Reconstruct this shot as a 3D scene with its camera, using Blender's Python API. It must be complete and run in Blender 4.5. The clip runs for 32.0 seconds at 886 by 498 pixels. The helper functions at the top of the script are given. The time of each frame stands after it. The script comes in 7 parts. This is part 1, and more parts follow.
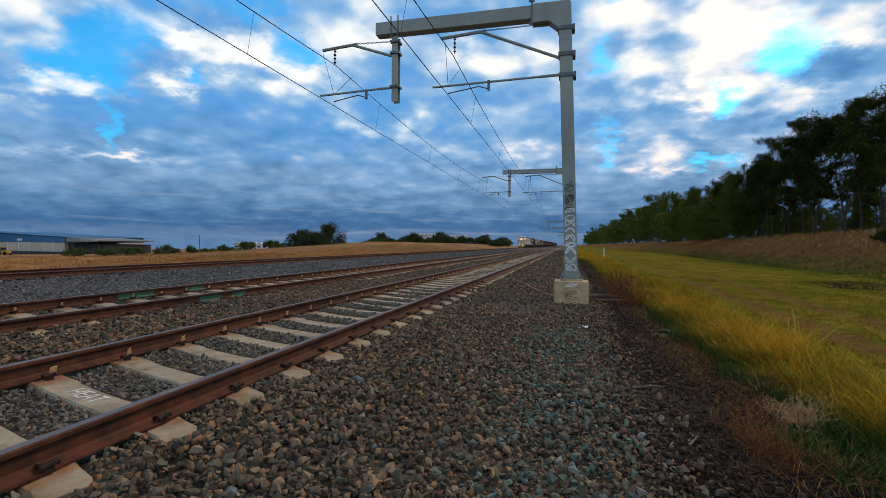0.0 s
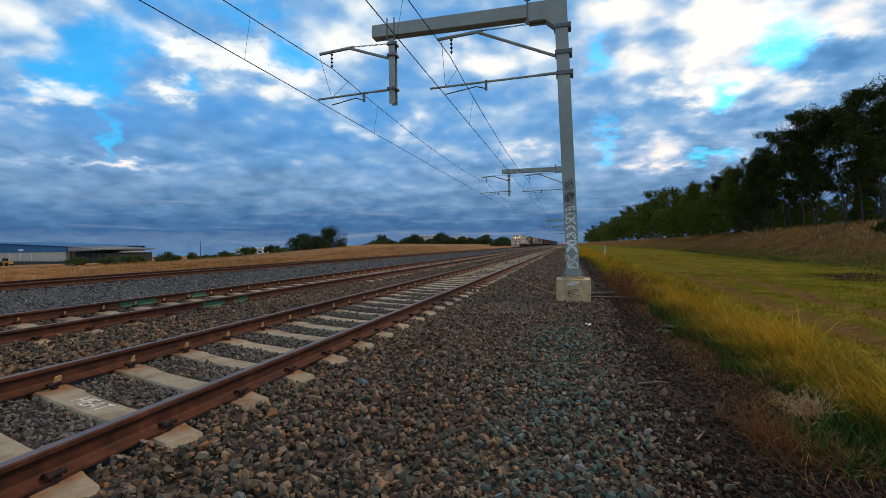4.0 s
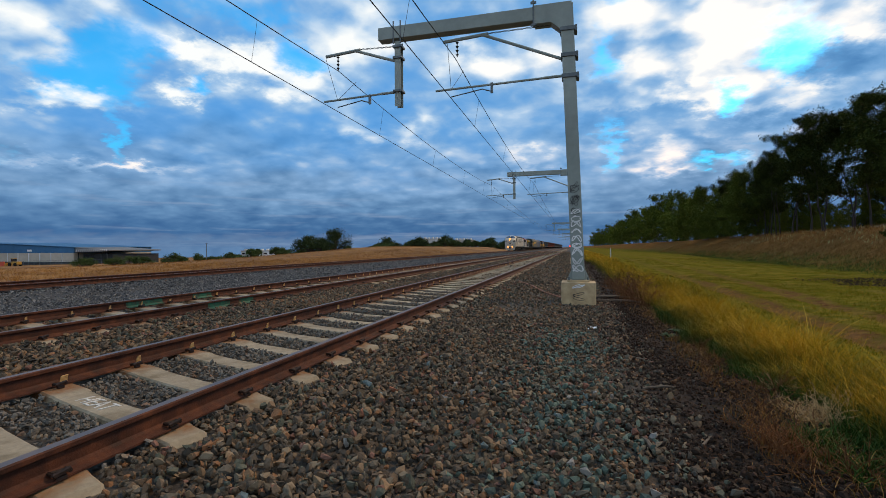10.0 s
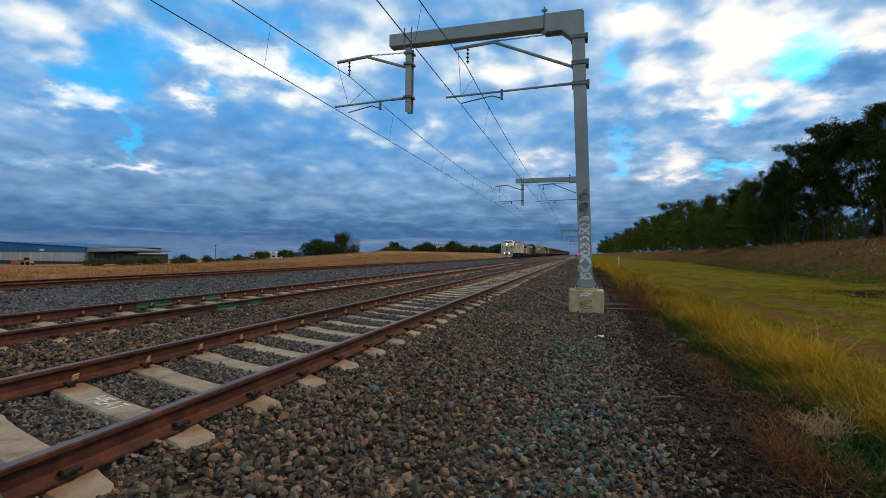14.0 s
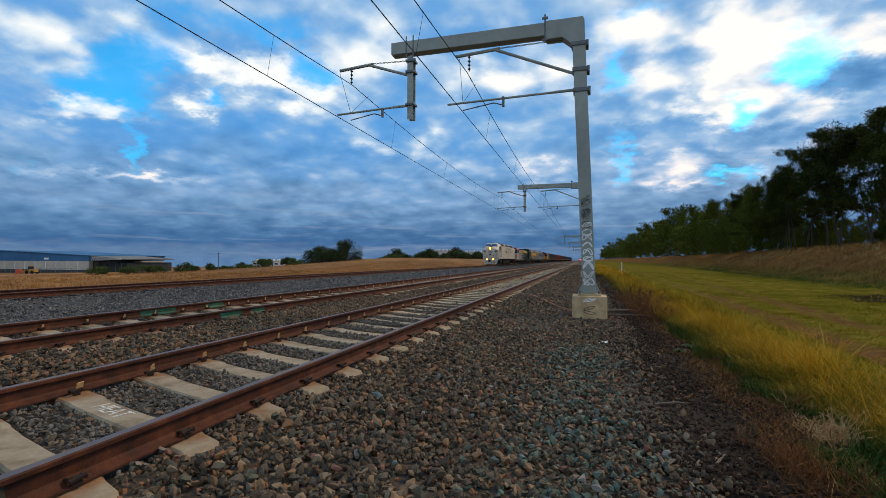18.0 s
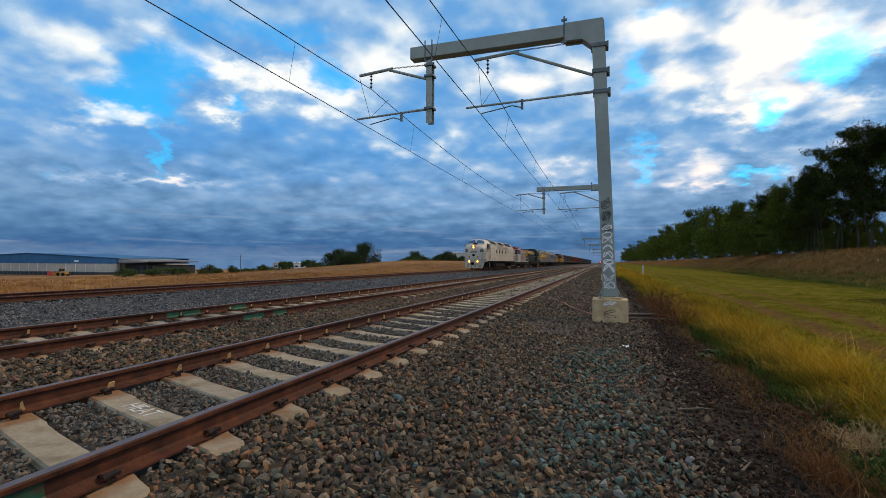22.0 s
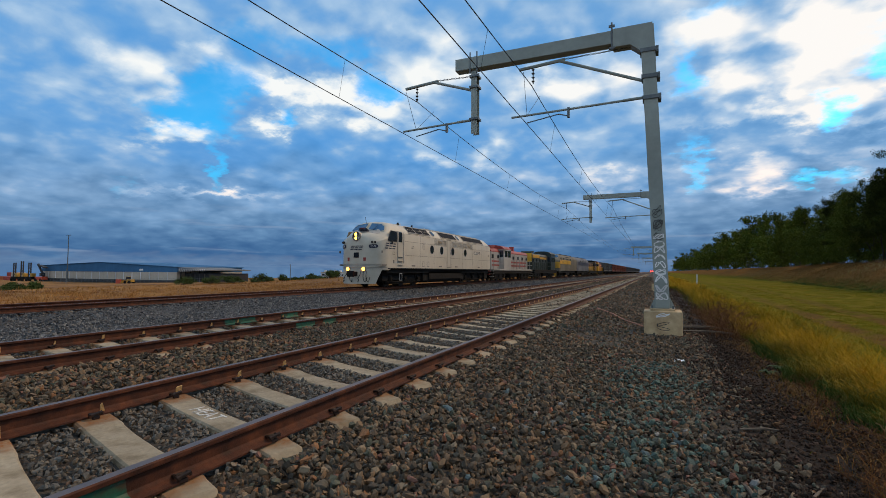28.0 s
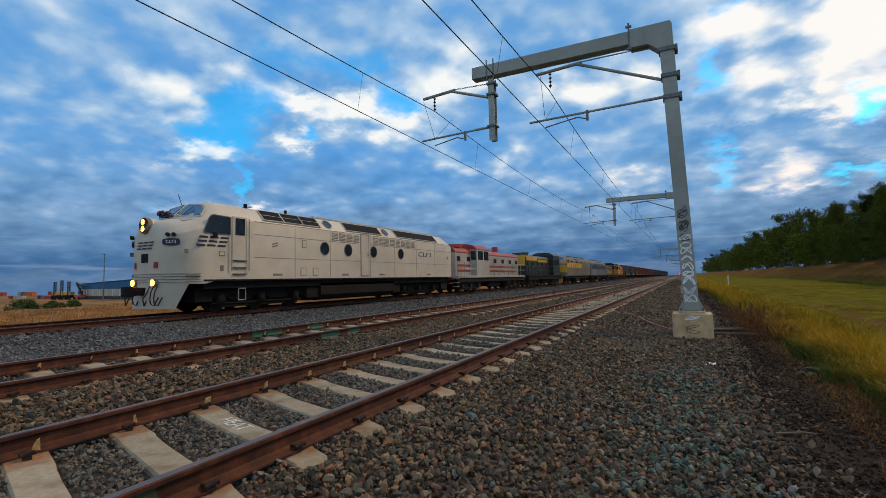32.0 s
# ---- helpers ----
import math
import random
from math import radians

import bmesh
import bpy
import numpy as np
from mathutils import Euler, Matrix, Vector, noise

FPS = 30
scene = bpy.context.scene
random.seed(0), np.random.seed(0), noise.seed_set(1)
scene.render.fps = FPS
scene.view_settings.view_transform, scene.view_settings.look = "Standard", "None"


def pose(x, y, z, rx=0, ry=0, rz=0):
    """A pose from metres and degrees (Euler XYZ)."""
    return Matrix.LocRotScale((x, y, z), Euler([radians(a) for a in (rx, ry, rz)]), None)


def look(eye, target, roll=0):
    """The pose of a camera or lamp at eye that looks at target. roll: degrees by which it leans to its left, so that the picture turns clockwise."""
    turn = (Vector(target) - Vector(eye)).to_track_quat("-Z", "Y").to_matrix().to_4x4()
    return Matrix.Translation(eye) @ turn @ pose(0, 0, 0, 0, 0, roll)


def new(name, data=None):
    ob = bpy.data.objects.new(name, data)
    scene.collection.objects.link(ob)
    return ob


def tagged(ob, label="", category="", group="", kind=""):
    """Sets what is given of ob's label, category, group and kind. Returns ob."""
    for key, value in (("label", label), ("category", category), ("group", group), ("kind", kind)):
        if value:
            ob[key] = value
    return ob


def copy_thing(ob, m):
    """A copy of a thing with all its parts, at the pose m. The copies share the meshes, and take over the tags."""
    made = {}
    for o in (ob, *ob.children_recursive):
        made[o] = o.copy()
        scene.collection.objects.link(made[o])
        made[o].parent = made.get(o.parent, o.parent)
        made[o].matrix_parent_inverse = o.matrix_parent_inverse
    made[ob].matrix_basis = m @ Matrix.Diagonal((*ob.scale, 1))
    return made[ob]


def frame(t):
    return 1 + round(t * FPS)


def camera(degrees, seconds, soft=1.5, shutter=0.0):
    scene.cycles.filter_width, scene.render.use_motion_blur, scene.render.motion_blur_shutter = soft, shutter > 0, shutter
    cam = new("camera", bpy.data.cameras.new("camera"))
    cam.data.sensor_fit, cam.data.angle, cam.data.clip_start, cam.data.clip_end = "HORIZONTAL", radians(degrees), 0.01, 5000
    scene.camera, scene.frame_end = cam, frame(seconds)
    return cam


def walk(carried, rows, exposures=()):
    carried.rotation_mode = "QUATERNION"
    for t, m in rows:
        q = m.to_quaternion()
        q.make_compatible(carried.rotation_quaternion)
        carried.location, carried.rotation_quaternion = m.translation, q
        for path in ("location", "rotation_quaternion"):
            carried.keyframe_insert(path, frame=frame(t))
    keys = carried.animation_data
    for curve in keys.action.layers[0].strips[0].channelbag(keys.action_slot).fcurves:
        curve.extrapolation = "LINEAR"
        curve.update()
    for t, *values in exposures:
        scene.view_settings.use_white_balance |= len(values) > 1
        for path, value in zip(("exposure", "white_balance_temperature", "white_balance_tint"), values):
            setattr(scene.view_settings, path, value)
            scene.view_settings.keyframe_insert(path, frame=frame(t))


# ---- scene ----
# World: y runs along the railway, x to the right of it, z up. Rail heads lie at z = 0.30.
cam = camera(85.7, 32.0, soft=0.5)


def shot(x, y, z, tilt, roll, pan):
    """A camera pose: degrees of tilt upwards, of roll and of pan to the left of the railway's line."""
    return pose(x, y, z, 90 + tilt, 0, pan) @ pose(0, 0, 0, 0, 0, roll)


walk(cam, [
    (0, shot(0.063, -0.223, 1.271, -0.6, 0.65, 14.65)),
    (0.5, shot(0.063, -0.22, 1.269, -0.92, -0.06, 14.37)),
    (1, shot(0.062, -0.217, 1.268, -0.96, -0.56, 14.46)),
    (1.5, shot(0.06, -0.216, 1.267, -1.38, -0.33, 14.3)),
    (2, shot(0.059, -0.218, 1.267, -0.6, -0.25, 14.61)),
    (2.5, shot(0.058, -0.22, 1.267, -0.19, -0.16, 14.65)),
    (3, shot(0.058, -0.222, 1.267, -0.12, -0.51, 14.76)),
    (3.5, shot(0.057, -0.222, 1.267, -0.3, -0.64, 14.79)),
    (5.5, shot(0.056, -0.218, 1.264, -0.63, -0.54, 14.57)),
    (6, shot(0.056, -0.218, 1.264, -0.47, -0.32, 14.75)),
    (6.5, shot(0.055, -0.218, 1.264, -0.3, -0.18, 14.95)),
    (7, shot(0.055, -0.217, 1.263, -0.35, -0.27, 15.21)),
    (7.5, shot(0.056, -0.218, 1.262, -0.12, -0.51, 15.33)),
    (8, shot(0.056, -0.217, 1.261, 0.01, -0.66, 15.27)),
    (8.5, shot(0.057, -0.217, 1.26, 0, -0.65, 15.09)),
    (9, shot(0.056, -0.217, 1.26, 0.07, -0.44, 15.1)),
    (9.5, shot(0.054, -0.216, 1.26, -0.15, -0.4, 15.2)),
    (10, shot(0.053, -0.216, 1.26, -0.16, -0.36, 15.33)),
    (10.5, shot(0.052, -0.216, 1.26, -0.39, -0.27, 15.4)),
    (11, shot(0.051, -0.216, 1.261, -0.1, -0.16, 15.49)),
    (11.5, shot(0.052, -0.218, 1.261, 0.17, -0.37, 15.57)),
    (12, shot(0.051, -0.22, 1.262, 0.14, -0.35, 15.58)),
    (12.5, shot(0.05, -0.223, 1.263, 0.34, -0.23, 15.87)),
    (13, shot(0.049, -0.227, 1.264, 0.35, 0.05, 15.98)),
    (13.5, shot(0.046, -0.23, 1.265, 0.71, 0.28, 16.06)),
    (14, shot(0.044, -0.231, 1.266, 0.48, 0.51, 16.2)),
    (14.5, shot(0.043, -0.232, 1.266, 0.53, 0.16, 16.3)),
    (16.5, shot(0.05, -0.244, 1.265, 1.19, 0.05, 16.37)),
    (17, shot(0.049, -0.245, 1.265, 1.27, 0.05, 16.45)),
    (17.5, shot(0.048, -0.245, 1.265, 1.39, 0.07, 16.6)),
    (18, shot(0.046, -0.243, 1.265, 1.27, 0.2, 16.51)),
    (18.5, shot(0.045, -0.241, 1.264, 1.15, 0.14, 16.69)),
    (19, shot(0.045, -0.24, 1.263, 1.01, -0.06, 16.67)),
    (19.5, shot(0.044, -0.242, 1.263, 1.45, -0.35, 16.69)),
    (20, shot(0.044, -0.247, 1.265, 1.54, -0.24, 17.03)),
    (20.5, shot(0.043, -0.254, 1.268, 1.71, 0.05, 17.58)),
    (21, shot(0.042, -0.261, 1.271, 1.56, 0.17, 17.95)),
    (21.5, shot(0.042, -0.268, 1.273, 1.52, 0.3, 18.44)),
    (22, shot(0.042, -0.272, 1.274, 1.57, 0.21, 18.71)),
    (22.5, shot(0.041, -0.273, 1.274, 1.65, 0.27, 18.53)),
    (23, shot(0.04, -0.272, 1.273, 1.54, 0.17, 18.33)),
    (23.5, shot(0.037, -0.27, 1.273, 1.4, 0.34, 18.39)),
    (24, shot(0.034, -0.269, 1.273, 1.22, 0.38, 18.59)),
    (24.5, shot(0.033, -0.27, 1.274, 1.63, 0.24, 19)),
    (25, shot(0.032, -0.273, 1.275, 1.79, 0.11, 19.43)),
    (25.5, shot(0.032, -0.276, 1.275, 1.94, 0.19, 20.25)),
    (27.5, shot(0.01, -0.325, 1.298, 2.67, 0.45, 23.28)),
    (28, shot(0.01, -0.328, 1.299, 2.62, 0.29, 23.95)),
    (28.5, shot(0.013, -0.329, 1.299, 2.78, 0.18, 24.55)),
    (29, shot(0.019, -0.329, 1.297, 3.09, 0.15, 24.8)),
    (29.5, shot(0.028, -0.326, 1.295, 2.91, 0.57, 26.09)),
    (30, shot(0.035, -0.323, 1.291, 3.02, -1.48, 26.96)),
    (30.5, shot(0.04, -0.321, 1.288, 3.63, -1.23, 26.69)),
    (32, shot(0.044, -0.32, 1.286, 3.64, -1.25, 26.71)),
], exposures=[(0, 0.0), (24, 0.0), (28.5, -0.08), (32, -0.08)])

# ---- light ----
SUN_AZ, SUN_EL = 40.0, 44.0      # degrees to the right of the railway's line, and above the horizon
sun_data = bpy.data.lights.new("sun", "SUN")
sun_data.energy, sun_data.angle, sun_data.color = 2.2, radians(11), (1.0, 0.66, 0.33)
sun = new("sun", sun_data)
sun.matrix_world = look((80 * math.sin(radians(SUN_AZ)), 80 * math.cos(radians(SUN_AZ)), 80 * math.tan(radians(SUN_EL))), (0, 0, 0))


class Nodes:
    """A short way to write node trees."""

    def __init__(self, tree):
        self.tree = tree
        tree.nodes.clear()

    def put(self, kind, ins=(), **sets):
        n = self.tree.nodes.new(kind)
        for k, v in sets.items():
            setattr_plain(n, k, v)
        for k, v in dict(ins).items():
            if isinstance(v, bpy.types.NodeSocket):
                self.tree.links.new(v, n.inputs[k])
            else:
                n.inputs[k].default_value = v
        return n

    def ramp(self, fac, stops, mode="LINEAR"):
        n = self.tree.nodes.new("ShaderNodeValToRGB")
        n.color_ramp.interpolation = mode
        e = n.color_ramp.elements
        while len(e) < len(stops):
            e.new(0.5)
        for k, (p, c) in zip(e, stops):
            k.position, k.color = p, (*c, 1) if len(c) == 3 else c
        self.tree.links.new(fac, n.inputs[0])
        return n.outputs[0]

    def math(self, op, a, b=0.0, c=0.0):
        return self.put("ShaderNodeMath", {0: a, 1: b, 2: c}, operation=op).outputs[0]

    def mix(self, fac, a, b, blend="MIX"):
        return self.put("ShaderNodeMix", {0: fac, 6: a, 7: b}, data_type="RGBA", blend_type=blend).outputs[2]

    def noise(self, vec, scale, detail=4.0, rough=0.55, warp=0.0):
        return self.put("ShaderNodeTexNoise", {"Vector": vec, "Scale": scale, "Detail": detail, "Roughness": rough, "Distortion": warp}).outputs[0]


def setattr_plain(n, k, v):
    if k == "operation":
        n.operation = v
    elif k == "data_type":
        n.data_type = v
    elif k == "blend_type":
        n.blend_type = v
    elif k == "sky_type":
        n.sky_type = v
    elif k == "sun_disc":
        n.sun_disc = v
    elif k == "sun_elevation":
        n.sun_elevation = v
    elif k == "sun_rotation":
        n.sun_rotation = v
    elif k == "interpolation_type":
        n.interpolation_type = v
    elif k == "feature":
        n.feature = v
    else:
        raise KeyError(k)


# cloud forms: degrees right of the railway's line, degrees up, half width, half height, strength
SKY_BRIGHT = [(-52.9, 14.0, 3.9, 1.0, 0.59), (-43.5, 16.3, 2.1, 1.0, 0.59), (-36.7, 20.0, 6.8, 1.4, 0.59), (-44.3, 20.3, 4.4, 0.8, 0.39), (-49.3, 21.2, 3.4, 1.7, 0.36), (-33.4, 18.5, 5.7, 1.5, 0.39), (-25.0, 23.8, 5.4, 3.3, 0.26), (-8.2, 20.7, 7.2, 2.3, 0.31), (-56.7, 19.6, 3.7, 2.3, 0.26), (-50.7, 8.1, 6.4, 0.5, 0.29), (-4.9, 10.6, 4.5, 1.2, 0.26), (-21.7, 13.7, 8.1, 1.0, 0.20)]
SKY_GLARE = [(16.7, 21.1, 3.9, 4.4, 0.62), (13.0, 15.7, 2.6, 1.6, 0.5), (11.1, 21.7, 3.6, 3.1, 0.4), (5.4, 23.9, 3.4, 1.8, 0.35), (22.9, 20.3, 2.4, 1.8, 0.45), (26.1, 20.4, 2.2, 2.2, 0.5), (12.1, 8.7, 6.4, 0.8, 0.45), (8.6, 10.5, 4.3, 1.3, 0.3), (6.0, 18.9, 3.4, 1.6, 0.34), (17.6, 14.7, 3.6, 1.3, 0.3), (22.5, 13.7, 2.0, 1.2, 0.34), (8.0, 15.8, 4.9, 1.0, 0.22), (0.9, 23.7, 2.5, 2.2, 0.25)]
SKY_SHADE = [(24.3, 16.2, 3.7, 1.7, -0.32), (7.5, 14.1, 5.5, 1.2, -0.12), (-40.5, 11.9, 12.2, 2.6, -0.09), (14.7, 9.1, 2.2, 0.9, -0.3), (2.7, 13.3, 2.4, 3.6, -0.1), (-27.0, 12.8, 6.0, 1.6, -0.1), (14.5, 12.2, 5.2, 0.9, -0.1), (20.1, 12.5, 3.4, 1.0, -0.15), (-11.5, 24.6, 4.7, 2.2, -0.12), (-30.8, 2.9, 26.8, 1.9, -0.05), (-47.8, 12.8, 3.0, 2.2, -0.12)]
SKY_BREAKS = [(-51.8, 16.9, 3.8, 2.7, 1.4), (-49.5, 10.9, 1.0, 2.7, 0.8), (-31.6, 20.7, 3.0, 1.7, 1.1), (-42.4, 17.2, 1.5, 1.0, 0.8), (-40.5, 24.6, 8.3, 1.7, 0.8), (3.2, 20.6, 1.7, 2.2, 0.8), (21.0, 18.4, 2.7, 2.6, 1), (15.7, 14.9, 1.4, 1.2, 0.9), (3.8, 11.2, 1.1, 2.7, 0.5), (15.2, 9.0, 2.9, 1.0, 0.5), (5.2, 25.7, 3.5, 1.0, 0.5), (-47.9, 20.5, 3.2, 1.9, 1.1), (-57.8, 8.3, 1.9, 0.7, 0.3)]


def build_sky():
    w = bpy.data.worlds.new("world")
    scene.world = w
    w.use_nodes = True
    N = Nodes(w.node_tree)
    d = N.put("ShaderNodeTexCoord").outputs["Generated"]
    s = N.put("ShaderNodeSeparateXYZ", {0: d}).outputs
    up = N.math("MAXIMUM", s[2], 0.0)
    # a level layer of cloud seen in perspective: puffs overhead, streaks towards the horizon
    lift = N.math("ADD", up, 0.28)
    flat = N.put("ShaderNodeCombineXYZ", {0: N.math("DIVIDE", s[0], lift), 1: N.math("DIVIDE", s[1], lift), 2: 0.0}).outputs[0]
    wob = N.put("ShaderNodeTexNoise", {"Vector": flat, "Scale": 3.0, "Detail": 3.0, "Roughness": 0.55}).outputs[1]
    wob = N.put("ShaderNodeVectorMath", {0: wob, 1: (0.5, 0.5, 0.5)}, operation="SUBTRACT").outputs[0]
    bent = N.put("ShaderNodeVectorMath", {0: flat, 1: N.put("ShaderNodeVectorMath", {0: wob, "Scale": 0.10}, operation="SCALE").outputs[0]}, operation="ADD").outputs[0]
    big = N.noise(bent, 2.8, 3.0, 0.5)
    mid = N.noise(bent, 6.6, 5.0, 0.45)
    fine = N.noise(bent, 22.0, 4.0, 0.5)
    puff = N.put("ShaderNodeTexVoronoi", {"Vector": bent, "Scale": 8.5, "Smoothness": 1.0, "Detail": 1.5, "Roughness": 0.45}, feature="SMOOTH_F1").outputs[0]
    az = N.math("MULTIPLY", N.math("ARCTAN2", s[0], s[1]), 57.2958)
    el = N.math("MULTIPLY", N.math("ARCSINE", s[2]), 57.2958)
    here = N.put("ShaderNodeCombineXYZ", {0: az, 1: el, 2: 0.0}).outputs[0]
    ragged = N.put("ShaderNodeTexNoise", {"Vector": flat, "Scale": 8.0, "Detail": 5.0, "Roughness": 0.6}).outputs[1]
    ragged = N.put("ShaderNodeVectorMath", {0: ragged, 1: (0.5, 0.5, 0.5)}, operation="SUBTRACT").outputs[0]
    ragged = N.put("ShaderNodeVectorMath", {0: ragged, 1: (8.0, 6.0, 0.0)}, operation="MULTIPLY").outputs[0]
    here = N.put("ShaderNodeVectorMath", {0: here, 1: ragged}, operation="ADD").outputs[0]

    def forms(table):
        total = 0.0
        for a, e, wa, we, k in table:
            off = N.put("ShaderNodeVectorMath", {0: here, 1: (1 / wa, 1 / we, 0.0), 2: (-a / wa, -e / we, 0.0)}, operation="MULTIPLY_ADD").outputs[0]
            r = N.put("ShaderNodeVectorMath", {0: off}, operation="LENGTH").outputs["Value"]
            total = N.math("ADD", total, N.put("ShaderNodeMapRange", {0: r, 1: 0.1, 2: 1.75, 3: k, 4: 0.0}, interpolation_type="SMOOTHSTEP").outputs[0])
        return total
    # dark and even towards the horizon, brighter and rougher overhead; thin places let the light through
    amp = N.ramp(up, [(0.0, (0.25,) * 3), (0.06, (0.42,) * 3), (0.16, (0.80,) * 3), (0.3, (0.88,) * 3)])
    base = N.ramp(up, [(0.0, (0.20,) * 3), (0.025, (0.16,) * 3), (0.06, (0.29,) * 3), (0.12, (0.48,) * 3), (0.22, (0.60,) * 3), (0.34, (0.65,) * 3), (0.55, (0.67,) * 3), (1.0, (0.64,) * 3)])
    # paler cloud added behind the eye, out of view, to light faces turned that way
    base = N.math("ADD", base, N.put("ShaderNodeMapRange", {0: s[1], 1: 0.1, 2: -0.5, 3: 0.0, 4: 0.18}).outputs[0])
    n = N.math("MULTIPLY", N.math("SUBTRACT", big, 0.5), 0.35)
    n = N.math("ADD", n, N.math("MULTIPLY", N.math("SUBTRACT", mid, 0.5), 0.60))
    n = N.math("ADD", n, N.math("MULTIPLY", N.math("SUBTRACT", 0.50, puff), 0.42))
    n = N.math("ADD", n, N.math("MULTIPLY", N.math("SUBTRACT", fine, 0.5), 0.20))
    v = N.math("ADD", base, N.math("MULTIPLY", n, amp))
    lumps = N.math("MULTIPLY_ADD", N.math("ADD", mid, N.math("SUBTRACT", 0.5, puff)), 1.3, 0.34)
    v = N.math("ADD", v, N.math("MULTIPLY", N.math("ADD", forms(SKY_BRIGHT), forms(SKY_GLARE)), lumps))
    v = N.math("ADD", v, forms(SKY_SHADE))
    # the cloud is warmer towards the hidden sun
    warm = N.put("ShaderNodeMapRange", {0: az, 1: -25.0, 2: 20.0}).outputs[0]
    v = N.math("ADD", v, N.math("MULTIPLY", warm, N.ramp(up, [(0.08, (0, 0, 0)), (0.18, (0.08,) * 3), (0.32, (0.04,) * 3), (0.45, (0, 0, 0))])))
    v = N.math("MAXIMUM", v, N.math("MULTIPLY", v, 0.3))
    cloud = N.ramp(v, [(0.0, (0.026, 0.10, 0.28)), (0.16, (0.056, 0.165, 0.365)), (0.34, (0.122, 0.282, 0.52)), (0.52, (0.216, 0.42, 0.695)), (0.70, (0.395, 0.59, 0.83)), (0.86, (0.74, 0.84, 0.93)), (1.0, (0.98, 1.0, 0.99))])
    sky = N.put("ShaderNodeTexSky", sky_type="NISHITA", sun_disc=False, sun_elevation=radians(SUN_EL), sun_rotation=radians(SUN_AZ)).outputs[0]
    blue = N.mix(1.0, N.mix(1.0, sky, (0.12, 0.12, 0.12, 1), "MULTIPLY"), (0.20, 1.45, 2.0, 1), "MULTIPLY")
    breaks = forms(SKY_BREAKS)
    gap = N.math("ADD", breaks, N.math("MULTIPLY", N.math("SUBTRACT", mid, 0.5), -1.3))
    gap = N.math("ADD", gap, N.math("MULTIPLY", N.math("SUBTRACT", fine, 0.5), -0.45))
    gap = N.put("ShaderNodeMapRange", {0: gap, 1: 0.05, 2: 1.15, 3: 0.0, 4: 0.9}, interpolation_type="SMOOTHSTEP").outputs[0]
    gap = N.math("MULTIPLY", gap, N.math("MINIMUM", N.math("MULTIPLY", breaks, 2.5), 1.0))
    thin = N.put("ShaderNodeMapRange", {0: v, 1: 0.72, 2: 0.40, 3: 0.0, 4: 0.60}, interpolation_type="SMOOTHSTEP").outputs[0]
    thin = N.math("MULTIPLY", thin, N.put("ShaderNodeMapRange", {0: N.math("ADD", up, N.math("MULTIPLY", N.math("SUBTRACT", big, 0.5), 0.25)), 1: 0.10, 2: 0.26}, interpolation_type="SMOOTHSTEP").outputs[0])
    thin = N.math("MULTIPLY", thin, N.math("MULTIPLY_ADD", warm, -0.6, 1.0))
    cloud = N.mix(thin, cloud, (0.085, 0.37, 0.86, 1))
    col = N.mix(gap, cloud, blue)
    col = N.mix(N.math("MULTIPLY", warm, N.math("SUBTRACT", 1.0, gap)), col, N.mix(1.0, col, (1.07, 1.01, 0.98, 1), "MULTIPLY"))
    # low cloud is seen through more dusty air
    col = N.mix(1.0, col, N.ramp(up, [(0.0, (1.13, 0.99, 0.94)), (0.14, (1.12, 0.99, 0.95)), (0.24, (1.0, 1.0, 1.0))]), "MULTIPLY")
    # pale streaks between the cloud's foot and the horizon
    slit = N.ramp(N.math("ADD", s[2], N.math("MULTIPLY", N.math("SUBTRACT", mid, 0.5), 0.05)),
                  [(0.0, (0.5,) * 3), (0.010, (0.9,) * 3), (0.020, (0.9,) * 3), (0.032, (0, 0, 0)), (1.0, (0, 0, 0))])
    col = N.mix(N.math("MULTIPLY", slit, 0.20), col, (0.36, 0.43, 0.52, 1))
    long = N.noise(N.put("ShaderNodeCombineXYZ", {0: N.math("MULTIPLY", az, 0.055), 1: N.math("MULTIPLY", el, 0.75), 2: 3.0}).outputs[0], 1.6, 5.0, 0.55)
    long = N.put("ShaderNodeMapRange", {0: long, 1: 0.54, 2: 0.72, 3: 0.0, 4: 0.36}, interpolation_type="SMOOTHSTEP").outputs[0]
    long = N.math("MULTIPLY", long, N.ramp(up, [(0.0, (0.3,) * 3), (0.02, (1, 1, 1)), (0.10, (0.8,) * 3), (0.17, (0, 0, 0))]))
    col = N.mix(long, col, (0.36, 0.45, 0.60, 1))
    bg = N.put("ShaderNodeBackground", {0: col, 1: 1.0})
    N.put("ShaderNodeOutputWorld", {0: bg.outputs[0]})


build_sky()

# ---- materials ----
MATS = {}


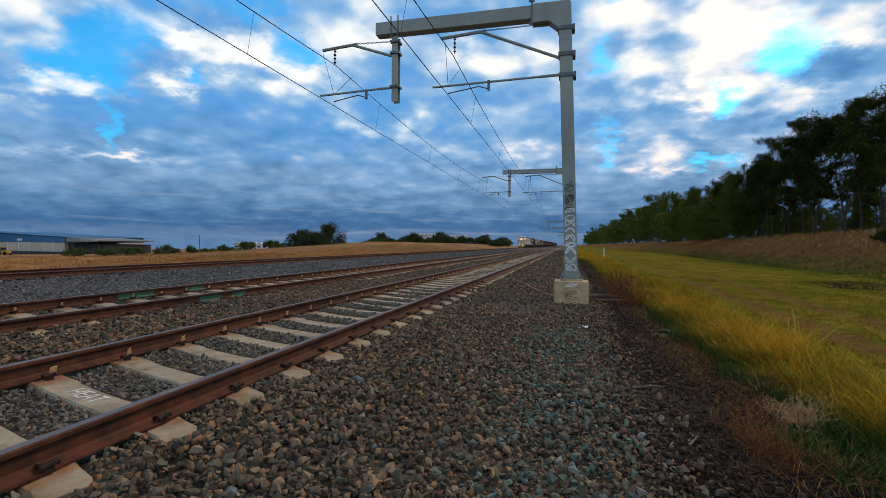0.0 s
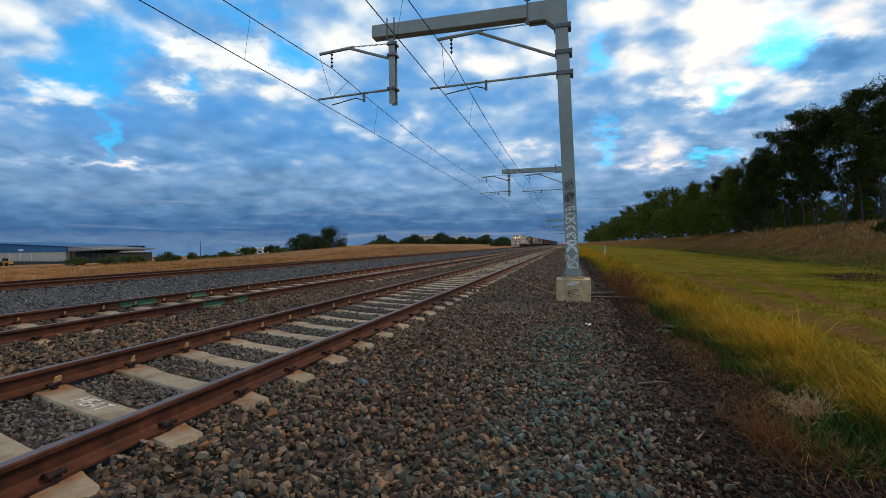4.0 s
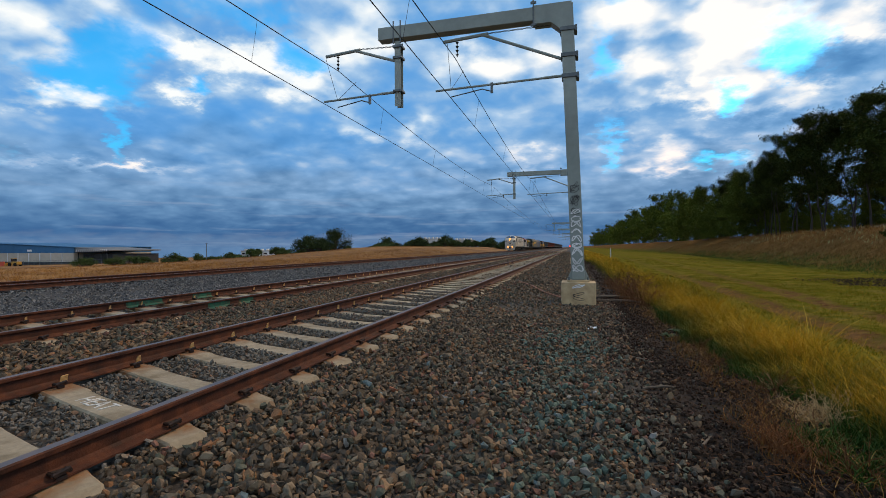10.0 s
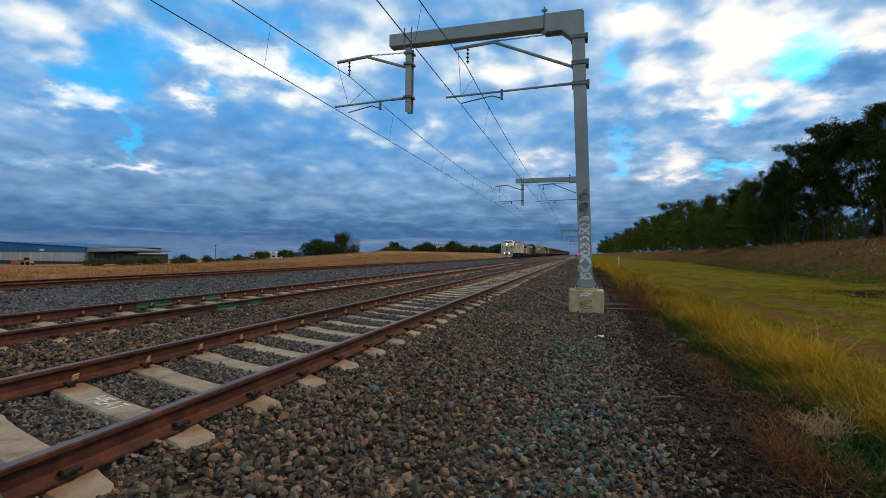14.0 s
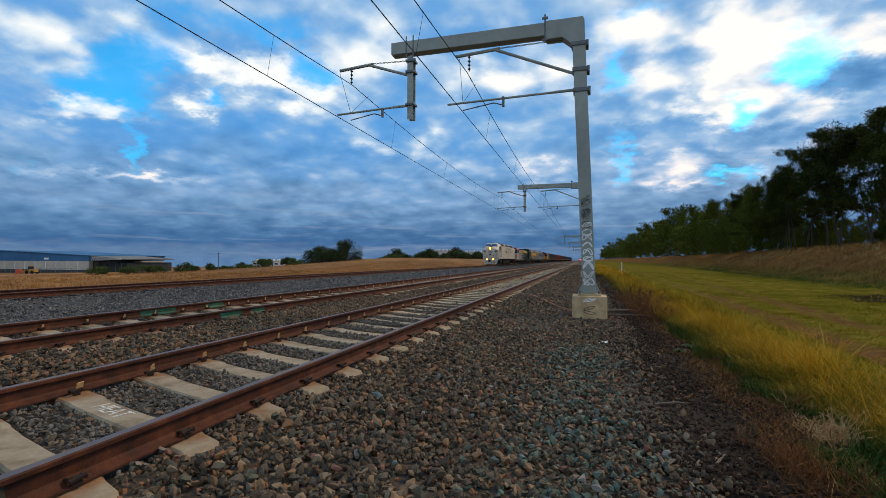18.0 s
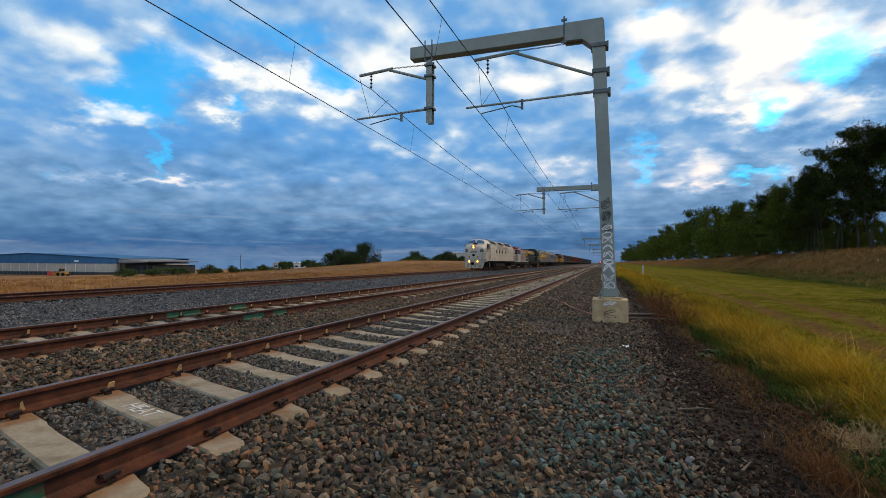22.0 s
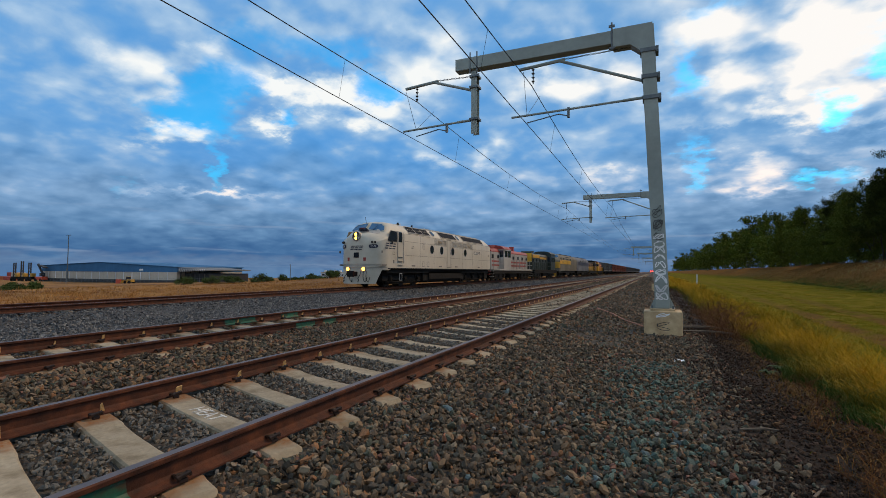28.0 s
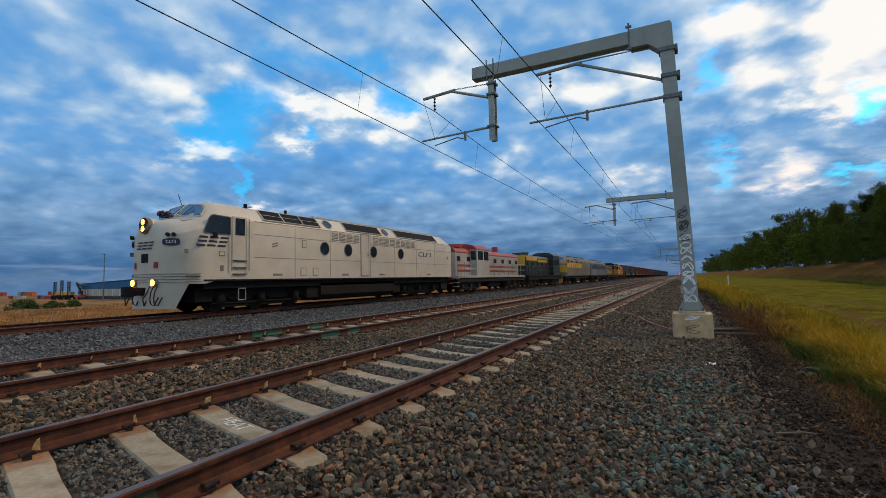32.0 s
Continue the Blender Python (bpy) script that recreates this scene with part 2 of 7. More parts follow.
def mat(name, cols, scale=6.0, rough=0.8, bump=0.0, bump_scale=None, metal=0.0, coarse=0.35, tint=0.0, island=None, detail=5.0, world=False, spec=0.4, emit=None, trans=0.0):
    """A material with two scales of noise. cols: ramp colours; tint: spread by object; island: ramp by piece of a joined mesh."""
    if name in MATS:
        return MATS[name]
    m = bpy.data.materials.new(name)
    m.use_nodes = True
    N = Nodes(m.node_tree)
    if world:
        co = N.put("ShaderNodeNewGeometry").outputs["Position"]
    else:
        co = N.put("ShaderNodeTexCoord").outputs["Object"]
    n1 = N.noise(co, scale, detail, 0.6)
    k = len(cols)
    col = N.ramp(n1, [(0.30 + 0.40 * i / max(1, k - 1), c) for i, c in enumerate(cols)])
    if island:
        r = N.put("ShaderNodeNewGeometry").outputs["Random Per Island"]
        col = N.mix(0.82, col, N.ramp(r, island, "CONSTANT"))
    n2 = N.noise(co, scale * 0.13, 3.0, 0.5)
    shade = N.ramp(n2, [(0.3, (1 - coarse,) * 3), (0.7, (1 + coarse * 0.3,) * 3)])
    col = N.mix(1.0, col, shade, "MULTIPLY")
    if tint:
        r = N.put("ShaderNodeObjectInfo").outputs["Random"]
        f = N.put("ShaderNodeMapRange", {0: r, 3: 1 - tint, 4: 1 + tint}).outputs[0]
        col = N.mix(1.0, col, N.put("ShaderNodeCombineColor", {0: f, 1: f, 2: f}).outputs[0], "MULTIPLY")
    ins = {"Base Color": col, "Metallic": metal, "Specular IOR Level": spec}
    ins["Roughness"] = N.put("ShaderNodeMapRange", {0: n1, 1: 0.3, 2: 0.7, 3: max(0.02, rough - 0.08), 4: min(1, rough + 0.08)}).outputs[0]
    if bump:
        nb = N.noise(co, bump_scale or scale * 2.5, 6.0, 0.65)
        ins["Normal"] = N.put("ShaderNodeBump", {"Strength": min(1.0, bump), "Distance": 0.02, "Height": nb}).outputs[0]
    if emit:
        ins["Emission Color"], ins["Emission Strength"] = (*emit[0], 1), emit[1]
    if trans:
        ins["Transmission Weight"] = trans
    b = N.put("ShaderNodeBsdfPrincipled", ins)
    N.put("ShaderNodeOutputMaterial", {0: b.outputs[0]})
    MATS[name] = m
    return m


STONE_RAMP = [(0.0, (0.110, 0.078, 0.049)), (0.14, (0.173, 0.116, 0.069)), (0.28, (0.063, 0.049, 0.033)), (0.40, (0.236, 0.145, 0.075)), (0.52, (0.137, 0.112, 0.077)),
              (0.64, (0.084, 0.068, 0.049)), (0.74, (0.263, 0.126, 0.055)), (0.80, (0.110, 0.112, 0.075)), (0.88, (0.284, 0.209, 0.128)), (0.95, (0.210, 0.102, 0.069))]
GREEN_RAMP = [(0.0, (0.077, 0.113, 0.084)), (0.3, (0.104, 0.146, 0.108)), (0.55, (0.063, 0.087, 0.067)), (0.75, (0.145, 0.184, 0.134)), (0.9, (0.090, 0.078, 0.049)), (0.98, (0.182, 0.061, 0.030))]
BLUE_RAMP = [(0.0, (0.085, 0.085, 0.084)), (0.3, (0.140, 0.137, 0.130)), (0.6, (0.059, 0.059, 0.059)), (0.8, (0.200, 0.195, 0.182))]
SOIL_RAMP = [(0.0, (0.033, 0.017, 0.009)), (0.35, (0.045, 0.022, 0.013)), (0.6, (0.024, 0.013, 0.007)), (0.85, (0.066, 0.035, 0.019)), (0.96, (0.110, 0.044, 0.018))]
M_STONE = mat("ballast_stone", [(0.065, 0.062, 0.06), (0.115, 0.105, 0.098)], 30, 0.85, 0.5, 60, coarse=0.25, island=STONE_RAMP, world=True, spec=0.12)
M_GREEN = mat("green_ballast_stone", [(0.11, 0.13, 0.13), (0.18, 0.2, 0.19)], 30, 0.8, 0.5, 60, coarse=0.25, island=GREEN_RAMP, world=True, spec=0.12)
M_BLUE = mat("blue_ballast_stone", [(0.12, 0.13, 0.15), (0.19, 0.2, 0.22)], 30, 0.85, 0.5, 60, coarse=0.25, island=BLUE_RAMP, world=True, spec=0.12)
M_CHIP = mat("soil_chips", [(0.07, 0.055, 0.048), (0.12, 0.095, 0.08)], 40, 0.9, 0.5, 80, coarse=0.3, island=SOIL_RAMP, world=True, spec=0.12)
M_DUSTY = mat("soil_stained_stone", [(0.043, 0.032, 0.024), (0.079, 0.059, 0.044)], 30, 0.9, 0.5, 60, coarse=0.3, world=True, spec=0.12,
              island=[(0.0, (0.061, 0.035, 0.020)), (0.3, (0.094, 0.057, 0.034)), (0.55, (0.043, 0.029, 0.020)), (0.75, (0.119, 0.081, 0.051)), (0.9, (0.072, 0.059, 0.046))])
M_PALE = mat("dusty_ballast_stone", [(0.10, 0.095, 0.088), (0.17, 0.16, 0.145)], 30, 0.9, 0.5, 60, coarse=0.25, world=True, spec=0.12,
             island=[(0.0, (0.130, 0.116, 0.095)), (0.2, (0.185, 0.165, 0.138)), (0.4, (0.085, 0.078, 0.066)), (0.6, (0.215, 0.170, 0.120)), (0.75, (0.145, 0.142, 0.128)), (0.92, (0.200, 0.120, 0.075))])
M_BED = mat("ballast_ground", [(0.042, 0.035, 0.028), (0.072, 0.060, 0.048), (0.108, 0.090, 0.072)], 22, 0.9, 1.0, 26, world=True, spec=0.12)
M_BEDB = mat("blue_ballast_ground", [(0.035, 0.035, 0.035), (0.063, 0.063, 0.062), (0.098, 0.098, 0.095)], 16, 0.9, 1.0, 18, world=True, spec=0.12)
M_SOIL = mat("dark_soil", [(0.015, 0.011, 0.008), (0.027, 0.020, 0.016), (0.042, 0.031, 0.024)], 9, 0.95, 1.0, 30, world=True, spec=0.12)
M_RUST = mat("rusty_rail", [(0.030, 0.010, 0.005), (0.066, 0.021, 0.010), (0.12, 0.040, 0.017)], 9, 0.75, 0.3, 60, coarse=0.3, spec=0.3)
M_RAILTOP = mat("worn_rail_head", [(0.11, 0.075, 0.06), (0.20, 0.15, 0.13)], 4, 0.5, 0.05, 40, metal=0.6, coarse=0.2)
M_CLIP = mat("clip_steel", [(0.02, 0.014, 0.012), (0.05, 0.028, 0.02)], 30, 0.6, 0.2, metal=0.3)
M_MARK = mat("ochre_glint", [(0.55, 0.28, 0.08), (0.80, 0.52, 0.22)], 40, 0.6)
M_GREENP = mat("green_rail_paint", [(0.06, 0.022, 0.012), (0.014, 0.10, 0.06), (0.025, 0.16, 0.10)], 9, 0.6, 0.3)
M_MAST = mat("grey_green_mast_paint", [(0.255, 0.29, 0.265), (0.34, 0.38, 0.35)], 3, 0.55, 0.1, 30, coarse=0.25)
M_GALV = mat("galvanised_steel", [(0.10, 0.12, 0.13), (0.17, 0.19, 0.20)], 12, 0.5, 0.1, metal=0.4)
M_PLINTH = mat("plinth_concrete", [(0.378, 0.257, 0.135), (0.504, 0.359, 0.197), (0.598, 0.446, 0.262)], 5, 0.92, 0.4, 40)
M_WIRE = mat("wire_copper", [(0.03, 0.03, 0.032), (0.05, 0.05, 0.05)], 5, 0.5, metal=0.5)
M_WHITEP = mat("white_spray_paint", [(0.80, 0.80, 0.80), (0.92, 0.92, 0.90)], 12, 0.7)
M_BLACKP = mat("black_spray_paint", [(0.012, 0.012, 0.014), (0.03, 0.03, 0.032)], 12, 0.6)
M_FIELD = mat("dry_field", [(0.150, 0.069, 0.020), (0.240, 0.120, 0.036), (0.344, 0.182, 0.060)], 0.35, 0.95, 0.5, 5, coarse=0.55, world=True, spec=0.12)


def sleeper_material():
    """Tan concrete, darker in blotches, with rust washed down beside the rails."""
    m = bpy.data.materials.new("sleeper_concrete")
    m.use_nodes = True
    N = Nodes(m.node_tree)
    co = N.put("ShaderNodeTexCoord").outputs["Object"]
    s = N.put("ShaderNodeSeparateXYZ", {0: co}).outputs
    r = N.put("ShaderNodeObjectInfo").outputs["Random"]
    place = N.put("ShaderNodeVectorMath", {0: co, 1: N.put("ShaderNodeCombineXYZ", {0: N.math("MULTIPLY", r, 50.0)}).outputs[0]}, operation="ADD").outputs[0]
    fine, blot = N.noise(place, 28, 6.0, 0.65), N.noise(place, 5.0, 4.0, 0.55)
    col = N.ramp(blot, [(0.30, (0.20, 0.158, 0.10)), (0.48, (0.30, 0.245, 0.165)), (0.70, (0.36, 0.305, 0.215))])
    col = N.mix(1.0, col, N.ramp(fine, [(0.3, (0.80,) * 3), (0.7, (1.10,) * 3)]), "MULTIPLY")
    off = N.math("ABSOLUTE", N.math("SUBTRACT", N.math("ABSOLUTE", s[0]), 0.80))
    off = N.math("ADD", off, N.math("MULTIPLY", N.math("SUBTRACT", blot, 0.5), 0.35))
    stain = N.put("ShaderNodeMapRange", {0: off, 1: 0.08, 2: 0.32, 3: 0.95, 4: 0.0}, interpolation_type="SMOOTHSTEP").outputs[0]
    stain = N.math("MULTIPLY", stain, N.ramp(fine, [(0.35, (0.3,) * 3), (0.6, (1.0,) * 3)]))
    col = N.mix(stain, col, (0.24, 0.095, 0.030, 1))
    col = N.mix(1.0, col, N.put("ShaderNodeCombineColor", {i: N.put("ShaderNodeMapRange", {0: r, 3: 0.85, 4: 1.1}).outputs[0] for i in range(3)}).outputs[0], "MULTIPLY")
    bmp = N.put("ShaderNodeBump", {"Strength": 0.35, "Distance": 0.01, "Height": N.noise(place, 60, 5.0, 0.7)})
    b = N.put("ShaderNodeBsdfPrincipled", {"Base Color": col, "Roughness": 0.9, "Normal": bmp.outputs[0], "Specular IOR Level": 0.2})
    N.put("ShaderNodeOutputMaterial", {0: b.outputs[0]})
    return m


M_SLEEPER = sleeper_material()

# ---- mesh helpers ----
def mesh_np(name, verts, faces, material):
    """A mesh from arrays; all faces have as many corners."""
    verts, faces = np.asarray(verts, np.float32), np.asarray(faces, np.int32)
    me = bpy.data.meshes.new(name)
    me.vertices.add(len(verts))
    me.vertices.foreach_set("co", verts.ravel())
    k = faces.shape[1]
    me.loops.add(faces.size)
    me.loops.foreach_set("vertex_index", faces.ravel())
    me.polygons.add(len(faces))
    me.polygons.foreach_set("loop_start", np.arange(0, faces.size, k, dtype=np.int32))
    me.polygons.foreach_set("loop_total", np.full(len(faces), k, np.int32))
    me.update(calc_edges=True)
    me.materials.append(material)
    me.shade_flat()
    return me


def part(name, bm, material, parent, label="", smooth=False):
    """Links a bmesh (or a mesh) as one object under its thing or part."""
    if isinstance(bm, bmesh.types.BMesh):
        me = bpy.data.meshes.new(name)
        bm.normal_update()
        bm.to_mesh(me)
        bm.free()
        me.materials.append(material)
        if smooth:
            me.shade_smooth()
            me.set_sharp_from_angle(angle=radians(35))
    else:
        me = bm
    ob = new(name, me)
    ob.parent = parent
    if label:
        tagged(ob, label)
    return ob


def thing(name, label, category, group="", at=(0, 0, 0), kind=""):
    ob = new(name)
    ob.empty_display_size = 0.2
    ob.location = at
    return tagged(ob, label, category, group, kind)


def box(sx, sy, sz, at=(0, 0, 0), rot=(0, 0, 0), bm=None, bevel=0.0):
    bm = bm or bmesh.new()
    m = Matrix.Translation(at) @ Euler([radians(a) for a in rot]).to_matrix().to_4x4() @ Matrix.Diagonal((sx, sy, sz, 1))
    g = bmesh.ops.create_cube(bm, size=1.0, matrix=m)
    if bevel:
        es = list({e for v in g["verts"] for e in v.link_edges})
        bmesh.ops.bevel(bm, geom=es, offset=bevel, segments=2, affect="EDGES", profile=0.6)
    return bm


def rod(a, b, r, bm=None, seg=8, r2=None):
    bm = bm or bmesh.new()
    a, b = Vector(a), Vector(b)
    d = b - a
    m = Matrix.Translation((a + b) / 2) @ d.to_track_quat("Z", "Y").to_matrix().to_4x4()
    bmesh.ops.create_cone(bm, cap_ends=True, segments=seg, radius1=r, radius2=r if r2 is None else r2, depth=d.length, matrix=m)
    return bm


def prism(poly, axis, lo, hi, bm=None):
    """An outline of (a, b) pairs swept along an axis. axis x: (y, z); y: (x, z); z: (x, y)."""
    bm = bm or bmesh.new()

    def at(p, s):
        return {"x": (s, p[0], p[1]), "y": (p[0], s, p[1]), "z": (p[0], p[1], s)}[axis]
    lo_v = [bm.verts.new(at(p, lo)) for p in poly]
    hi_v = [bm.verts.new(at(p, hi)) for p in poly]
    n = len(poly)
    fs = [bm.faces.new(lo_v), bm.faces.new(hi_v[::-1])]
    for i in range(n):
        fs.append(bm.faces.new((lo_v[i], hi_v[i], hi_v[(i + 1) % n], lo_v[(i + 1) % n])))
    bmesh.ops.recalc_face_normals(bm, faces=fs)
    return bm


def writing(name, body, size, material, parent, m, label="", extrude=0.004, shear=0.0, width=1.0):
    """Letters in the built-in font, as a mesh under parent at the pose m."""
    cu = bpy.data.curves.new(name, "FONT")
    cu.body, cu.size, cu.extrude, cu.shear = body, size, extrude, shear
    cu.align_x, cu.align_y = "CENTER", "CENTER"
    tmp = new(name, cu)
    me = bpy.data.meshes.new_from_object(tmp.evaluated_get(bpy.context.evaluated_depsgraph_get()))
    bpy.data.objects.remove(tmp)
    bpy.data.curves.remove(cu)
    me.transform(Matrix.Diagonal((width, 1, 1, 1)))
    me.materials.clear()
    me.materials.append(material)
    ob = new(name, me)
    ob.parent = parent
    ob.matrix_basis = m
    return tagged(ob, label) if label else ob


rng = np.random.default_rng(7)

# ---- ground ----
PROFILE_X = [-4000, -260, -120, -60, -24, -19.5, -18.0, -17.2, -14.8, -13.6, -10.8, -9.5, -1.7, -0.1, 0.8, 1.6, 4.2, 9, 13]
PROFILE_Z = [-12.0, -5.8, -3.4, -1.0, -0.40, -0.25, -0.15, 0.06, 0.06, -0.12, -0.12, 0.085, 0.085, -0.12, -0.16, -0.16, -0.20, -0.20, -0.20]


RUTS = ((4.20, 0.035), (5.30, 0.064))      # where the two wheel ruts of the verge run


def bank_foot(y):
    return 14.6 + 0.06 * np.clip(y, 0, 110)


def ground_z(x, y):
    """The height of the ground, without the loose stones."""
    x, y = np.asarray(x, float), np.asarray(y, float)
    z = np.interp(x, PROFILE_X, PROFILE_Z)
    u = np.clip((x - bank_foot(y) + 1.8) / 9.0, 0, 1)
    z = z + 2.9 * u * u * (3 - 2 * u)
    wob = 0.03 * np.sin(x * 1.7 + y * 0.9) + 0.025 * np.sin(x * 0.6 - y * 1.3) + 0.02 * np.sin(2.9 * x + 2.1 * y)
    far = np.clip((np.abs(x + 8) - 10.5) / 3, 0, 1)
    # two wheel ruts along the verge
    for c, slope in RUTS:
        z = z - 0.07 * np.exp(-((x - c - slope * np.clip(y, 0, 70) + 0.06 * np.sin(y * 0.5 + c)) / 0.30) ** 2)
    # a low rise in the field beyond the tracks
    z = z + 2.7 * np.clip((y - 60) / 80, 0, 1) ** 1.5 * np.exp(-((x + 62) / 40) ** 2) * np.clip((-20 - x) / 20, 0, 1)
    z = z - 0.03 * np.clip(y - 260, 0, 2500) * np.clip((-30 - x) / 30, 0, 1)
    wob = wob * np.clip((78 - y) / 30, 0, 1) * np.where(x > 12, 0.5, np.where(x > 2.8, 0.35, 1.0))
    return z + wob * far * (1 + 2.0 * np.clip((-x - 15) / 20, 0, 1))


def build_ground():
    xs = np.unique(np.concatenate([[-4000, -2200, -1200, -700, -400], np.linspace(-300, -40, 40), np.linspace(-40, -19, 25), np.linspace(-19, 4.5, 95),
                                   np.linspace(3.0, 9.0, 60), np.linspace(4.5, 40, 80), np.linspace(13, 31, 80), [60, 100, 200, 400, 800, 1600, 4000]]))
    ys = np.unique(np.concatenate([[-600, -200, -80, -40], np.linspace(-20, 20, 90), np.linspace(20, 80, 70), np.linspace(80, 300, 55), [400, 600, 900, 1400, 2200, 4500]]))
    X, Y = np.meshgrid(xs, ys)
    V = np.stack([X, Y, ground_z(X, Y)], -1).reshape(-1, 3)
    nx, ny = len(xs), len(ys)
    i = (np.arange(ny - 1)[:, None] * nx + np.arange(nx - 1)[None]).ravel()
    F = np.stack([i, i + 1, i + nx + 1, i + nx], -1)
    me = mesh_np("ground", V, F, M_BED)
    for m in (M_BEDB, M_SOIL, M_FIELD, M_PATH):
        me.materials.append(m)
    cx, cy = V[F].mean(1)[:, 0], V[F].mean(1)[:, 1]
    idx = np.zeros(len(F), np.int32)
    idx[cx < -9.3] = 1
    idx[cx < -18.6] = 3
    idx[cx > 0.7] = 2
    idx[cx > 2.2] = 4
    idx[(cx > 40)] = 3
    me.polygons.foreach_set("material_index", idx)
    me.shade_smooth()
    return tagged(new("ground", me), "railway land with grey ballast, dark soil, green verge and dry grass field", "ground", kind="structure")


def path_material():
    """Mown grass worn down to brown earth along two wheel tracks."""
    m = bpy.data.materials.new("grass_with_wheel_tracks")
    m.use_nodes = True
    N = Nodes(m.node_tree)
    co = N.put("ShaderNodeNewGeometry").outputs["Position"]
    s = N.put("ShaderNodeSeparateXYZ", {0: co}).outputs
    big = N.noise(co, 0.35, 4.0)
    fine = N.noise(co, 5.0, 6.0, 0.65)
    wav = N.math("ADD", s[0], N.math("MULTIPLY", N.math("SUBTRACT", big, 0.5), 0.6))
    wav = N.math("ADD", wav, N.math("MULTIPLY", N.math("SUBTRACT", fine, 0.5), 0.5))

    near = N.math("MINIMUM", s[1], 70.0)

    def band(c, slope, w):
        d = N.math("ABSOLUTE", N.math("SUBTRACT", wav, N.math("MULTIPLY_ADD", near, slope, c)))
        return N.put("ShaderNodeMapRange", {0: d, 1: w * 0.4, 2: w, 3: 1.0, 4: 0.0}, interpolation_type="SMOOTHSTEP").outputs[0]
    bare = N.math("MAXIMUM", band(*RUTS[0], 0.52), band(*RUTS[1], 0.52))
    bare = N.math("MULTIPLY", bare, N.ramp(N.noise(co, 1.3, 6.0, 0.65), [(0.34, (0.25,) * 3), (0.54, (1.0,) * 3)]))
    bare = N.math("MULTIPLY", bare, N.put("ShaderNodeMapRange", {0: s[1], 1: 16.0, 2: 38.0, 3: 1.0, 4: 0.25}).outputs[0])
    grass = N.ramp(N.noise(co, 1.9, 8.0, 0.7), [(0.34, (0.048, 0.048, 0.004)), (0.5, (0.122, 0.106, 0.014)), (0.7, (0.225, 0.150, 0.036))])
    grass = N.mix(N.ramp(N.noise(co, 0.55, 5.0, 0.65), [(0.48, (0, 0, 0)), (0.66, (0.55, 0.55, 0.55))]), grass, (0.050, 0.066, 0.008, 1))
    grass = N.mix(N.ramp(big, [(0.54, (0, 0, 0)), (0.72, (0.5, 0.5, 0.5))]), grass, (0.15, 0.10, 0.035, 1))
    earth = N.ramp(fine, [(0.3, (0.072, 0.036, 0.014)), (0.7, (0.165, 0.090, 0.038))])
    # the bank: dry brown grass that runs out raggedly into the green
    up_bank = N.math("SUBTRACT", N.math("SUBTRACT", s[0], N.math("MULTIPLY", N.math("MINIMUM", N.math("MAXIMUM", s[1], 0.0), 110.0), 0.06)), 14.6)
    up_bank = N.math("ADD", up_bank, N.math("MULTIPLY", N.math("SUBTRACT", N.noise(co, 0.7, 5.0, 0.65), 0.5), 6.0))
    dry = N.put("ShaderNodeMapRange", {0: up_bank, 1: -1.6, 2: 2.2}, interpolation_type="SMOOTHSTEP").outputs[0]
    straw = N.ramp(N.noise(co, 2.2, 6.0, 0.65), [(0.3, (0.090, 0.040, 0.012)), (0.5, (0.185, 0.088, 0.028)), (0.7, (0.30, 0.155, 0.055))])
    grass = N.mix(dry, grass, straw)
    bmp = N.put("ShaderNodeBump", {"Strength": 0.7, "Distance": 0.03, "Height": N.noise(co, 18, 6.0, 0.7)})
    b = N.put("ShaderNodeBsdfPrincipled", {"Base Color": N.mix(bare, grass, earth), "Roughness": 0.95, "Normal": bmp.outputs[0], "Specular IOR Level": 0.0})
    N.put("ShaderNodeOutputMaterial", {0: b.outputs[0]})
    return m


M_PATH = path_material()
build_ground()

# ---- railway tracks ----
GAUGE_W, GAUGE_S = 1.67, 1.505     # between the centres of the rail heads
TRACK_1, TRACK_2, TRACK_3 = -3.255, -7.275, -16.0
RAIL = [(-0.070, 0.0), (0.070, 0.0), (0.070, 0.012), (0.020, 0.028), (0.009, 0.045), (0.009, 0.115), (0.034, 0.128), (0.035, 0.150),
        (0.028, 0.158), (-0.028, 0.158), (-0.035, 0.150), (-0.034, 0.128), (-0.009, 0.115), (-0.009, 0.045), (-0.020, 0.028), (-0.070, 0.012)]
PITCH = 0.675
SLEEPER_1, SLEEPER_2 = 2.48, 3.0     # where a sleeper lies on the first and on the second track
SKEW_1, SKEW_2 = -17.0, -7.0         # the sleepers lie askew under both sidings


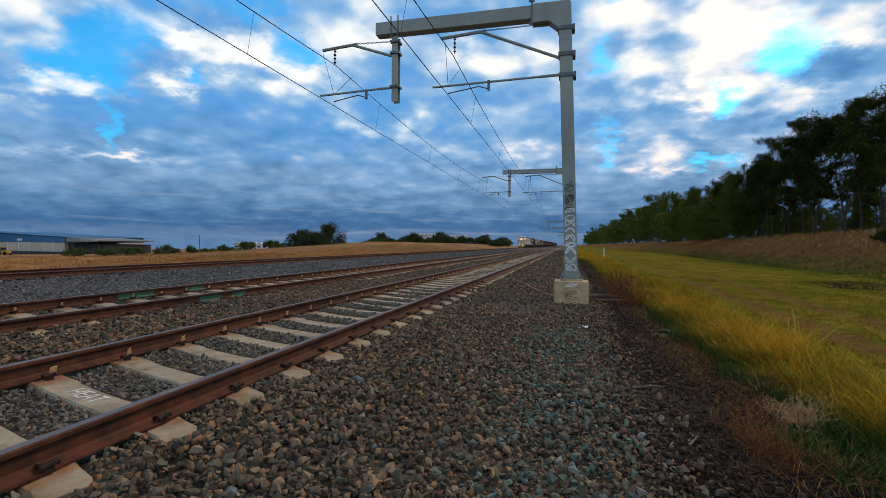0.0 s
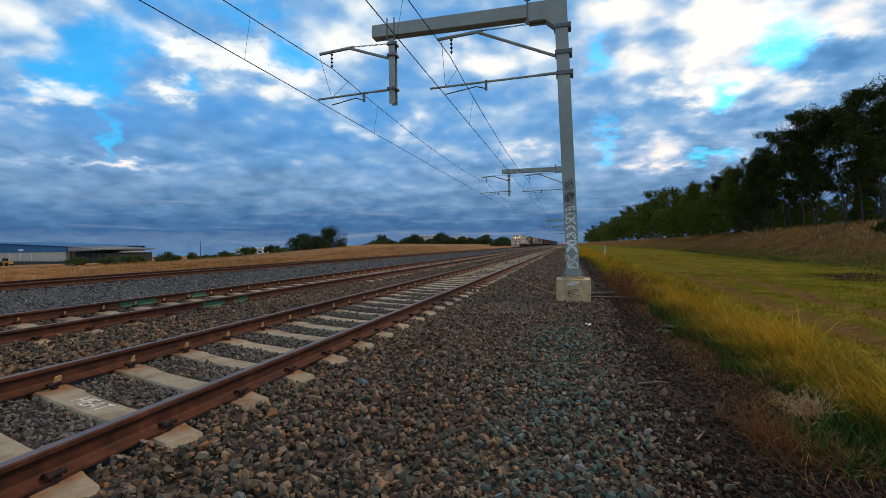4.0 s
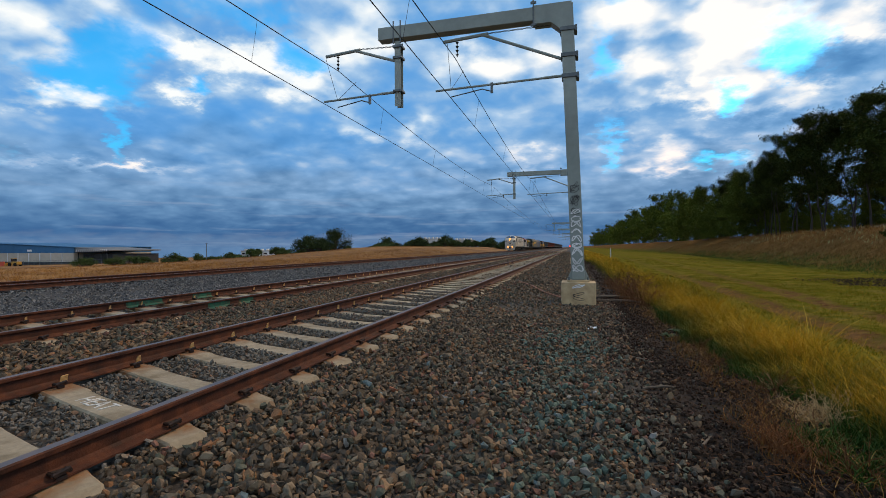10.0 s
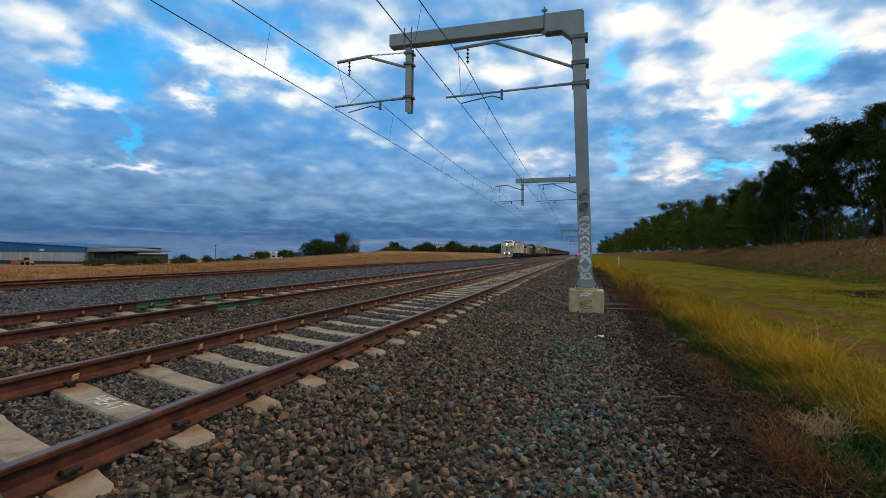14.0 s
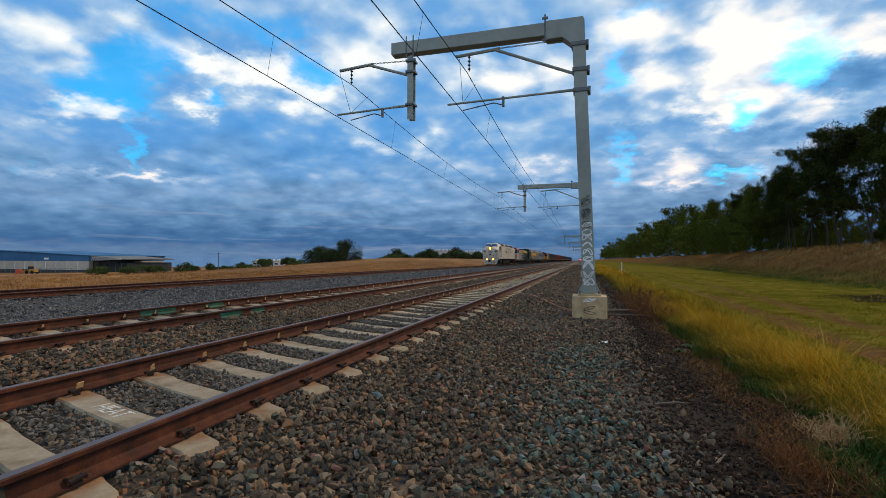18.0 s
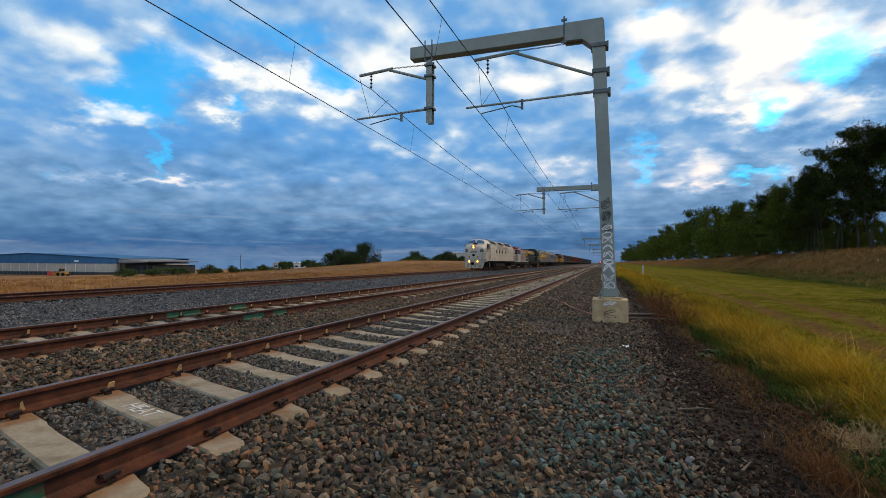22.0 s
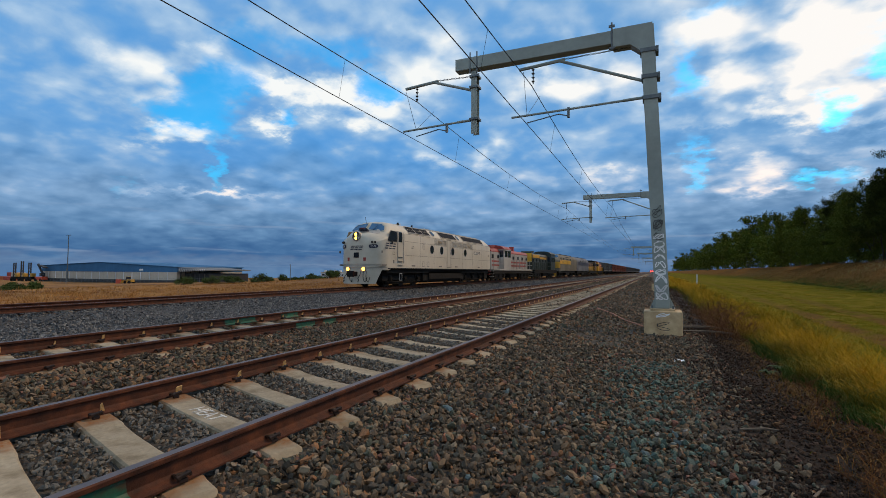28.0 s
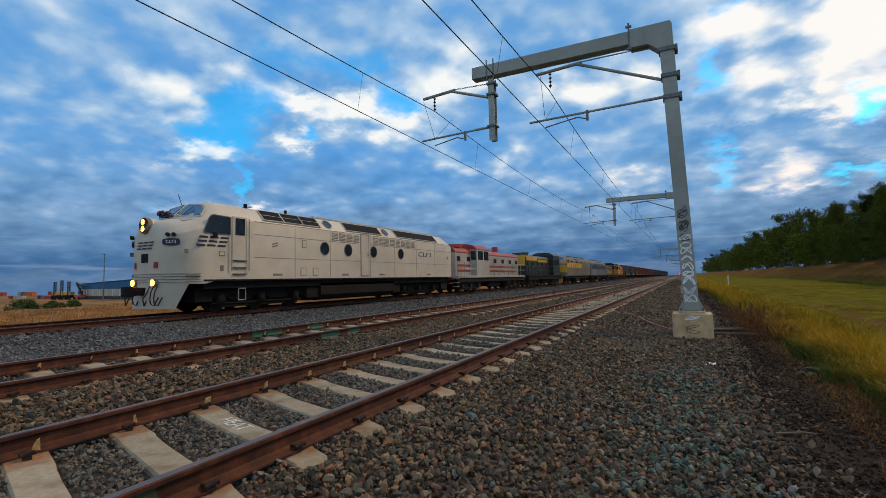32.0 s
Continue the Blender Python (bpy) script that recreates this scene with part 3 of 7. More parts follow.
def sleeper_mesh(length=2.26):
    """A concrete sleeper: trapezoid in section, dished towards its middle, with sloping ends. Its top lies at z = 0."""
    half = [(0.5, 0.112, -0.045, 0.135), (0.485, 0.122, -0.012, 0.15), (0.42, 0.128, -0.004, 0.165), (0.40, 0.130, 0.006, 0.165), (0.23, 0.128, 0.006, 0.165), (0.21, 0.124, -0.004, 0.16), (0.1, 0.118, -0.010, 0.155)]
    stations = [(-s, w, z, wb) for s, w, z, wb in half] + half[::-1]
    bm = bmesh.new()
    prev = None
    for s, w, z, wb in stations:
        ring = [bm.verts.new((s * length, y, zz)) for y, zz in ((-wb, -0.20), (-w, z - 0.012), (-w + 0.014, z), (w - 0.014, z), (w, z - 0.012), (wb, -0.20))]
        if prev:
            for i in range(6):
                bm.faces.new((prev[i], prev[(i + 1) % 6], ring[(i + 1) % 6], ring[i]))
        else:
            bm.faces.new(ring)
        prev = ring
    bm.faces.new(prev[::-1])
    bmesh.ops.recalc_face_normals(bm, faces=bm.faces)
    me = bpy.data.meshes.new("sleeper")
    bm.to_mesh(me)
    bm.free()
    me.materials.append(M_SLEEPER)
    return me


def clip_mesh():
    """An elastic rail clip in its shoulder, beside the rail's foot (rail towards -x)."""
    bm = box(0.03, 0.05, 0.024, (0.034, 0, 0.012), bevel=0.006)
    rod((0.05, -0.034, 0.04), (-0.005, -0.034, 0.035), 0.011, bm, 6)
    rod((0.05, 0.034, 0.04), (-0.005, 0.034, 0.035), 0.011, bm, 6)
    rod((-0.005, -0.042, 0.030), (-0.005, 0.042, 0.030), 0.012, bm, 6)
    rod((0.05, -0.036, 0.034), (0.05, 0.036, 0.052), 0.013, bm, 6)
    me = bpy.data.meshes.new("rail_clip")
    bm.to_mesh(me)
    bm.free()
    me.materials.append(M_CLIP)
    return me


def build_track(xc, gauge, label, y0, count, rest_to, marks, head=0.30, skew=0.0, sleeper=2.26, sunk=0.0):
    t = thing("railway_track", label, "railway track", "railway tracks", (xc, 0, 0))
    top = head - 0.158 - 0.008 - sunk
    for s in (-1, 1):
        bm = prism([(a + s * gauge / 2, b + head - 0.158) for a, b in RAIL], "y", -60, 900)
        for f in bm.faces:
            f.material_index = 1 if f.calc_center_median().z > head - 0.001 else 0
        r = part("rail", bm, M_RUST, t, "rust-brown steel rail with a worn bright head")
        r.data.materials.append(M_RAILTOP)
    sm, cm = sleeper_mesh(sleeper), clip_mesh()
    for k in range(count):
        y = y0 + k * PITCH
        sl = part("sleeper", sm, None, t)
        sl.location = (random.uniform(-0.01, 0.01), y + random.uniform(-0.012, 0.012), top)
        sl.rotation_euler = (0, 0, radians(skew + random.uniform(-0.5, 0.5)))
        if y < 14:
            for s in (-1, 1):
                for side in (-1, 1):
                    c = part("rail_clip", cm, None, sl)
                    c.location = (s * gauge / 2 + side * 0.075, 0, 0.008)
                    c.rotation_euler = (0, 0, 0 if side > 0 else math.pi)
        # small ochre piece placed as a bright glint on the rail's web
        if y < marks * PITCH:
            a, c, h = random.uniform(0.005, 0.02), random.uniform(0.014, 0.026), random.uniform(0.045, 0.075)
            b = prism([(-c, -0.04), (c, -0.04), (c * random.uniform(0.3, 1.0), h - 0.03), (-a, h - 0.04), (-c * random.uniform(0.6, 1.1), 0.0)], "x", -0.006, 0.006)
            glint = part("web_pad", b, M_MARK, sl, "ochre fleck standing for a glint on the rail web")
            glint.location = (-gauge / 2 + 0.018, 0.06, 0.075)
            glint.rotation_euler = (random.uniform(-0.15, 0.15), 0.25, 0)
    if rest_to:
        base = np.array([v.co for v in sm.vertices])
        fq = [list(p.vertices) for p in sm.polygons if len(p.vertices) == 4]
        ys = np.arange(y0 + count * PITCH, rest_to, PITCH)
        V = (base[None] + np.stack([np.zeros_like(ys), ys, np.full_like(ys, top)], -1)[:, None]).reshape(-1, 3)
        F = (np.array(fq)[None] + (np.arange(len(ys)) * len(base))[:, None, None]).reshape(-1, 4)
        ob = part("far_sleeper_row", mesh_np("far_sleeper_row", V, F, M_SLEEPER), None, t, "distant row of concrete sleepers")
        tagged(ob, kind="stuff")
    return t


track_1 = build_track(TRACK_1, GAUGE_W, "rusty railway track on pale concrete sleepers in grey ballast", SLEEPER_1 - 16 * PITCH, 100, 260, 60, skew=SKEW_1)
track_2 = build_track(TRACK_2, GAUGE_W, "rusty railway track on concrete sleepers, rail joint painted green", SLEEPER_2 - 14 * PITCH, 90, 230, 60, skew=SKEW_2)
track_3 = build_track(TRACK_3, GAUGE_S, "main line track with rusty rails that carries the train", 4.0 - 14 * PITCH, 68, 200, 0, sleeper=2.0, sunk=0.07)


def paint_patch(track, rail_x, y0, y1, side=1):
    """Green paint on the web and foot of a rail, on one side."""
    bm = bmesh.new()
    prof = [(0.0095, 0.118), (0.0105, 0.112), (0.0105, 0.045), (0.0215, 0.0295), (0.0700, 0.0135)]
    ys = np.linspace(y0, y1, 12)
    rows = []
    for y in ys:
        rows.append([bm.verts.new((rail_x + side * (a + 0.004), y + 0.02 * math.sin(y * 37 + 9 * b), 0.145 + b)) for a, b in prof])
    for r0, r1 in zip(rows, rows[1:]):
        for i in range(len(prof) - 1):
            bm.faces.new((r0[i], r0[i + 1], r1[i + 1], r1[i]))
    bmesh.ops.recalc_face_normals(bm, faces=bm.faces)
    return part("paint_patch", bm, M_GREENP, track, "green paint on the rail web")


paint_patch(track_2, -GAUGE_W / 2, 6.9, 7.7)
paint_patch(track_2, -GAUGE_W / 2, 8.5, 9.1)
paint_patch(track_2, GAUGE_W / 2, 7.1, 7.65)
paint_patch(track_2, GAUGE_W / 2, 7.95, 8.35)
paint_patch(track_1, GAUGE_W / 2, 0.75, 1.24)

heat = [o for o in track_1.children if o.name.startswith("sleeper") and abs(o.location.y - SLEEPER_1) < 0.1]
if heat:
    writing("chalk_letters", "HEAT", 0.19, mat("worn_chalk", [(0.45, 0.43, 0.38), (0.66, 0.64, 0.58)], 60, 0.9), heat[0], pose(-0.10, 0.0, -0.008, 0, 0, 0), "white hand-painted letters", 0.002, width=0.95)

# ---- overhead line masts ----


def chain(parent, a, b, name="chain"):
    """Oval links along a line."""
    a, b = Vector(a), Vector(b)
    n = max(4, int((b - a).length / 0.055))
    bm = bmesh.new()
    q = (b - a).to_track_quat("X", "Z").to_matrix().to_4x4()
    for i in range(n):
        p = a.lerp(b, (i + 0.5) / n)
        m = Matrix.Translation(p) @ q @ Matrix.Rotation(radians(90 * (i % 2)), 4, "X")
        pts = [Vector((0.036 * math.cos(u), 0.018 * math.sin(u), 0)) for u in np.linspace(0, 2 * math.pi, 7)[:-1]]
        for j in range(6):
            rod(m @ pts[j], m @ pts[(j + 1) % 6], 0.007, bm, 4)
    return part(name, bm, M_GALV, parent, "galvanised link chain")


def insulator(parent, a, b, n=4):
    bm = rod(a, b, 0.014, seg=6)
    a, b = Vector(a), Vector(b)
    for i in range(n):
        p, q = a.lerp(b, (i + 0.35) / n), a.lerp(b, (i + 0.65) / n)
        rod(p, q, 0.045, bm, 8, 0.02)
    return part("insulator", bm, M_WIRE, parent, "dark ribbed insulator")


def hbeam(w, d, t, lo, hi, axis="z", at=(0, 0)):
    """An H section: flanges of width w, depth d, plate t."""
    o = [(-w / 2, -d / 2), (w / 2, -d / 2), (w / 2, -d / 2 + t), (t / 2, -d / 2 + t), (t / 2, d / 2 - t), (w / 2, d / 2 - t),
         (w / 2, d / 2), (-w / 2, d / 2), (-w / 2, d / 2 - t), (-t / 2, d / 2 - t), (-t / 2, -d / 2 + t), (-w / 2, -d / 2 + t)]
    return prism([(a + at[0], b + at[1]) for a, b in o], axis, lo, hi)


RAKE = 0.037


def build_mast():
    m = thing("overhead_line_mast", "grey-green steel portal mast on a concrete plinth beside the tracks", "mast", "overhead line masts")
    part("plinth", box(0.80, 0.80, 0.95, (0, 0, -0.07), bevel=0.02), M_PLINTH, m, "weathered concrete plinth")
    part("grout", box(0.52, 0.52, 0.05, (0, 0, 0.43), bevel=0.01), M_PLINTH, m)
    # the column leans a little over the tracks
    bm = bmesh.new()
    lo = [bm.verts.new((x, y, 0.455)) for x, y in ((-0.155, -0.155), (0.155, -0.155), (0.155, 0.155), (-0.155, 0.155))]
    hi = [bm.verts.new((x - RAKE * 6.77, y, 7.225)) for x, y in ((-0.155, -0.155), (0.155, -0.155), (0.155, 0.155), (-0.155, 0.155))]
    for i in range(4):
        bm.faces.new((lo[i], lo[(i + 1) % 4], hi[(i + 1) % 4], hi[i]))
    bm.faces.new(lo[::-1])
    bm.faces.new(hi)
    col = part("column", bm, M_MAST, m)
    col.modifiers.new("edge", "BEVEL").width = 0.012

    def cx(z):
        return -RAKE * (z - 0.455)
    for s in (-1, 1):
        part("gusset", prism([(s * 0.155, 0.455), (s * 0.27, 0.455), (s * 0.155, 0.72)], "y", -0.012, 0.012), M_MAST, m)
        part("base_bolt", rod((s * 0.22, -0.2, 0.45), (s * 0.22, -0.2, 0.53), 0.02, seg=6), M_GALV, m)
    # beam
    part("beam", box(4.75, 0.30, 0.33, (-2.83, 0, 7.065), bevel=0.012), M_MAST, m)
    part("knee", prism([(-1.02, 7.255), (-0.125, 7.255), (-0.10, 6.62), (-0.41, 6.62), (-0.62, 6.80), (-1.02, 6.80)], "y", -0.162, 0.162), M_MAST, m)
    for z in (6.60, 5.96, 5.45):
        b = box(0.36, 0.36, 0.10, (cx(z), 0, z), bevel=0.01)
        box(0.06, 0.30, 0.14, (cx(z) + 0.20, 0, z), bm=b)
        part("mast_clamp", b, M_GALV, m)
    b = rod((-1.04, -0.16, 6.74), (-1.04, -0.16, 7.42), 0.022)
    box(0.14, 0.05, 0.05, (-1.04, -0.16, 7.33), bm=b)
    box(0.14, 0.05, 0.05, (-1.04, -0.16, 6.78), bm=b)
    part("clamp_rod", b, M_GALV, m)
    # drop post
    post = part("drop_post", hbeam(0.17, 0.20, 0.012, 5.09, 6.84, "z", (-4.66, 0)), M_MAST, m, "short steel drop post under the beam")
    for z in (6.70, 6.40, 5.50):
        part("post_clamp", box(0.26, 0.28, 0.06, (-4.66, 0, z), bevel=0.006), M_GALV, m)
    for dx in (-0.10, 0.10):
        part("hanger_bolt", rod((-4.66 + dx, -0.15, 6.76), (-4.66 + dx, -0.15, 7.36), 0.018, seg=6), M_GALV, m)
    # cantilevers: one from the column, one from the drop post
    for x0, tip, zc, zr, elbow, arm in ((cx(5.92) - 0.16, -3.40, 5.92, 5.50, -2.30, -3.62), (-4.74, -6.85, 6.34, 5.50, -5.90, -6.92)):
        z2 = 6.76
        b = rod((x0, 0, zc), (elbow - 0.05, 0, z2), 0.040)
        part("cantilever_strut", b, M_MAST, m)
        part("cantilever_tip", rod((elbow + 0.1, 0, z2 + 0.01), (tip, 0, z2 - 0.07), 0.045), M_MAST, m)
        chain(m, (elbow + 0.1, 0, z2 + 0.02), (x0 + (0.0 if x0 > -1 else 0.02), 0, z2 + 0.04 if x0 > -1 else z2 - 0.02), "stay_chain")
        hx = tip + 0.37
        insulator(m, (hx, 0, z2 - 0.08), (hx, 0, 6.26))
        b = rod((x0, 0, zr), (x0 - 0.45, 0, zr - 0.01), 0.038)
        rod((x0 - 0.4, 0, zr - 0.01), (arm, 0, zr - 0.08), 0.030, b)
        part("registration_tube", b, M_MAST, m)
        kx = arm + 1.50 if x0 > -1 else arm + 1.40
        b = box(0.06, 0.06, 0.26, (kx, 0, zr - 0.13))
        rod((kx, 0, zr - 0.22), (kx - 0.25, 0, zr - 0.14), 0.016, b)
        rod((kx - 0.25, 0, zr - 0.14), (arm + 0.42, 0, zr - 0.27), 0.016, b)
        part("steady_arm", b, M_GALV, m)
        b = rod((arm + 0.56, -0.9, 6.23), (arm + 0.42, 0, zr - 0.07), 0.006, seg=5)
        rod((arm + 0.56, 0.9, 6.23), (arm + 0.42, 0, zr - 0.07), 0.006, b, 5)
        part("bridle_wire", b, M_WIRE, m)
    return m


mast = build_mast()
MAST_AT = [(0.155, 12.0, 0.0), (0.155, 38.0, 0.0), (0.155, 118.0, -0.1), (0.155, 158.0, -0.1), (0.155, 212.0, -0.1), (0.155, 275.0, -0.1), (0.155, -24.0, 0.0)]
mast.matrix_basis = pose(*MAST_AT[0])
for at in MAST_AT[1:]:
    copy_thing(mast, pose(*at))


def scrawl(parent, z0, z1, n, material, seed, face_y=-0.158, w=0.13, r=0.009):
    """Looping spray-paint strokes on the flat front of a post."""
    rnd = random.Random(seed)
    for k in range(n):
        coat = 0.0022 * (k + 1 + seed % 4 * 3)
        zc = z0 + (z1 - z0) * (k + 0.5) / n
        h = (z1 - z0) / n * rnd.uniform(0.35, 0.55)
        a, b, ph = rnd.uniform(1.0, 2.6), rnd.uniform(1.0, 3.2), rnd.uniform(0, 6)
        pts = [Vector((w * math.sin(a * u + ph) - (RAKE * (zc - 0.455) if face_y > -0.3 else 0), face_y - coat - 0.0035 * u / 5.2, zc + h * math.sin(b * u + 0.6 * ph) * (0.8 + 0.2 * math.cos(3 * u)))) for u in np.linspace(0, 5.2, 30)]
        bm = bmesh.new()
        prev = None
        for i, p in enumerate(pts):
            d = (pts[min(i + 1, 29)] - pts[max(i - 1, 0)]).normalized()
            nrm = Vector((-d.z, 0, d.x)) * r * rnd.uniform(0.8, 1.2)
            cur = (bm.verts.new(p - nrm), bm.verts.new(p + nrm))
            if prev:
                bm.faces.new((prev[0], prev[1], cur[1], cur[0]))
            prev = cur
        bmesh.ops.recalc_face_normals(bm, faces=bm.faces)
        bmesh.ops.solidify(bm, geom=bm.faces, thickness=0.0015)
        part("graffiti_stroke", bm, material, parent, "looping sprayed graffiti stroke")


scrawl(mast, 2.0, 2.8, 3, M_BLACKP, 3, r=0.006, w=0.10)
scrawl(mast, 2.2, 2.9, 2, M_BLACKP, 33, r=0.005, w=0.07)
scrawl(mast, 0.62, 1.25, 3, M_WHITEP, 11, r=0.015, w=0.12)
scrawl(mast, 1.2, 1.9, 4, M_WHITEP, 14, r=0.012, w=0.11)
scrawl(mast, 1.85, 2.2, 2, M_WHITEP, 19, r=0.008, w=0.11)
scrawl(mast, -0.05, 0.2, 1, M_BLACKP, 8, face_y=-0.403, w=0.13, r=0.006)
scrawl(mast, 0.25, 0.38, 1, M_WHITEP, 21, face_y=-0.403, w=0.14, r=0.008)


def span_points(x, y0, y1, z_hi, sag, n=14):
    return [Vector((x, y0 + (y1 - y0) * i / n, z_hi - sag * 4 * (i / n) * (1 - i / n))) for i in range(n + 1)]


def tube(pts, r, seg=5):
    """One skin swept along a line of points."""
    bm = bmesh.new()
    pts = [Vector(p) for p in pts]
    prev = None
    for i, p in enumerate(pts):
        d = (pts[min(i + 1, len(pts) - 1)] - pts[max(i - 1, 0)]).normalized()
        side = d.cross(Vector((0, 0, 1)) if abs(d.z) < 0.9 else Vector((1, 0, 0))).normalized()
        top = side.cross(d)
        ring = [bm.verts.new(p + (side * math.cos(a) + top * math.sin(a)) * r) for a in np.linspace(0, 2 * math.pi, seg + 1)[:-1]]
        if prev:
            for k in range(seg):
                bm.faces.new((prev[k], prev[(k + 1) % seg], ring[(k + 1) % seg], ring[k]))
        else:
            bm.faces.new(ring[::-1])
        prev = ring
    bm.faces.new(prev)
    bmesh.ops.recalc_face_normals(bm, faces=bm.faces)
    return bm


def build_wires(x, z_contact, z_mess, label):
    w = thing("overhead_wire", label, "overhead wire", "overhead wires")
    ys = sorted(a[1] for a in MAST_AT)
    mess, cont = [], []
    for y0, y1 in zip(ys, ys[1:]):
        sag = min(0.75, 0.00035 * (y1 - y0) ** 2 + 0.1)
        pts = span_points(x + 0.15, y0, y1, z_mess, sag)
        mess += pts[:-1]
        n = max(2, int((y1 - y0) / 6.5))
        for i in range(n):
            u = (i + 0.5) / n
            z = z_mess - sag * 4 * u * (1 - u)
            y = y0 + (y1 - y0) * u
            if y < 120:
                part("dropper", rod((x + 0.15, y, z), (x, y, z_contact), 0.0045, seg=4), M_WIRE, w)
    mess.append(Vector((x + 0.15, ys[-1], z_mess)))
    part("messenger_wire", tube(mess, 0.011), M_WIRE, w, "sagging messenger wire")
    part("contact_wire", rod((x, ys[0], z_contact), (x, ys[-1], z_contact), 0.010, seg=5), M_WIRE, w, "taut contact wire")
    return w


build_wires(-3.08, 5.24, 6.24, "dark catenary wires above the railway track")
build_wires(-6.45, 5.18, 6.24, "dark catenary wires above the railway track")

# ---- train ----
M_CREAM = mat("cream_white_loco_paint", [(0.469, 0.418, 0.329), (0.525, 0.477, 0.384), (0.566, 0.515, 0.418)], 1.3, 0.5, 0.06, 25, coarse=0.14)
M_UNDER = mat("black_underframe", [(0.006, 0.006, 0.006), (0.017, 0.015, 0.013)], 5, 0.85, 0.4, 20, spec=0.2)
M_WHEEL = mat("wheel_steel", [(0.014, 0.012, 0.011), (0.03, 0.025, 0.022)], 8, 0.55, metal=0.5)
M_GLASS = mat("dark_window_glass", [(0.012, 0.02, 0.03), (0.02, 0.03, 0.045)], 2, 0.12, coarse=0.1, spec=0.8)
# the blue base colour paints in the sky's reflection
M_SCREEN = mat("painted_sky_reflection_glass", [(0.04, 0.11, 0.20), (0.06, 0.15, 0.26)], 2, 0.08, coarse=0.1, spec=1.0, metal=0.35)
M_GRIME = mat("grimy_bogie_steel", [(0.030, 0.025, 0.021), (0.070, 0.058, 0.047)], 6, 0.85, 0.4, 20, spec=0.2)
M_GRILLE = mat("dark_radiator_grille", [(0.010, 0.012, 0.016), (0.024, 0.027, 0.032)], 40, 0.8, 0.3, 90, spec=0.08)
M_SEAM = mat("panel_seam", [(0.16, 0.15, 0.135), (0.24, 0.225, 0.2)], 6, 0.8)
M_RED = mat("red_loco_paint", [(0.26, 0.03, 0.025), (0.36, 0.05, 0.035)], 3, 0.55)
M_LGREY = mat("pale_grey_loco_paint", [(0.320, 0.304, 0.274), (0.400, 0.374, 0.333)], 2, 0.6, coarse=0.3)
M_DGREEN = mat("dark_green_loco_paint", [(0.010, 0.020, 0.016), (0.020, 0.034, 0.028)], 2, 0.5)
M_YELLOW = mat("yellow_loco_paint", [(0.50, 0.27, 0.02), (0.62, 0.36, 0.03)], 2, 0.5)
M_SILVER = mat("silver_grey_loco_paint", [(0.12, 0.11, 0.085), (0.17, 0.155, 0.12)], 2, 0.75, spec=0.2, coarse=0.3)
M_BLUEGREY = mat("blue_grey_loco_paint", [(0.11, 0.12, 0.14), (0.15, 0.165, 0.19)], 2, 0.75, spec=0.2, coarse=0.3)
M_BROWN = mat("brown_loco_paint", [(0.13, 0.07, 0.03), (0.20, 0.11, 0.05)], 2, 0.6, coarse=0.4)
M_ORANGE = mat("orange_loco_paint", [(0.45, 0.13, 0.02), (0.55, 0.20, 0.03)], 2, 0.5)
M_WAGRED = mat("rust_red_wagon", [(0.15, 0.04, 0.025), (0.24, 0.065, 0.035)], 1.5, 0.75, coarse=0.4)
M_WAGGREY = mat("dark_grey_wagon", [(0.06, 0.062, 0.065), (0.10, 0.10, 0.105)], 1.5, 0.75, coarse=0.4)
M_LAMP = mat("lit_headlamp", [(1, 0.7, 0.35), (1, 0.75, 0.4)], 1, 0.3, emit=((1.0, 0.22, 0.018), 24.0))
M_MARKER = mat("lit_ditch_lamp", [(1, 0.7, 0.35), (1, 0.75, 0.4)], 1, 0.3, emit=((1.0, 0.22, 0.016), 22.0))
M_NAVY = mat("navy_lettering", [(0.02, 0.025, 0.05), (0.03, 0.035, 0.06)], 5, 0.5)
M_CHROME = mat("bare_handrail", [(0.30, 0.29, 0.27), (0.42, 0.40, 0.37)], 8, 0.4, metal=0.5)
M_HOSE = mat("black_hose", [(0.01, 0.01, 0.012), (0.02, 0.02, 0.022)], 8, 0.6)


def wheelset(parent, y, r, half=0.7525, keyed=None):
    """Two wheels on one axle; it turns about its own middle."""
    bm = rod((-half - 0.08, 0, 0), (half + 0.08, 0, 0), 0.085, seg=10)
    for s in (-1, 1):
        rod((s * half - 0.065, 0, 0), (s * half + 0.065, 0, 0), r, bm, 24)
        rod((s * (half + 0.065), 0, 0), (s * (half + 0.085), 0, 0), r * 0.82, bm, 20, r * 0.30)
        rod((s * (half - 0.075), 0, 0), (s * (half - 0.06), 0, 0), r + 0.03, bm, 24)
        box(0.03, 0.05, r * 1.1, (s * (half + 0.07), 0, 0), bm=bm)
    w = part("wheelset", bm, M_WHEEL, parent, "dark steel wheels on one axle")
    w.location = (0, y, r)
    if keyed is not None:
        keyed.append((w, y, r))
    return w


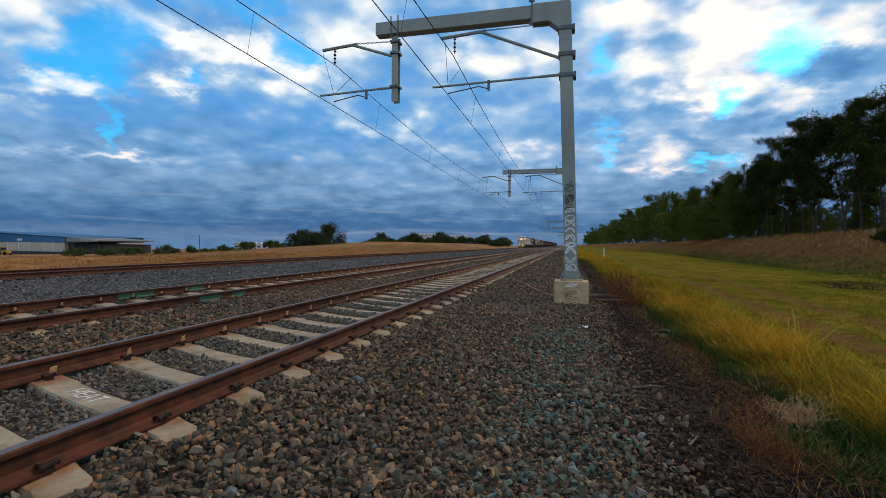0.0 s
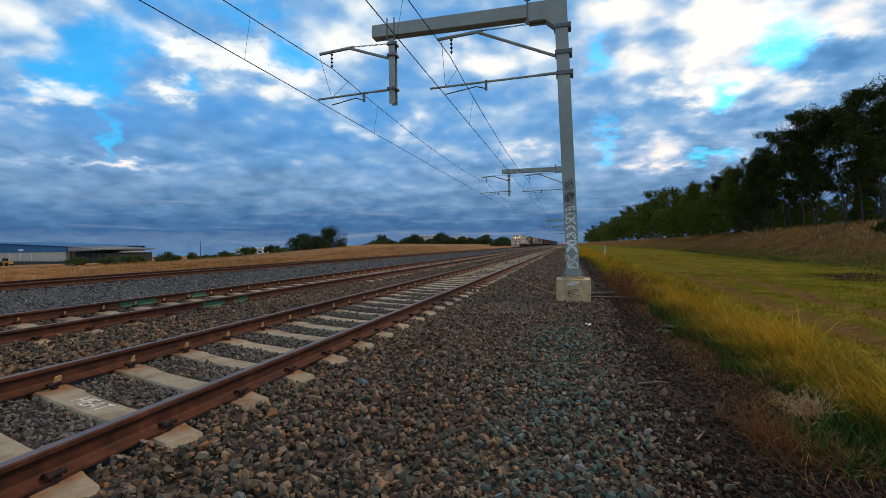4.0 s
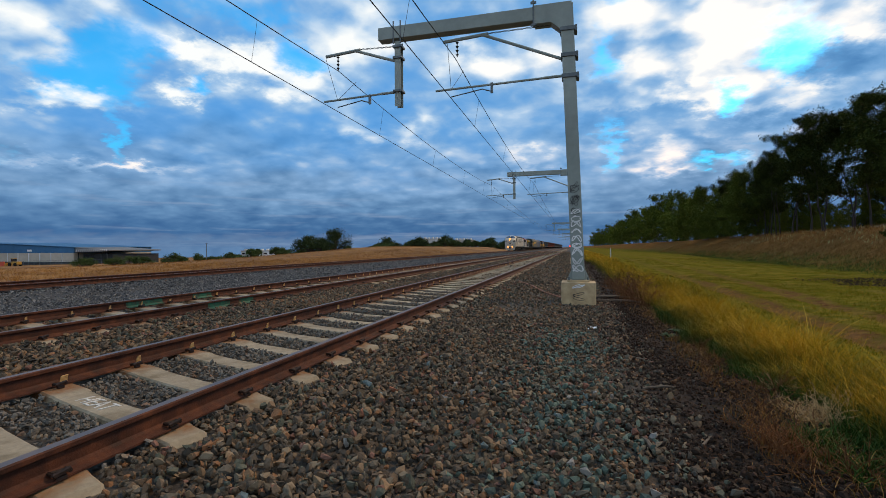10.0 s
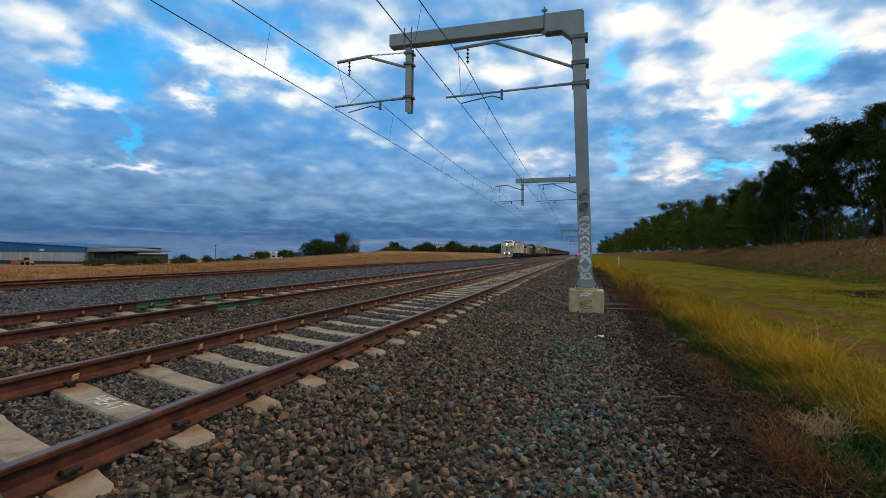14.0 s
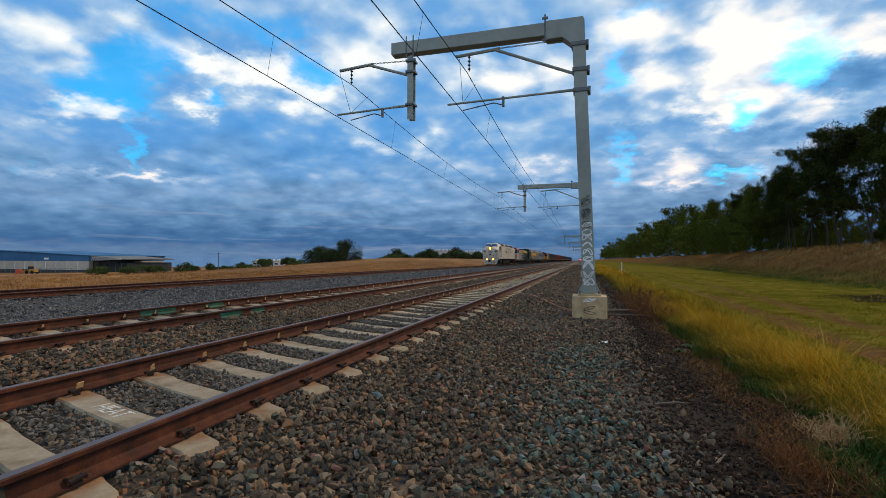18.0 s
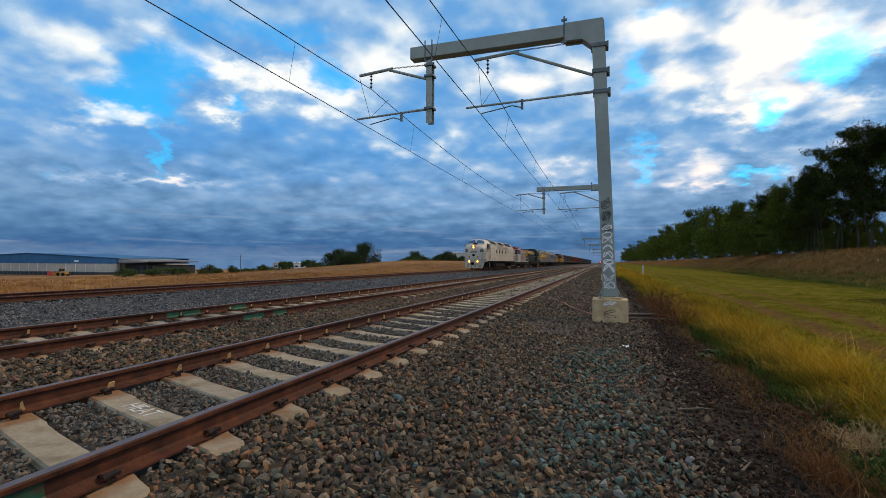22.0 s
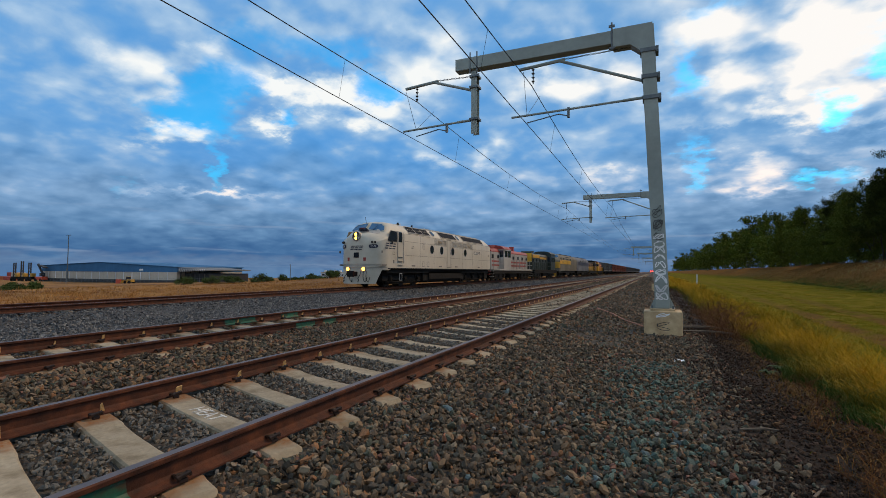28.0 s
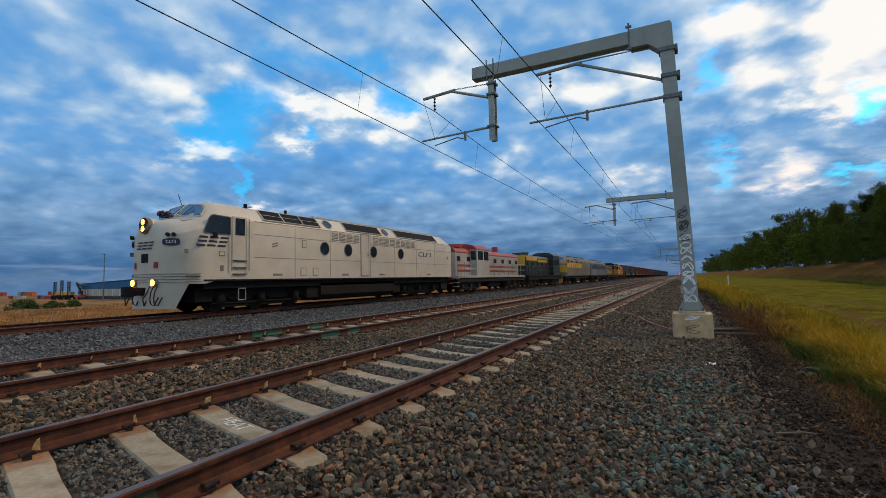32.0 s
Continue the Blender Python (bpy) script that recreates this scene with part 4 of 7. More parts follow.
def bogie(parent, yc, axles, r=0.5, keyed=None, material=None):
    """A bogie frame with axle boxes, springs and brake gear, and its wheelsets."""
    material = material or M_UNDER
    lo, hi = yc + min(axles) - 0.75, yc + max(axles) + 0.75
    bm = bmesh.new()
    for s in (-1, 1):
        out = [(lo, 0.62), (lo + 0.2, 0.78)]
        for a in axles:
            out += [(yc + a - 0.42, 0.80), (yc + a - 0.3, 0.92), (yc + a + 0.3, 0.92), (yc + a + 0.42, 0.80)]
        out += [(hi - 0.2, 0.78), (hi, 0.62), (hi, 0.46)]
        for a in sorted(axles, reverse=True):
            out += [(yc + a + 0.5, 0.40), (yc + a + 0.32, 0.52), (yc + a - 0.32, 0.52), (yc + a - 0.5, 0.40)]
        out += [(lo, 0.46)]
        prism(out, "x", s * 1.00 - 0.06, s * 1.00 + 0.06, bm)
        for a in axles:
            box(0.16, 0.34, 0.36, (s * 1.08, yc + a, r), bm=bm)
            rod((s * 1.12, yc + a, r), (s * 1.20, yc + a, r), 0.13, bm, 10)
            for dy in (-0.33, 0.33):
                rod((s * 1.03, yc + a + dy, 0.55), (s * 1.03, yc + a + dy, 0.98), 0.07, bm, 8)
        rod((s * 1.10, lo + 0.4, 0.30), (s * 1.10, hi - 0.4, 0.30), 0.03, bm, 6)
        for a in axles:
            box(0.08, 0.10, 0.42, (s * 0.86, yc + a + r + 0.06, 0.45), bm=bm)
    box(1.9, 0.5, 0.3, (0, yc, 0.75), bm=bm)
    # traction motors and rigging between the wheels
    for a, b in zip(sorted(axles), sorted(axles)[1:]):
        box(1.75, abs(b - a) * 0.42, 0.42, (0, yc + (a + b) / 2, 0.45), bm=bm)
    box(1.9, hi - lo - 0.3, 0.14, (0, yc, 0.80), bm=bm)
    for s in (-1, 1):
        box(0.05, hi - lo - 0.9, 0.42, (s * 0.90, yc, 0.36), bm=bm)
    part("bogie_frame", bm, material, parent, "black bogie frame with axle boxes and springs")
    for a in axles:
        wheelset(parent, yc + a, r, keyed=keyed)


def loft(sections, n_smooth=True):
    """sections: (y, half outline from the bottom edge up to the roof's crown as (x, z))."""
    bm = bmesh.new()
    rings = []
    for y, half in sections:
        pts = [(x, z) for x, z in half] + [(-x, z) for x, z in half[::-1][1:]]
        rings.append([bm.verts.new((x, y, z)) for x, z in pts])
    for a, b in zip(rings, rings[1:]):
        for i in range(len(a) - 1):
            bm.faces.new((a[i], a[i + 1], b[i + 1], b[i]))
        bm.faces.new((a[-1], a[0], b[0], b[-1]))
    bm.faces.new(rings[0])
    bm.faces.new(rings[-1][::-1])
    bmesh.ops.recalc_face_normals(bm, faces=bm.faces)
    return bm


def half_outline(w, zb, zs, wc, zc, zt):
    return [(w, zb), (w, zb + 0.5 * (zs - zb)), (w, zs - 0.04), (w - 0.012, zs), (w + (wc - w) * 0.55, zs + (zc - zs) * 0.55 + 0.02), (wc, zc), (wc - 0.22, zc + (zt - zc) * 0.6), (wc * 0.4, zt - 0.012), (0, zt)]


def side_plate(parent, name, y0, y1, z0, z1, material, x=1.487, t=0.012, label="", bevel=0.0, sides=(1, -1)):
    for s in sides:
        part(name, box(t, y1 - y0, z1 - z0, (s * (x + t / 2 - 0.001), (y0 + y1) / 2, (z0 + z1) / 2), bevel=bevel), material, parent, label)


def logo_bars(parent, m, size, material):
    """A slanted mark of three plain glyph shapes."""
    for k in range(3):
        bm = bmesh.new()
        for (a, b, c, d) in ((0.05, 0.80, 0.92, 0.19), (0.0, 0.40, 0.95, 0.19), (-0.05, 0.0, 0.92, 0.19)):
            v = [bm.verts.new(((p[0] + 0.28 * p[1] + k * 1.15) * size, p[1] * size, 0)) for p in ((a, b), (a + c, b), (a + c, b + d), (a, b + d))]
            bm.faces.new(v)
        ex = bmesh.ops.extrude_face_region(bm, geom=bm.faces[:])
        bmesh.ops.translate(bm, vec=(0, 0, 0.004), verts=[g for g in ex["geom"] if isinstance(g, bmesh.types.BMVert)])
        bmesh.ops.recalc_face_normals(bm, faces=bm.faces)
        o = part("logo_bar", bm, material, parent, "dark slanted logo shape")
        o.matrix_basis = m


SIDE = Matrix.Rotation(radians(90), 4, "Z") @ Matrix.Rotation(radians(90), 4, "X")        # upright plane that faces +x


def nose_sections(zs_body, length, roof=4.0):
    H = half_outline
    return [(0.50, H(0.36, 1.02, 2.50, 0.26, 2.86, 2.98)), (0.54, H(0.60, 1.02, 2.52, 0.38, 2.95, 3.06)), (0.66, H(0.90, 1.02, 2.58, 0.54, 3.05, 3.15)), (0.88, H(1.18, 1.02, 2.68, 0.72, 3.13, 3.22)),
            (1.15, H(1.37, 1.02, 2.80, 0.88, 3.19, 3.29)), (1.50, H(1.475, 1.02, 2.92, 1.02, 3.26, 3.37)), (1.66, H(1.485, 1.02, 3.02, 1.0, 3.42, 3.52)),
            (2.08, H(1.485, 1.12, 3.28, 0.95, 3.82, 3.93)), (2.35, H(1.485, 1.12, zs_body, 0.98, 3.90, roof + 0.02)), (3.4, H(1.485, 1.12, zs_body, 1.0, 3.90, roof + 0.02)),
            (4.0, H(1.485, 1.12, zs_body, 1.02, 3.88, roof - 0.02)), (length - 0.9, H(1.485, 1.12, zs_body, 1.02, 3.88, roof - 0.02)), (length - 0.35, H(1.485, 1.12, zs_body - 0.05, 1.0, 3.72, roof - 0.22)),
            (length, H(1.44, 1.12, zs_body - 0.12, 1.0, 3.62, roof - 0.35))]


def glare_panel(parent):
    """A dark matt strip across the nose top, below the windscreen."""
    top = [(y, o) for y, o in nose_sections(3.36, 21.0) if 1.1 < y < 1.7]
    part("glare_panel", loft([(y, [(o[4][0] * 0.86, o[5][1] - 0.02), (o[5][0] * 0.97, o[5][1] + 0.012), (o[6][0], o[6][1] + 0.012), (o[7][0], o[7][1] + 0.012), (0, o[8][1] + 0.012)]) for y, o in top]), M_LGREY, parent, "matt grey glare panel below the windscreen", smooth=True)


def windscreen(parent):
    for s in (-1, 1):
        for nm, mt, k in (("windscreen_frame", M_CREAM, 0.0), ("windscreen", M_SCREEN, 0.012)):
            g = 0.045 if nm == "windscreen" else 0.0
            pts = [Vector((s * (0.07 + g), 1.56 + g, 3.43 + g)), Vector((s * (0.95 - g), 1.60 + g, 3.30 + g)), Vector((s * (1.16 - g), 1.72, 3.36 + g)), Vector((s * (1.08 - g), 1.95 - g, 3.66 - g)), Vector((s * (0.86 - g), 2.03 - g, 3.82 - g)), Vector((s * (0.07 + g), 2.04 - g, 3.90 - g))]
            bm = bmesh.new()
            vs = [bm.verts.new(p + Vector((s * 0.02, -0.035 - k, 0.03 + k))) for p in pts]
            f = bm.faces.new(vs)
            bmesh.ops.recalc_face_normals(bm, faces=bm.faces)
            ex = bmesh.ops.extrude_face_region(bm, geom=[f])
            bmesh.ops.translate(bm, vec=(0, 0.03, -0.03), verts=[q for q in ex["geom"] if isinstance(q, bmesh.types.BMVert)])
            bmesh.ops.recalc_face_normals(bm, faces=bm.faces)
            part(nm, bm, mt, parent, "dark slanted windscreen pane" if nm == "windscreen" else "")
        part("wiper", rod((s * 0.45, 1.52, 3.44), (s * 0.62, 1.78, 3.74), 0.012, seg=5), M_HOSE, parent)


def handrail(parent, pts, r=0.018, material=None, name="handrail"):
    return part(name, tube(pts, r, 6), material or M_CHROME, parent)


def tube_ring(r0, r1, y0, y1, z, seg=24):
    """A hollow barrel along y at height z."""
    bm = bmesh.new()
    rings = [[bm.verts.new((r * math.cos(a), y, z + r * math.sin(a))) for a in np.linspace(0, 2 * math.pi, seg + 1)[:-1]] for r, y in ((r0, y0), (r1, y0), (r1, y1), (r0, y1))]
    for a, b in zip(rings, rings[1:] + rings[:1]):
        for i in range(seg):
            bm.faces.new((a[i], a[(i + 1) % seg], b[(i + 1) % seg], b[i]))
    bmesh.ops.recalc_face_normals(bm, faces=bm.faces)
    return bm


def lead_locomotive(keyed):
    L = 21.0
    t = thing("diesel_locomotive", "cream-white streamlined diesel locomotive with bulldog nose leading the train", "locomotive", "locomotives of the train")
    zs = 3.36
    body = part("body", loft(nose_sections(zs, L)), M_CREAM, t, "cream-white riveted car body", smooth=True)
    # front skirt, with its swept-back ends
    bm = bmesh.new()
    lo = [(0.30, 0.42), (0.75, 0.56), (1.02, 0.74), (1.12, 0.84)]
    hi = [(0.36, 0.49), (0.90, 0.65), (1.18, 0.87), (1.37, 1.14)]
    for s in (-1, 1):
        a = [bm.verts.new((s * x, y, 0.22)) for x, y in [(0.0, 0.38)] + lo]
        b = [bm.verts.new((s * x, y, 1.04)) for x, y in [(0.0, 0.48)] + hi]
        for i in range(4):
            bm.faces.new((a[i], a[i + 1], b[i + 1], b[i]))
    bmesh.ops.remove_doubles(bm, verts=bm.verts, dist=0.001)
    bmesh.ops.recalc_face_normals(bm, faces=bm.faces)
    bmesh.ops.solidify(bm, geom=bm.faces, thickness=0.03)
    skirt = part("front_skirt", bm, M_CREAM, t, "white pilot skirt below the nose", smooth=True)
    for k, z in enumerate((1.10, 1.19, 1.28, 1.37)):
        for s in (-1, 1):
            pts = [(s * x, y, z) for x, y in ((0.0, 0.49), (0.36, 0.49), (0.61, 0.53), (0.91, 0.65), (1.19, 0.87), (1.38, 1.14), (1.485, 1.5))]
            handrail(t, pts, 0.016, M_LGREY, "nose_strip")
    # coupler and hoses
    bm = box(0.24, 0.7, 0.26, (0, 0.20, 0.80), bevel=0.03)
    box(0.42, 0.16, 0.34, (0, -0.05, 0.80), bm=bm, bevel=0.03)
    part("coupler", bm, M_UNDER, t, "black knuckle coupler")
    for x0, x1 in ((0.35, 0.22), (0.55, 0.75), (0.75, 0.95), (-0.35, -0.22), (-0.6, -0.8)):
        pts = [(x0, 0.46, 0.95), (x0 + 0.02, 0.36, 0.76), ((x0 + x1) / 2 - 0.03, 0.30, 0.55), ((x0 + x1) / 2 + 0.02, 0.30, 0.40), (x1, 0.36, 0.33), (x1, 0.50, 0.6)]
        handrail(t, pts, 0.022, M_HOSE, "air_hose")
    # lamps
    bm = rod((0, 0.80, 3.0), (0, 0.55, 3.0), 0.27, seg=24)
    head = part("headlight_housing", bm, M_CREAM, t, "round twin headlight housing", smooth=True)
    part("headlight_rim", tube_ring(0.245, 0.27, 0.44, 0.58, 3.0), M_SEAM, head)
    for z in (2.885, 3.115):
        part("headlight_reflector", tube_ring(0.098, 0.112, 0.40, 0.55, z), M_CHROME, head, "polished lamp barrel")
        part("headlight_lamp", rod((0, 0.49, z), (0, 0.45, z), 0.10, seg=16), M_LAMP, head, "lit warm headlamp")
    for s in (-1, 1):
        h = part("ditch_light_housing", rod((s * 0.54, 0.62, 1.08), (s * 0.54, 0.43, 1.08), 0.12, seg=16), M_CHROME, t)
        part("ditch_light_lamp", rod((s * 0.54, 0.435, 1.08), (s * 0.54, 0.415, 1.08), 0.10, seg=16), M_MARKER, h, "lit amber ditch lamp")
        nb = part("number_board", prism([(0.27 * math.cos(a) if abs(math.cos(a)) < 0.5 else math.copysign(0.16, math.cos(a)) + 0.11 * math.cos(a), 0.115 * math.sin(a)) for a in np.linspace(0, 2 * math.pi, 25)[:-1]], "y", -0.025, 0.025), M_NAVY, t, "blue number board with white figures")
        nb.matrix_basis = pose(s * 1.02, 0.73, 2.42, 0, 0, s * 38)
        writing("board_figures", "CLF3", 0.15, M_WHITEP, nb, pose(0, -0.027, 0, 90, 0, 0))
        for k, mt in ((-0.09, M_WHEEL), (0.09, M_WHEEL)):
            c = part("marker_lamp", rod((k, 0.0, 0), (k, -0.10, 0), 0.065, seg=12), mt, nb, "small unlit marker lamp")
            c.location = (0, 0, 0.24)
    part("warning_flag", box(0.15, 0.02, 0.20, (0.56, 0.515, 1.66), (0, 0, 16)), M_RED, t)
    part("warning_flag", box(0.15, 0.02, 0.20, (-0.56, 0.515, 1.66), (0, 0, -16)), M_RED, t)
    part("nose_vent", box(0.34, 0.02, 0.30, (0.0, 0.49, 1.90)), M_GRILLE, t)
    logo_bars(t, pose(-0.42, 0.487, 2.20, 90, 0, 0), 0.25, M_NAVY)
    # horn group and aerial on the nose
    rack = part("horn_rack", box(0.55, 0.18, 0.10, (0.1, 1.15, 3.38), bevel=0.02), M_NAVY, t, "navy blue horn bracket")
    for k in range(4):
        part("horn", rod((-0.1 + 0.13 * k, 1.22, 3.46), (-0.1 + 0.13 * k, 0.98 + 0.05 * (k % 2), 3.46), 0.03, seg=10, r2=0.075), M_NAVY, rack)
    part("horn_mouth", box(0.30, 0.03, 0.06, (0.1, 0.97, 3.52), bevel=0.01), M_RED, rack)
    part("aerial", rod((-0.3, 2.0, 3.9), (-0.3, 1.85, 4.3), 0.012, seg=5), M_HOSE, t)
    windscreen(t)
    glare_panel(t)
    # cab sides
    for s in (1, -1):
        pane = [(1.60, 2.80), (1.66, 2.77), (2.60, 2.77), (2.63, 2.80), (2.63, 3.35), (2.60, 3.38), (1.94, 3.40), (1.86, 3.37), (1.78, 3.28), (1.60, 2.86)]
        f = part("cab_window_frame", prism([(2.12 + (a - 2.12) * 1.06, 3.08 + (b - 3.08) * 1.10) for a, b in pane], "x", s * 1.492 - 0.012, s * 1.492 + 0.012), M_SEAM, t)
        part("cab_window", prism(pane, "x", s * 1.498 - 0.012, s * 1.498 + 0.012), M_GLASS, f, "dark cab side window")
        d = part("cab_door", box(0.03, 0.66, 1.86, (s * 1.487, 3.04, 2.52), bevel=0.01), M_CREAM, t, "white cab door with a window")
        part("door_window", box(0.02, 0.42, 0.62, (s * 1.505, 3.06, 3.08), bevel=0.01), M_GLASS, d)
        for y in (2.66, 3.42):
            handrail(t, [(s * 1.56, y, 1.45), (s * 1.56, y, 3.42)], 0.022, M_CHROME)
        for k in range(3):
            part("cab_step", box(0.10, 0.60, 0.03, (s * 1.50, 3.05, 1.35 + 0.24 * k)), M_GRILLE if k == 2 else M_SEAM, t)
        bm = rod((s * 1.5, 3.0, 0.82), (s * 1.5, 3.0, 0.40), 0.02, seg=6)
        rod((s * 1.5, 3.32, 0.82), (s * 1.5, 3.32, 0.40), 0.02, bm, 6)
        rod((s * 1.5, 3.0, 0.40), (s * 1.5, 3.32, 0.40), 0.02, bm, 6)
        rod((s * 1.5, 3.0, 0.82), (s * 1.5, 3.32, 0.82), 0.02, bm, 6)
        part("step_stirrup", bm, M_CHROME, t)
        part("mirror", box(0.06, 0.14, 0.20, (s * 1.56, 1.98, 2.72), bevel=0.02), M_UNDER, t)
    logo_bars(t, Matrix.Translation((1.489, 1.30, 2.30)) @ SIDE, 0.36, M_NAVY)
    # body side: seams, portholes, louvres, door, hatches
    for y in (5.86, 8.1, 11.25, 13.6, 16.05, 18.45):
        side_plate(t, "panel_seam", y - 0.009, y + 0.009, 1.2, 3.33, M_SEAM, t=0.006)
    for z, y0 in ((1.98, 3.7), (2.86, 3.7), (3.345, 3.7)):
        side_plate(t, "panel_seam", y0, 20.8, z - 0.009, z + 0.009, M_SEAM, t=0.005)
    side_plate(t, "sill_strip", 1.6, 20.95, 1.10, 1.16, M_GRILLE, t=0.02)
    for y in (7.72, 9.42, 11.55, 14.25):
        for s in (1, -1):
            p = part("porthole_rim", rod((s * 1.47, y, 2.50), (s * 1.50, y, 2.50), 0.315, seg=28), M_SEAM, t)
            part("porthole_glass", rod((s * 1.49, y, 2.50), (s * 1.507, y, 2.50), 0.275, seg=28), M_GLASS, p, "round dark porthole")
    for y0, n in ((8.22, 4), (11.5, 4), (13.75, 4)):
        for k in range(n):
            for s in (1, -1):
                y = y0 + k * 0.55
                g = part("louvre", box(0.012, 0.44, 0.36, (s * 1.49, y + 0.22, 3.10)), M_LGREY, t)
                for j in range(5):
                    part("slat", box(0.03, 0.42, 0.022, (s * 1.497, y + 0.22, 2.96 + 0.07 * j), (0, s * 30, 0)), M_CREAM, g)
    for s in (1, -1):
        d = part("engine_room_door", box(0.025, 0.62, 2.05, (s * 1.488, 10.78, 2.30), bevel=0.008), M_CREAM, t, "white engine room door")
        part("door_frame", box(0.012, 0.74, 2.16, (s * 1.486, 10.78, 2.30)), M_SEAM, d)
        part("handle", box(0.04, 0.03, 0.16, (s * 1.51, 11.02, 2.35)), M_CHROME, d)
        for y, z, a, b in ((6.35, 1.45, 0.34, 0.34), (7.1, 1.45, 0.34, 0.34), (6.4, 2.64, 0.26, 0.34), (0.95, 2.10, 0.14, 0.14), (2.3, 2.06, 0.24, 0.16), (20.3, 2.45, 0.16, 0.2), (2.3, 1.55, 0.14, 0.2)):
            part("hatch", box(0.014, a, b, (s * 1.488, y, z), bevel=0.004), M_SEAM, t)
            part("hatch_cover", box(0.016, a - 0.05, b - 0.05, (s * 1.490, y, z), bevel=0.004), M_CREAM if a > 0.2 else M_SEAM, t)
        for y in (1.2, 4.9, 9.2, 12.3, 17.6):
            part("builder_plate", box(0.012, 0.5, 0.09, (s * 1.488, y, 1.32)), M_SEAM, t)
    writing("side_figures", "CLF3", 0.40, M_NAVY, t, Matrix.Translation((1.489, 17.15, 2.55)) @ SIDE, "dark unit letters", width=2.0)
    for k in range(2):
        part("side_mark", box(0.006, 0.30, 0.05, (1.49, 4.75, 2.56 - 0.10 * k), (14, 0, 0)), M_SEAM, t)
    # roof: sloping grilles, ovals, fans
    tilt = math.degrees(math.atan2(3.88 - zs, 1.485 - 1.02))

    def on_slope(y, u, lift=0.0):
        """A pose on the roof's near-side slope; u runs from the eaves to the roof."""
        x, z = 1.46 + (1.02 - 1.46) * u, zs + 0.03 + (3.88 - zs) * u
        return Matrix.Translation((x + 0.02 + lift, y, z + 0.02 + lift)) @ Matrix.Rotation(radians(tilt), 4, "Y")
    for y0, y1, n in ((4.2, 7.5, 3), (9.35, 12.4, 1), (13.95, 18.9, 1)):
        f = part("roof_grille_frame", box(0.60, y1 - y0, 0.03, bevel=0.004), M_LGREY, t)
        f.matrix_basis = on_slope((y0 + y1) / 2, 0.5)
        for k in range(n):
            for j in range(2 if n > 1 else 1):
                w = (y1 - y0) / n
                h = 0.54 / (2 if n > 1 else 1)
                g = part("roof_grille", box(h - 0.03, w - 0.08, 0.02), M_GRILLE, f, "dark sloping radiator grille")
                g.location = ((j - 0.5) * h if n > 1 else 0.0, -(y1 - y0) / 2 + (k + 0.5) * w, 0.012)
    for y in (8.15, 12.95):
        f = part("oval_rim", rod((0, 0, -0.01), (0, 0, 0.02), 0.25, seg=24), M_SEAM, t)
        f.matrix_basis = on_slope(y, 0.5)
        part("oval_grille", rod((0, 0, 0), (0, 0, 0.028), 0.21, seg=24), M_GLASS, f)
    for y in (9.0, 10.6, 12.6, 14.5, 16.0, 17.5):
        part("roof_fan", rod((0.15, y, 3.9), (0.15, y, 4.06), 0.52, seg=24), M_LGREY, t)
    part("roof_hump", box(1.6, 11.0, 0.10, (0, 13.5, 3.98), bevel=0.03), M_LGREY, t)
    for y in (4.05, 7.6, 8.75):
        part("roof_rib", box(1.9, 0.05, 0.06, (0, y, 3.99), bevel=0.01), M_CREAM, t)
    part("roof_pipe", rod((0.9, 3.8, 3.9), (0.9, 3.8, 4.08), 0.07, seg=10), M_GRILLE, t)
    part("roof_pipe", rod((0.7, 6.1, 3.95), (0.7, 6.1, 4.12), 0.06, seg=10), M_GRILLE, t)
    # underframe
    part("underframe", box(2.7, 19.0, 0.28, (0, 11.2, 0.98)), M_UNDER, t)
    bm = prism([(-1.35, 0.95), (1.35, 0.95), (1.35, 0.42), (1.1, 0.18), (-1.1, 0.18), (-1.35, 0.42)], "y", 7.6, 13.7)
    part("fuel_tank", bm, M_UNDER, t, "black fuel tank")
    for y in (7.25, 14.05, 20.2):
        part("equipment_box", box(2.5, 0.9, 0.62, (0, y, 0.62), bevel=0.03), M_UNDER, t)
    for y in (1.9, 19.6):
        part("sand_pipe_box", box(2.2, 0.7, 0.5, (0, y, 0.62), bevel=0.03), M_UNDER, t)
    bogie(t, 4.4, (-1.85, 0, 1.85), 0.5, keyed)
    bogie(t, 17.0, (-1.85, 0, 1.85), 0.5, keyed)
    for s in (-1, 1):
        handrail(t, [(s * 1.2, 21.02, 1.2), (s * 1.2, 21.08, 2.6)], 0.02)
    part("gangway_step", box(0.5, 0.5, 0.05, (1.1, 21.2, 0.7), (0, 0, 0)), M_RED, t)
    part("gangway_step", box(0.5, 0.4, 0.05, (1.1, 21.35, 1.0)), M_RED, t)
    return t


